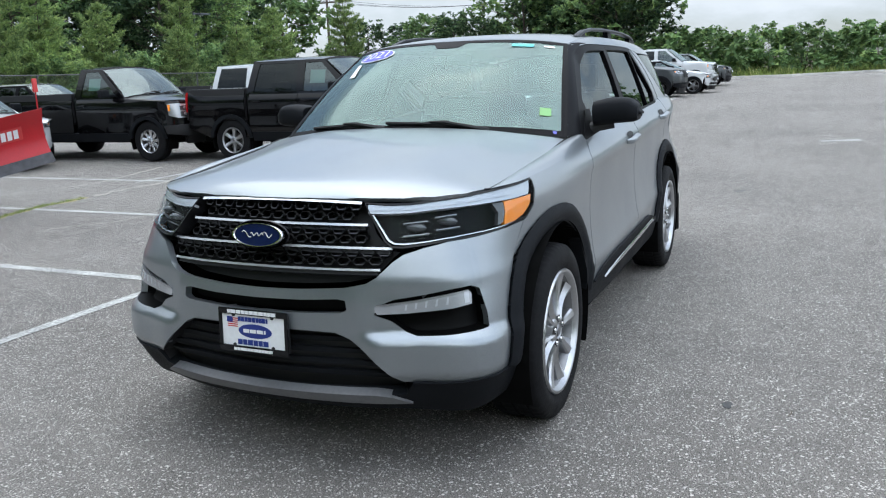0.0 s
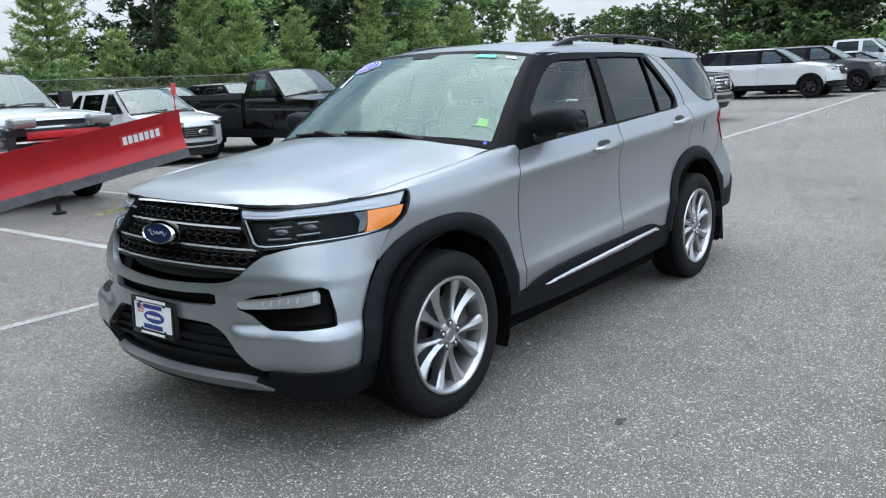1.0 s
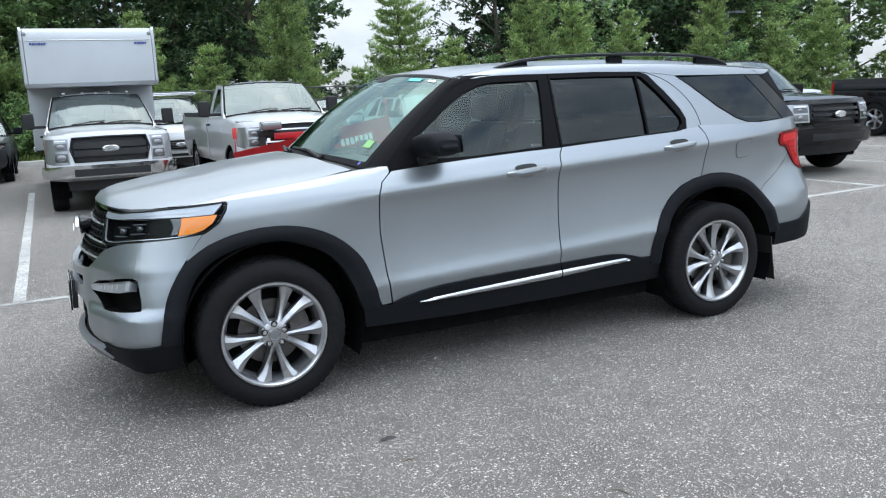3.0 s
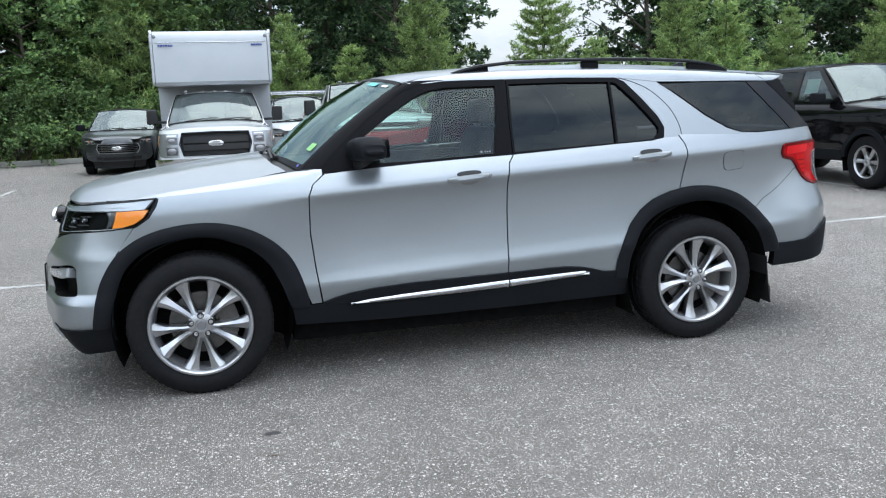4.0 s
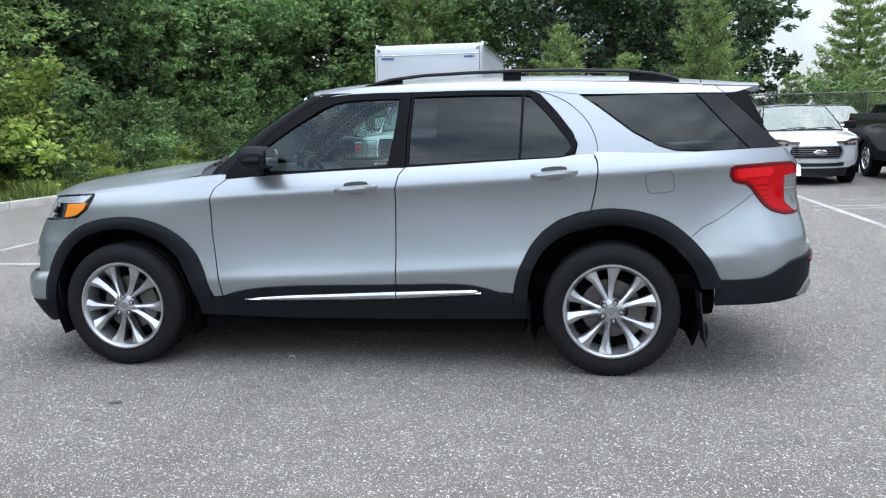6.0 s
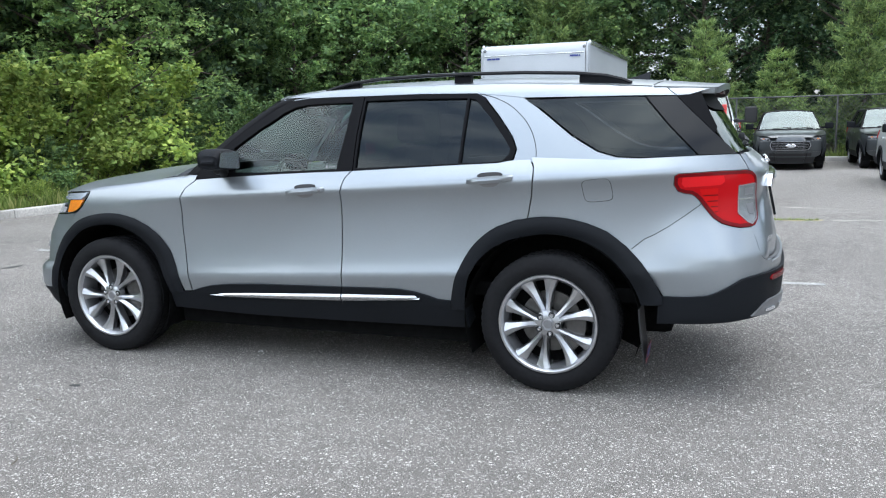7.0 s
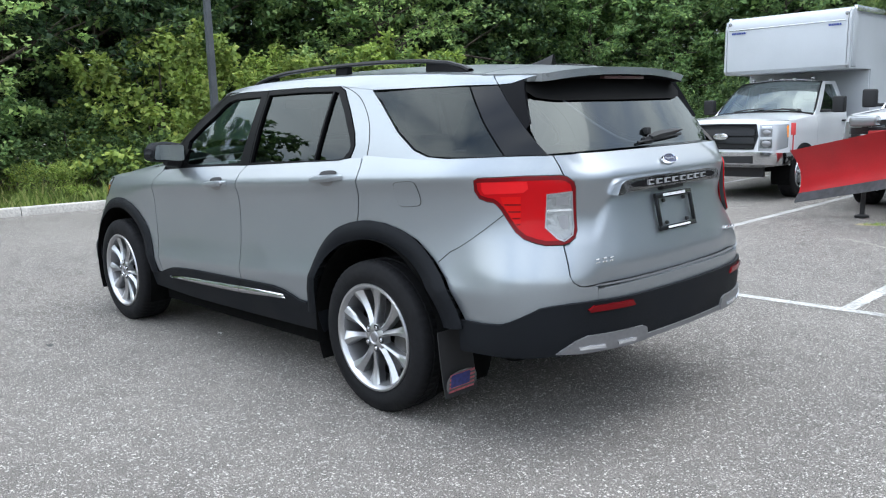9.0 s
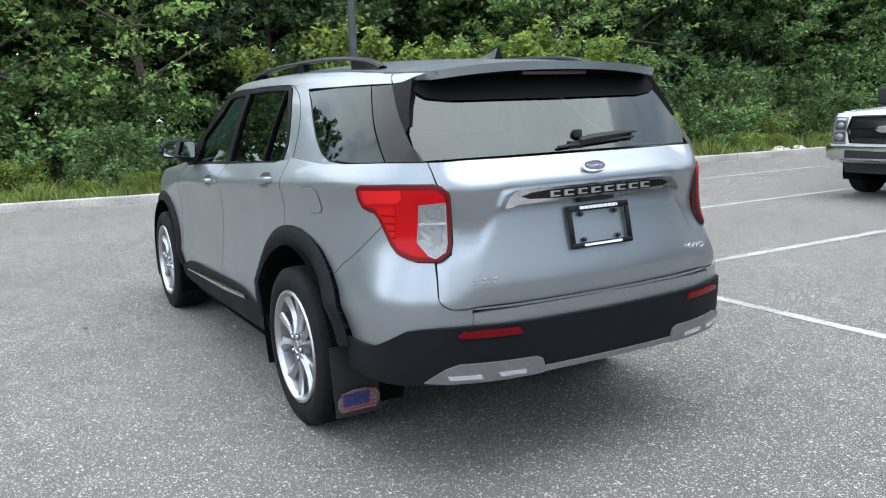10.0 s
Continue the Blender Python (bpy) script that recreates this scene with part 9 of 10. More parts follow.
    for sy in (1, -1):
        hl = wr.F([(gw + 0.03, sp["lamp"][1]), (half - 0.14, sp["lamp"][1] + 0.005)]) + wr.S([(x0 + 0.38, sp["lamp"][1] + 0.0), (x0 + 0.34, sp["lamp"][0] + 0.05)]) + wr.F([(half - 0.12, sp["lamp"][0]), (gw + 0.03, sp["lamp"][0])])
        hl = [(sy * s, z) for s, z in hl]
        lamp = one("headlight", hl, M_TRUCKLAMP, 0.006, 0.02, "clear headlight")
        am = wr.S([(x0 + 0.31, sp["lamp"][1] - 0.02), (x0 + 0.365, sp["lamp"][1] - 0.02), (x0 + 0.35, (sp["lamp"][0] + sp["lamp"][1]) / 2), (x0 + 0.31, (sp["lamp"][0] + sp["lamp"][1]) / 2)])
        part("amber_marker", panel([(sy * s, z) for s, z in am], wr.at(0.010), 0.1, 0.1, 0.01, outward=mid), M_AMBER, lamp)
        zl, zh = sp["lamp"]
        inn = wr.F([(gw + 0.07, zh - 0.02), (half - 0.16, zh - 0.02), (half - 0.16, zh - 0.04), (gw + 0.07, zh - 0.04)])
        part("lamp_detail", panel([(sy * s, z) for s, z in inn], wr.at(0.011), 0.1, 0.1, 0.004, outward=mid), M_LAMPSILVER, lamp)
        p0, p1 = gw + 0.05, half - 0.15
        for lo, hi in ((0.10, 0.44), (0.54, 0.84)) if bed else ((0.15, 0.7),):
            dk = wr.F([(p0, zl + (zh - zl) * hi), (p1, zl + (zh - zl) * hi), (p1, zl + (zh - zl) * lo), (p0, zl + (zh - zl) * lo)])
            part("lamp_cell", panel([(sy * s, z) for s, z in dk], wr.at(0.009), 0.1, 0.1, 0.003, outward=mid), M_DARKLENS, lamp)
            zm, rad = zl + (zh - zl) * (lo + hi) / 2, (zh - zl) * (hi - lo) * 0.40
            for u in ((0.5,) if bed else (0.25, 0.6)):
                q = wr.F([(p0 + (p1 - p0) * u, zm)])[0]
                c = wr.at(0.0)(sy * q[0], zm)
                bm = bmesh.new()
                bmesh.ops.create_uvsphere(bm, u_segments=14, v_segments=8, radius=rad)
                bm.transform(Matrix.Translation(c) @ Matrix.Diagonal((0.6, 1.5, 1.0, 1)))
                part("projector", bm, M_ALLOYDARK, lamp)
    b0, b1 = sp["bumper_z"]
    bl = wr.F([(0, b1), (half - 0.3, b1)]) + wr.S([(x0 + 0.40, b1 - 0.02), (x0 + 0.38, b0 + 0.06)]) + wr.F([(half - 0.3, b0), (0, b0)])
    one("front_bumper", mirrored_half(bl), sp["bumper"] if "bumper" in sp else (paint if g("body_bumper") else clad), 0.07 if bed else 0.02, 0.09, "front bumper")
    slot = mirrored_half(wr.F([(0, b0 + (b1 - b0) * 0.72), (half * 0.58, b0 + (b1 - b0) * 0.76), (half * 0.58, b0 + (b1 - b0) * 0.28), (0, b0 + (b1 - b0) * 0.3)]))
    one("bumper_opening", slot, M_DARK, 0.076 if bed else 0.026, 0.004)
    vl = wr.F([(0, b0 + 0.01), (half - 0.28, b0 + 0.01), (half - 0.3, b0 - 0.16), (0, b0 - 0.16)])
    one("front_valance", mirrored_half(vl), M_DARK, 0.03, 0.1)
    # hood
    def hood_z(x, a):
        f = min(1.0, max(0.0, (x - x0 - 0.12) / (xa - x0 - 0.12)))
        c = hf + (hb - hf) * (1 - (1 - f) ** 1.7)
        e = hf - 0.02 + (belt - hf) * f
        w = half - 0.05
        return Vector((x, -a, c - (c - e) * min(1.0, abs(a) / w) ** 3 - 0.05 * (1 - min(1.0, (x - x0 - 0.1) / 0.12)) * (x < x0 + 0.22)))
    hd = mirror_pts([(x0 + 0.12, 0), (x0 + 0.15, hw * 0.6), (x0 + 0.42, half - 0.075), (xa - 0.02, half - 0.06), (xa + 0.04, 0.0)])
    part("hood", panel(hd, hood_z, 0.12, 0.12, 0.02, outward=(0, 0, 0.2)), paint, v)
    bm = bmesh.new()
    rows = []
    for k in range(9):
        x = x0 + 0.42 + (xa - x0 - 0.42) * k / 8
        o = wr.at(0.0)(*wr.S([(x, hf - 0.02 + (belt - 0.012 - hf + 0.02) * k / 8)])[0])
        i = hood_z(x, half - 0.07)
        m2 = o.lerp(i, 0.5) + Vector((0, 0, 0.015))
        rows.append([bm.verts.new(p) for p in (o, m2, i)])
    for a, b in zip(rows, rows[1:]):
        for j in (0, 1):
            bm.faces.new((a[j], b[j], b[j + 1], a[j + 1]))
    bmesh.ops.recalc_face_normals(bm, faces=bm.faces[:])
    mirror_two("fender_top", bm, paint)
    # greenhouse
    yb, yt = half - 0.075, half - 0.075 - rtop

    def house_v(x, z, lift=0.0):
        f = (z - belt) / (zroof - 0.07 - belt)
        return Vector((x, -(yb + (yt - yb) * f + 0.012 * 4 * f * (1 - f) + lift), z))
    zt = zroof - 0.07
    back = xc - g("back_rake", 0.12)
    fr = [(xa, belt - 0.01), (xh, zt), (back, zt), (xc, belt - 0.01 + (0.0 if bed else 0.04))]
    panes = []
    bounds = sp["panes"]
    for k, (p0, p1) in enumerate(bounds):
        lo, hi = belt + 0.035, zt - 0.05
        left_lo, left_hi = p0, p0
        if k == 0:
            sl = (xh - xa) / (zt - belt)
            left_lo, left_hi = xa + sl * (lo - belt) + 0.19, xa + sl * (hi - belt) + 0.12
        right_lo, right_hi = p1, p1
        if k == len(bounds) - 1:
            sl = (xc - back) / (zt - belt)
            right_lo, right_hi = p1, p1 - sl * (hi - lo) - g("pane_rake", 0.0)
        panes.append([(left_lo, lo), (left_hi, hi), (right_hi, hi), (right_lo, lo)])
    for k in (0, 1):
        part("window_frame", panel(fr, house_v, 0.2, 0.12, 0.03, mirror=k == 1, outward=(wb / 2, 0, 1.2), holes=panes), sp["pillar"] if "pillar" in sp else paint, v)
        for i, pn in enumerate(panes):
            gl = part("window", panel(grow(pn, 0.012), lambda x, z: house_v(x, z, -0.012), 0.2, 0.12, 0.0, mirror=k == 1, outward=(wb / 2, 0, 1.2)), M_PRIVACY if (sp.get("privacy") and i > 0) else M_CARGLASS, v, "side window")
            gl.visible_shadow = False
    if sp.get("sticker"):
        pn = panes[0] if len(panes) == 1 else panes[sp["sticker"] - 1]
        cx, cz = sum(p[0] for p in pn) / 4 + 0.02, sum(p[1] for p in pn) / 4
        st = [(cx - 0.15, cz - 0.12), (cx - 0.15, cz + 0.12), (cx + 0.17, cz + 0.12), (cx + 0.17, cz - 0.12)]
        bm = panel(st, lambda x, z: house_v(x, z, -0.02), 0.2, 0.2, 0.0, mirror=True, outward=(wb / 2, 0, 1.2))
        part("window_sticker", bm, M_TEAL, v, "pale price sheet in the window", 0)

    def roof_z(x, a):
        f = (x - xh) / (back - xh)
        return Vector((x, -a, zt + 0.07 * (1 - min(1.0, abs(a) / yt) ** 2.4) * (0.55 + 0.45 * math.sin(math.pi * min(1, max(0, 0.15 + 0.7 * f))))))
    rf2 = mirror_pts([(xh - 0.07, 0), (xh, yt), (back, yt), (back + 0.04, 0)])
    part("roof", panel(rf2, roof_z, 0.16, 0.14, 0.02, outward=(wb / 2, 0, 1)), paint, v)

    def glass_front(u, w):
        lo = Vector((xa - 0.10 + 0.13 * abs(u) ** 2.2, 0, hb - 0.015 - (hb - belt) * abs(u) ** 2.5))
        hi = Vector((xh - 0.07 + 0.07 * abs(u) ** 2, 0, zt + 0.04 - 0.04 * abs(u) ** 2))
        p = lo.lerp(hi, w) + Vector((-0.5, 0, 0.85)) * 0.03 * math.sin(math.pi * w)
        return Vector((p.x, -u * (yb + (yt - yb) * w - 0.004), p.z))
    ws2 = [(-1, 0), (0, 0), (1, 0), (1, 1), (0, 1), (-1, 1)]
    gl = part("windscreen", panel(ws2, glass_front, 0.2, 0.2, 0.0, outward=(wb / 2, 0, 1)), M_CARGLASS, v, "windscreen")
    gl.visible_shadow = False
    bd = panel(ws2, lambda u, w: glass_front(u, w) + Vector((-0.003, 0, 0.004)), 0.2, 0.2, 0.0, outward=(wb / 2, 0, 1), holes=[[(-0.965, 0.05), (0.965, 0.05), (0.965, 0.965), (-0.965, 0.965)]])
    part("windscreen_border", bd, M_SATIN, v)
    for u0, u1 in ((0.1, 0.75), (-0.55, 0.05)):
        bm = bmesh.new()
        tube(bm, [glass_front(u0, 0.03) + Vector((-0.02, 0, 0.02)), glass_front((u0 + u1) / 2, 0.07) + Vector((-0.02, 0, 0.02)), glass_front(u1, 0.09) + Vector((-0.01, 0, 0.015))], 0.012, 5)
        part("windscreen_wiper", bm, M_DARK, v)
    # rear glass
    xr = x1 - 0.10 if not bed else xc

    def glass_rear(u, w):
        return Vector((xc + (back - xc) * w + 0.03 * (1 - u * u), -u * (yb + (yt - yb) * w), belt + 0.01 + (zt + 0.03 - belt) * w - 0.03 * u * u * w))
    bk = panel([(-1, 0), (0, 0), (1, 0), (1, 1), (0, 1), (-1, 1)], glass_rear, 0.25, 0.25, 0.0, outward=(wb / 2, 0, 1), holes=[[(-0.86, 0.12), (0.86, 0.12), (0.82, 0.86), (-0.82, 0.86)]])
    part("cab_back", bk, paint, v)
    part("rear_window", panel([(-0.88, 0.1), (0.88, 0.1), (0.84, 0.88), (-0.84, 0.88)], lambda u, w: glass_rear(u, w) - Vector((0.01, 0, 0)), 0.25, 0.25, 0, outward=(wb / 2, 0, 1)), M_PRIVACY, v, "dark rear window")
    if bed:
        part("cab_back", box_bm((xc - 0.06, -half + 0.06, 0.6), (xc + 0.01, half - 0.06, belt + 0.03), 0.02), paint, v)
    # cabin, underside, mirrors
    bm = bmesh.new()
    box(bm, (xa + 0.1, -half + 0.14, 0.55), (xc - 0.08, half - 0.14, belt - 0.06), 0.04)
    for k, sx in enumerate([xh + 0.25] + ([xh + 1.15] if len(bounds) > 1 else [])):
        for sy in (-0.4, 0.4):
            box(bm, (sx, sy - 0.24, belt - 0.2), (sx + 0.16, sy + 0.24, belt + 0.22), 0.06)
            box(bm, (sx + 0.03, sy - 0.13, belt + 0.24), (sx + 0.13, sy + 0.13, belt + 0.40), 0.04)
    part("cabin", bm, M_CABIN, v)
    bm = bmesh.new()
    box(bm, (x0 + 0.35, -half + 0.30, zs - 0.1), (x1 - 0.25, half - 0.30, 0.9 if bed else 0.8), 0.03)
    part("chassis", bm, M_UNDER, v)
    for cx in (0, wb):
        for sy in (-1, 1):
            bm = bmesh.new()
            lathe(bm, [(0.02, sy * (half - 0.34)), (ra - 0.02, sy * (half - 0.34)), (ra - 0.02, sy * (half - 0.03))], "y", 24, (cx, 0, zc), -20, 200)
            part("wheel_housing", bm, M_UNDER, v, smooth=60)
    for sy in (-1, 1):
        mw, mh, arm = sp.get("mirror", (0.22, 0.17, 0.1))
        bm = box_bm((xa + 0.28, sy * (yb + arm + mw / 2) - mw / 2, belt + 0.02), (xa + 0.42, sy * (yb + arm + mw / 2) + mw / 2, belt + 0.02 + mh), 0.04, 3)
        box(bm, (xa + 0.30, min(sy * (yb - 0.03), sy * (yb + arm + 0.03)), belt + 0.03), (xa + 0.36, max(sy * (yb - 0.03), sy * (yb + arm + 0.03)), belt + 0.08), 0.01)
        part("door_mirror", bm, sp.get("mirror_mat", M_CLAD), v, "door mirror")
    k = 0
    for x, sy in ((0, -1), (wb, -1), (0, 1), (wb, 1)):
        w2 = copy_thing(wheel_ob, pose(x, sy * (half - 0.16), r, 0, 31 * k, 0 if sy < 0 else 180))
        w2.parent = v
        k += 1
    return v


def stock_wheel(r, w, rim, alloy, spokes):
    o = wheel(r, w, rim, False, "", alloy, None, spokes, False, 0.0, None, True)
    return o


W_TRUCK = stock_wheel(0.405, 0.27, 0.245, M_ALLOY, 6)
W_STEEL = stock_wheel(0.405, 0.26, 0.235, M_SATCHROME, 9)
W_SUV = stock_wheel(0.36, 0.235, 0.24, M_ALLOYDARK, 5)
W_DARK = stock_wheel(0.385, 0.25, 0.26, M_GLOSSBLACK, 5)

F150 = dict(wb=3.68, x0=-0.93, x1=4.95, half=1.0, sill=0.46, belt=1.27, roof=1.94, hood_front=1.21, hood_back=1.33, a_base=0.56, header=1.30, cab_end=2.98, r=0.405, bed=True, bed_top=1.38,
            doors=[1.80, 2.90], panes=[(0, 1.70), (1.86, 2.82)], grille=(0.56, 0.80, 1.14), lamp=(0.86, 1.14), bumper_z=(0.50, 0.74), grille_mat=M_GLOSSBLACK, bumper=M_GLOSSBLACK, sticker=1, privacy=True, rf=0.28, handle=M_GLOSSBLACK)
F150C = dict(F150, grille_mat=M_TRUCKCHROME, bumper=M_TRUCKCHROME, handle=M_CHROME)
F150R = dict(F150, cab_end=1.98, doors=[1.88], panes=[(0, 1.80)], x1=4.85, wb=3.58, grille_mat=M_DARK, bumper=M_DARK)
SUPER = dict(F150R, wb=3.60, x0=-0.98, x1=4.95, half=1.0, sill=0.56, belt=1.36, roof=2.0, hood_front=1.30, hood_back=1.42, bed_top=1.44, r=0.405, grille=(0.60, 0.86, 1.24), lamp=(0.86, 1.20), bumper_z=(0.55, 0.80), grille_bars=2, bar_h=0.045,
             grille_mat=M_TRUCKCHROME, bumper=M_TRUCKCHROME, mirror=(0.20, 0.28, 0.17), sticker=0, rf=0.22, bow=0.06, mirror_mat=M_DARK, arch_trim=False, roof_markers=True)
ESCAPE = dict(wb=2.71, x0=-0.90, x1=3.70, half=0.93, sill=0.34, belt=1.08, roof=1.66, hood_front=0.92, hood_back=1.09, a_base=0.42, header=1.22, cab_end=3.55, r=0.36, doors=[1.55, 2.52], panes=[(0, 1.47), (1.62, 2.45), (2.55, 3.15)], back_rake=0.35,
              grille=(0.50, 0.56, 0.78), lamp=(0.79, 0.89), bumper_z=(0.34, 0.50), body_bumper=True, grille_bars=4, bar_h=0.005, grille_mat=M_TICK, privacy=True, rf=0.52, bow=0.24, inset=0.20, arch_gap=0.06, pane_rake=0.12, pillar=M_SATIN)
EXPL = dict(wb=3.025, x0=-0.92, x1=4.12, half=0.97, sill=0.36, belt=1.20, roof=1.76, hood_front=1.05, hood_back=1.24, a_base=0.50, header=1.30, cab_end=4.0, r=0.39, doors=[1.78, 2.92], panes=[(0, 1.68), (1.84, 2.80), (2.95, 3.60)], back_rake=0.30,
            grille=(0.46, 0.78, 1.02), lamp=(0.90, 1.03), bumper_z=(0.34, 0.56), grille_mat=M_DARK, privacy=True, rf=0.38, bow=0.16, inset=0.20, arch_gap=0.07, pane_rake=0.10, pillar=M_SATIN)
SEDAN = dict(ESCAPE, wb=2.80, belt=0.98, roof=1.46, x1=3.75, hood_front=0.78, hood_back=0.96, a_base=0.5, header=1.45, cab_end=3.3, back_rake=0.8, sill=0.30, r=0.33, grille=(0.40, 0.45, 0.68), lamp=(0.62, 0.74), bumper_z=(0.30, 0.48), panes=[(0, 1.6), (1.75, 2.5)], doors=[1.65, 2.6])
VAN = dict(ESCAPE, wb=3.0, roof=1.86, belt=1.15, hood_front=0.98, hood_back=1.16, a_base=0.25, header=0.95, x0=-0.85, x1=3.9, cab_end=3.85, back_rake=0.06, panes=[(0, 1.4)], doors=[1.5, 2.6], privacy=False, pillar=M_WHITEPAINT)


def park(v, cx, axle_y, z=None):
    """Parks a vehicle nose to the south, with its front axle at that y."""
    h = lot_z(cx) if z is None else z
    v.matrix_basis = pose(cx, axle_y, h, 0, 0, 90)
    return v


park(vehicle("pickup_truck", "black crew cab pickup with six-spoke alloy wheels", "pickup truck", M_BLACKPAINT, dict(F150, wb=3.36, x1=4.5), W_TRUCK), 8.94, 4.92)
park(vehicle("pickup_truck", "black regular cab pickup with a price sheet in its window", "pickup truck", M_BLACKPAINT, F150R, W_STEEL), 8.74, 10.2)
park(vehicle("pickup_truck", "black crew cab pickup with chrome bumper and grille", "pickup truck", M_BLACKPAINT, dict(F150C, wb=3.4, x1=4.7), W_TRUCK), 16.84, 5.1)
park(vehicle("pickup_truck", "white crew cab pickup parked behind black pickups", "pickup truck", M_WHITEPAINT, dict(F150, sticker=1), W_TRUCK), 14.0, 9.9)
park(vehicle("pickup_truck", "white heavy-duty regular cab pickup carrying a snow plow", "pickup truck", M_WHITEPAINT, SUPER, W_TRUCK), 1.35, 9.2)
park(vehicle("suv", "white compact SUV with black honeycomb grille", "car", M_WHITEPAINT, dict(ESCAPE, pillar=M_WHITEPAINT), W_SUV), 6.2, 12.5)
for cx, cy in ((-4.1, 17.2), (3.6, 19.8), (6.3, 19.9)):
    park(vehicle("suv", "dark grey compact SUV parked against the fence", "car", M_GREYPAINT, ESCAPE, W_SUV), cx, cy)
park(vehicle("suv", "light silver compact SUV parked against the fence", "car", M_WHITEPAINT, ESCAPE, W_SUV), 9.1, 19.8)
park(vehicle("suv", "dark grey compact SUV parked against the fence", "car", M_GREYPAINT, ESCAPE, W_SUV), 11.8, 19.9)
park(vehicle("suv", "light silver compact SUV parked against the fence", "car", M_WHITEPAINT, ESCAPE, W_SUV), 14.6, 19.8)
park(vehicle("suv", "white midsize SUV with dark alloy wheels", "car", M_WHITEPAINT, EXPL, W_DARK), 26.7, 4.4)
park(vehicle("suv", "dark green-grey midsize SUV with black wheels", "car", M_GREYPAINT, EXPL, W_DARK), 29.5, 3.5)
park(vehicle("sedan", "small white sedan at the row's far end", "car", M_WHITEPAINT, SEDAN, W_SUV), 32.3, 2.6)
park(vehicle("pickup_truck", "white pickup at the row's far end", "pickup truck", M_WHITEPAINT, dict(F150, sticker=0), W_DARK), 36.0, 3.0)
park(vehicle("suv", "dark SUV at the row's far end", "car", M_GREYPAINT, ESCAPE, W_SUV), 39.5, 2.6)
van = park(vehicle("cargo_van", "white compact cargo van with a roof rack", "van", M_WHITEPAINT, VAN, W_SUV), 0.55, 16.9)
for k in range(3):
    part("rack_bar", box_bm((0.9 + k * 1.1, -0.75, 1.93), (0.95 + k * 1.1, 0.75, 1.97), 0.008), M_SATCHROME, van)
for sy in (-0.72, 0.72):
    part("rack_rail", box_bm((0.8, sy - 0.02, 1.88), (3.3, sy + 0.02, 1.95), 0.008), M_SATCHROME, van)


# ---- snow plow on the white pickup ----
def snow_plow():
    plow = thing("snow_plow", None, "bright red angled steel snow plow blade with worn cutting edge", "snow plow")
    a_lo, a_hi, b_lo, b_hi = Vector((0.14, 7.48, 0.15)), Vector((0.10, 7.56, 0.86)), Vector((2.36, 6.55, 0.66)), Vector((2.28, 6.62, 1.31))
    a_lo.z, a_hi.z = 0.16, 0.86
    along = (b_lo - a_lo)
    back = Vector((-along.y, along.x, 0)).normalized()

    def blade(u, w, d=0.0):
        p = a_lo.lerp(b_lo, u).lerp(a_hi.lerp(b_hi, u), w)
        return p + back * (0.13 * math.sin(math.pi * w) - 0.10 * w * w + d)
    bm = bmesh.new()
    nu, nw = 14, 10
    front = [[bm.verts.new(blade(i / nu, 0.16 + 0.84 * j / nw)) for j in range(nw + 1)] for i in range(nu + 1)]
    rear = [[bm.verts.new(blade(i / nu, 0.16 + 0.84 * j / nw, 0.02)) for j in range(nw + 1)] for i in range(nu + 1)]
    for i in range(nu):
        for j in range(nw):
            bm.faces.new((front[i][j], front[i + 1][j], front[i + 1][j + 1], front[i][j + 1]))
            bm.faces.new((rear[i][j], rear[i][j + 1], rear[i + 1][j + 1], rear[i + 1][j]))
    for i in range(nu):
        for j in (0, nw):
            bm.faces.new((front[i][j], front[i + 1][j], rear[i + 1][j], rear[i][j]))
    for j in range(nw):
        for i in (0, nu):
            bm.faces.new((front[i][j], front[i][j + 1], rear[i][j + 1], rear[i][j]))
    bmesh.ops.recalc_face_normals(bm, faces=bm.faces[:])
    part("blade", bm, M_PLOWRED, plow, "curved red moldboard")
    bm = bmesh.new()
    fr = [[bm.verts.new(blade(i / nu, w, -0.012)) for w in (0.0, 0.18)] for i in range(nu + 1)]
    re = [[bm.verts.new(blade(i / nu, w, 0.012)) for w in (0.0, 0.18)] for i in range(nu + 1)]
    for i in range(nu):
        bm.faces.new((fr[i][0], fr[i + 1][0], fr[i + 1][1], fr[i][1]))
        bm.faces.new((re[i][0], re[i][1], re[i + 1][1], re[i + 1][0]))
        bm.faces.new((fr[i][0], re[i][0], re[i + 1][0], fr[i + 1][0]))
    bmesh.ops.recalc_face_normals(bm, faces=bm.faces[:])
    part("cutting_edge", bm, M_PLOWEDGE, plow, "dark worn steel cutting edge")
    for k in range(5):
        u = 0.1 + 0.2 * k
        bm = bmesh.new()
        tube(bm, [blade(u, w, 0.05) for w in (0.1, 0.3, 0.5, 0.7, 0.95)], 0.025, 6)
        part("rib", bm, M_PLOWRED, plow)
    bm = bmesh.new()
    c0, c1 = blade(0.62, 0.80, -0.006), blade(0.93, 0.80, -0.006)
    pts = [blade(u, w, -0.006) for u, w in ((0.655, 0.52), (0.895, 0.52), (0.895, 0.76), (0.655, 0.76))]
    bm.faces.new([bm.verts.new(p) for p in pts])
    part("decal", bm, M_REDPRINT, plow, "dark red name decal")
    for k in range(7):
        u = 0.672 + k * 0.030
        bm = bmesh.new()
        bm.faces.new([bm.verts.new(blade(uu, ww, -0.022)) for uu, ww in ((u, 0.56), (u + 0.022, 0.56), (u + 0.022, 0.72), (u, 0.72))])
        part("name_bar", bm, M_WHITE, plow, smooth=0)
    # push frame, lift tower and its lamps
    bm = bmesh.new()
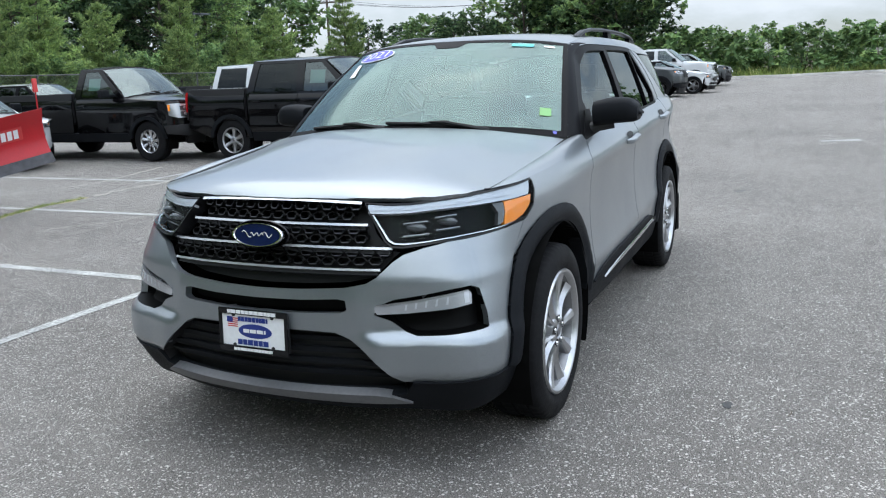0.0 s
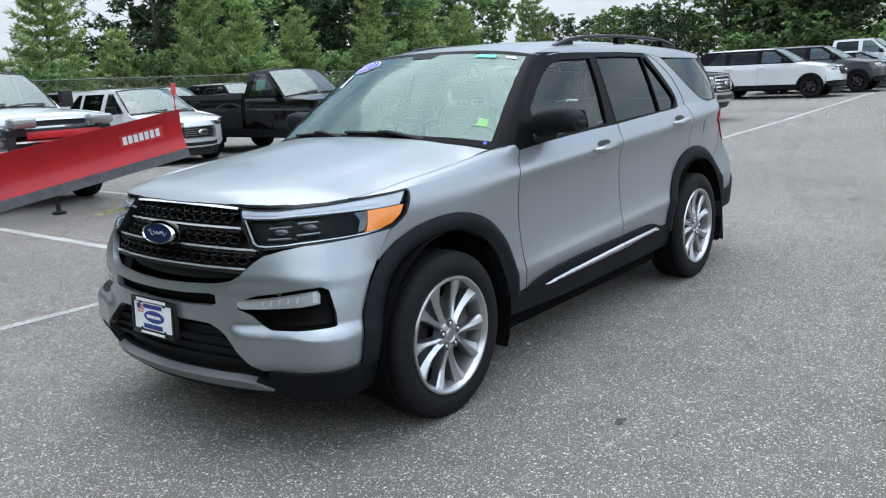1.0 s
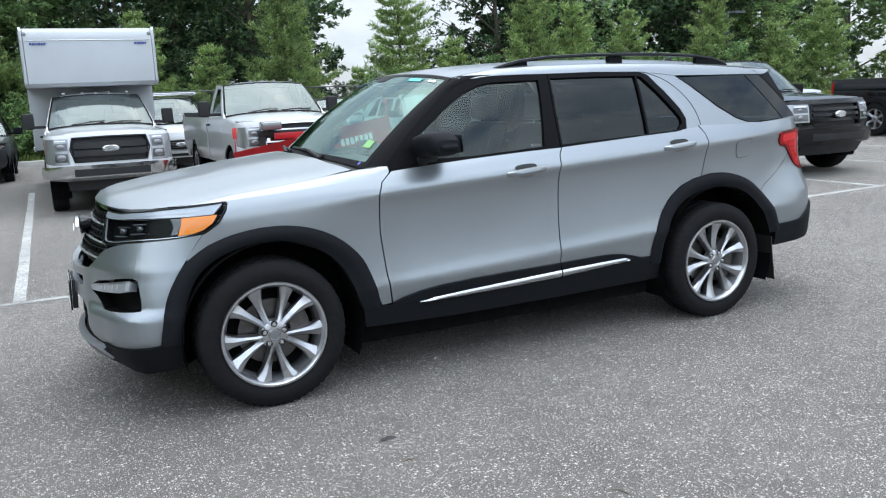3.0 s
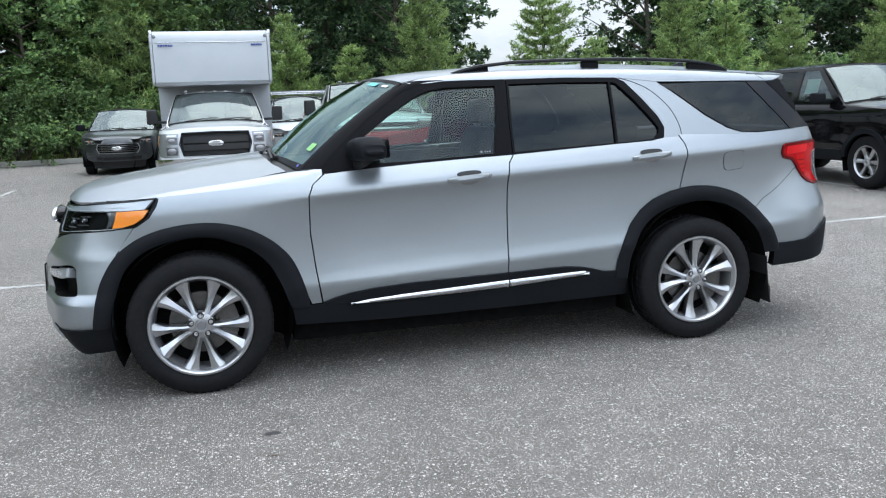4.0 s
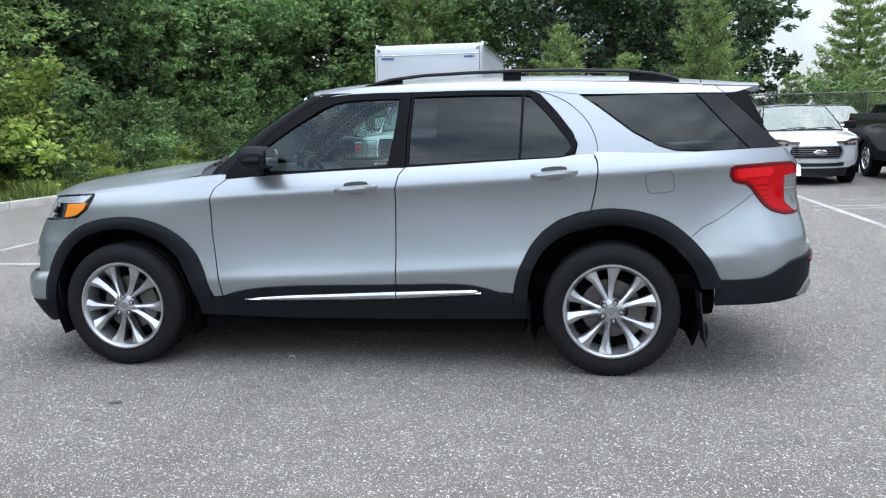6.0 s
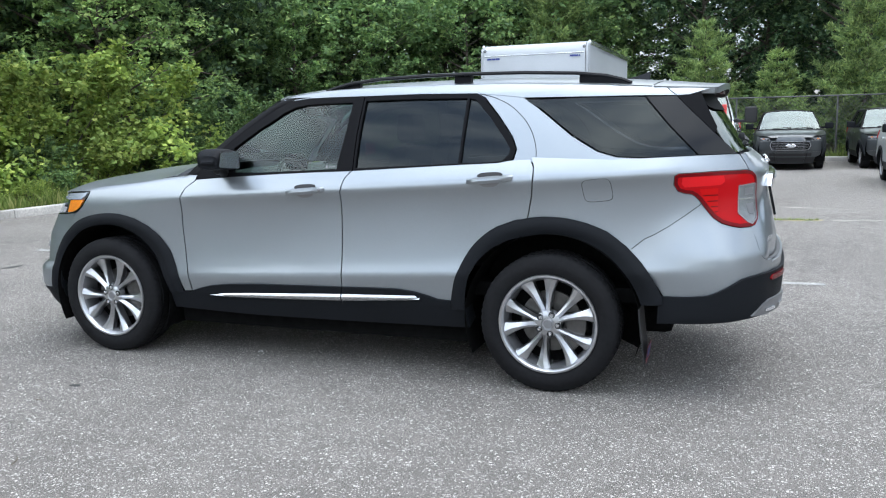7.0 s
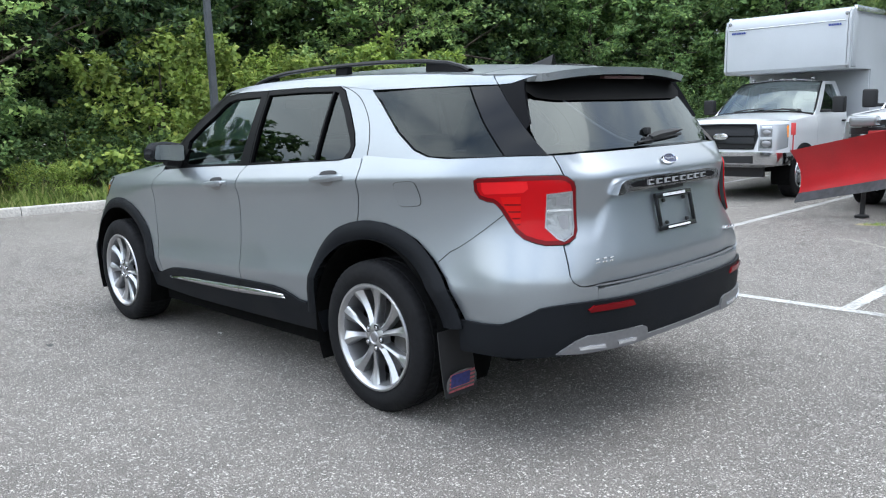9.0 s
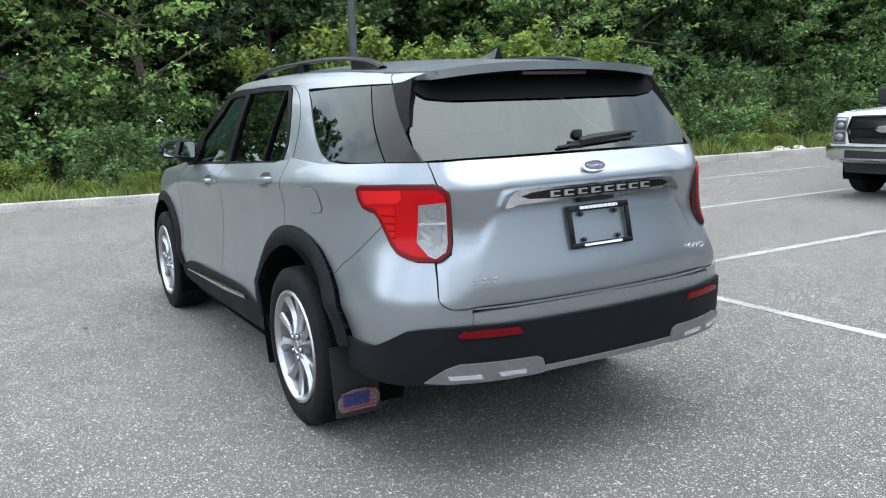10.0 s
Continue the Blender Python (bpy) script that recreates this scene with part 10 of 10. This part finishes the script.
    tube(bm, [(1.0, 7.5, 0.42), (1.05, 8.35, 0.50)], 0.05, 8)
    tube(bm, [(1.7, 7.1, 0.55), (1.65, 8.35, 0.50)], 0.05, 8)
    tube(bm, [(0.8, 7.75, 0.5), (1.9, 7.35, 0.5)], 0.05, 8)
    part("push_frame", bm, M_DARK, plow)
    bm = bmesh.new()
    box(bm, (0.62, 8.02, 1.05), (2.08, 8.12, 1.14), 0.015)
    box(bm, (0.62, 8.04, 0.55), (0.72, 8.12, 1.1), 0.015)
    box(bm, (1.98, 8.04, 0.55), (2.08, 8.12, 1.1), 0.015)
    part("lift_tower", bm, M_DARK, plow)
    bm = bmesh.new()
    box(bm, (0.85, 7.99, 1.0), (1.9, 8.02, 1.10), 0.008)
    part("tower_cover", bm, M_PLOWRED, plow)
    for cx in (0.80, 1.90):
        lamp = part("plow_lamp", box_bm((cx - 0.17, 7.90, 1.15), (cx + 0.17, 8.12, 1.29), 0.05, 3), M_CLEARLAMP, plow, "clear twin plow lamp")
        part("lamp_foot", box_bm((cx - 0.04, 8.0, 1.08), (cx + 0.04, 8.08, 1.17), 0.01), M_DARK, plow)
    for p in (blade(0.02, 1.0), blade(0.98, 1.0)):
        bm = bmesh.new()
        tube(bm, [p, p + Vector((0, 0, 0.36))], 0.008, 6)
        part("marker_rod", bm, M_PLOWRED, plow)
        bm = bmesh.new()
        box(bm, (p.x - 0.03, p.y - 0.01, p.z + 0.2), (p.x + 0.03, p.y + 0.01, p.z + 0.36), 0.006)
        part("marker_flag", bm, M_REDPRINT, plow, "red marker flag")
    bm = bmesh.new()
    tube(bm, [(0.95, 7.62, 0.0), (0.95, 7.66, 0.42)], 0.03, 8)
    lathe(bm, [(0.0, 0.0), (0.09, 0.0), (0.09, 0.03), (0.03, 0.05)], "z", 14, (0.95, 7.62, 0))
    part("plow_shoe", bm, M_DARK, plow)
    return plow


snow_plow()


# ---- box truck ----
BOXT = dict(SUPER, grille_mat=M_GLOSSBLACK, bar_h=0.05, half=0.99, grille_bars=2, arch_trim=True, lamp=(0.82, 1.23))
bt = vehicle("box_truck", "white box truck with dark grille and over-cab box body", "truck", M_WHITEPAINT, BOXT, W_STEEL)
for ob in [o for o in bt.children if o.name.split(".")[0] in ("bed_side", "tailgate", "bed_liner", "tail_light")]:
    bpy.data.objects.remove(ob)
bt.matrix_basis = pose(-1.555, 9.62, 0, 0, 0, 90) @ Matrix.Diagonal((0.95, 0.95, 0.95, 1))
BX0, BX1, BY, BZ0, BZ1 = 1.35, 7.2, 1.145, 2.13, 3.19


def box_panel(name, lo, hi, bevel=0.02, material=None, label=""):
    return part(name, box_bm(lo, hi, bevel), material or M_BOXWHITE, bt, label)


bm = bmesh.new()
prof = [(BX0 + 0.05, BZ0), (BX0, BZ0 + 0.06), (BX0 + 0.03, BZ1 - 0.22), (BX0 + 0.08, BZ1 - 0.10), (BX0 + 0.18, BZ1 - 0.03), (BX0 + 0.34, BZ1)]
rows = [[bm.verts.new((x, y, z)) for y in (-BY + 0.05, -0.4, 0.4, BY - 0.05)] for x, z in prof]
for a, b in zip(rows, rows[1:]):
    for j in range(3):
        bm.faces.new((a[j], b[j], b[j + 1], a[j + 1]))
part("box_front", bm, M_BOXWHITE, bt, "rounded white box front")
box_panel("box_roof", (BX0 + 0.30, -BY + 0.02, BZ1 - 0.03), (BX1, BY - 0.02, BZ1 + 0.0), 0.01)
for sy in (-1, 1):
    bm = bmesh.new()
    pts = [(BX0 + 0.05, BZ0), (BX0, BZ0 + 0.06), (BX0 + 0.03, BZ1 - 0.22), (BX0 + 0.08, BZ1 - 0.10), (BX0 + 0.18, BZ1 - 0.03), (BX0 + 0.34, BZ1), (BX1, BZ1), (BX1, 0.95), (2.45, 0.95), (2.45, BZ0)]
    a = [bm.verts.new((x, sy * BY, z)) for x, z in pts]
    b = [bm.verts.new((x, sy * (BY - 0.04), z)) for x, z in pts]
    bm.faces.new(a)
    bm.faces.new(b[::-1])
    for k in range(len(pts)):
        j = (k + 1) % len(pts)
        bm.faces.new((a[k], b[k], b[j], a[j]))
    bmesh.ops.triangulate(bm, faces=[f for f in bm.faces if len(f.verts) > 4])
    bmesh.ops.recalc_face_normals(bm, faces=bm.faces[:])
    part("box_side", bm, M_BOXWHITE, bt, "white box side panel", 20)
    box_panel("corner_post", (BX0 + 0.10, sy * (BY - 0.01) - 0.03, BZ0 + 0.03), (BX0 + 0.34, sy * (BY - 0.01) + 0.03, BZ1 - 0.06), 0.02)
    box_panel("top_rail", (BX0 + 0.2, sy * BY - 0.035, BZ1 - 0.09), (BX1, sy * BY + 0.02, BZ1 + 0.015), 0.012, M_SATCHROME, "aluminium roof rail")
    box_panel("bottom_rail", (2.45, sy * BY - 0.035, 0.92), (BX1, sy * BY + 0.02, 1.02), 0.012, M_SATCHROME, "aluminium bottom rail")
    bm = bmesh.new()
    lathe(bm, [(0.0, -0.02), (0.03, -0.015), (0.035, 0.0)], "x", 12, (BX0 + 0.06, sy * (BY - 0.08), BZ1 - 0.12))
    part("marker_light", bm, M_CLEARLAMP, bt)
box_panel("box_back", (BX1 - 0.03, -BY + 0.02, 0.95), (BX1, BY - 0.02, BZ1), 0.01)
box_panel("box_floor", (2.45, -BY + 0.02, 0.92), (BX1, BY - 0.02, 1.0), 0.01, M_DARK)
box_panel("over_cab_floor", (BX0 + 0.06, -BY + 0.02, BZ0 - 0.01), (2.5, BY - 0.02, BZ0 + 0.03), 0.01)
box_panel("box_bulkhead", (2.42, -BY + 0.02, 0.95), (2.47, BY - 0.02, BZ0), 0.01)
box_panel("roof_edge_strip", (BX0 + 0.02, -BY + 0.08, BZ1 - 0.245), (BX0 + 0.05, BY - 0.08, BZ1 - 0.225), 0.004, M_SATCHROME)
for y0, y1, s in ((-1.0, -0.72, 8), (0.78, 1.0, 9)):
    m = Matrix.Translation((BX0 + 0.012, 0, BZ1 - 0.30)) @ Matrix.Rotation(radians(-90), 4, "Z") @ Matrix.Rotation(radians(90), 4, "X")
    bars([(y0, y1, 0.0, 0.05)], m, M_NAVY, bt, 0.012, 0.035, s)
for ob in (W_TRUCK, W_STEEL, W_SUV, W_DARK):
    for o in list(ob.children_recursive):
        bpy.data.objects.remove(o)
    bpy.data.objects.remove(ob)
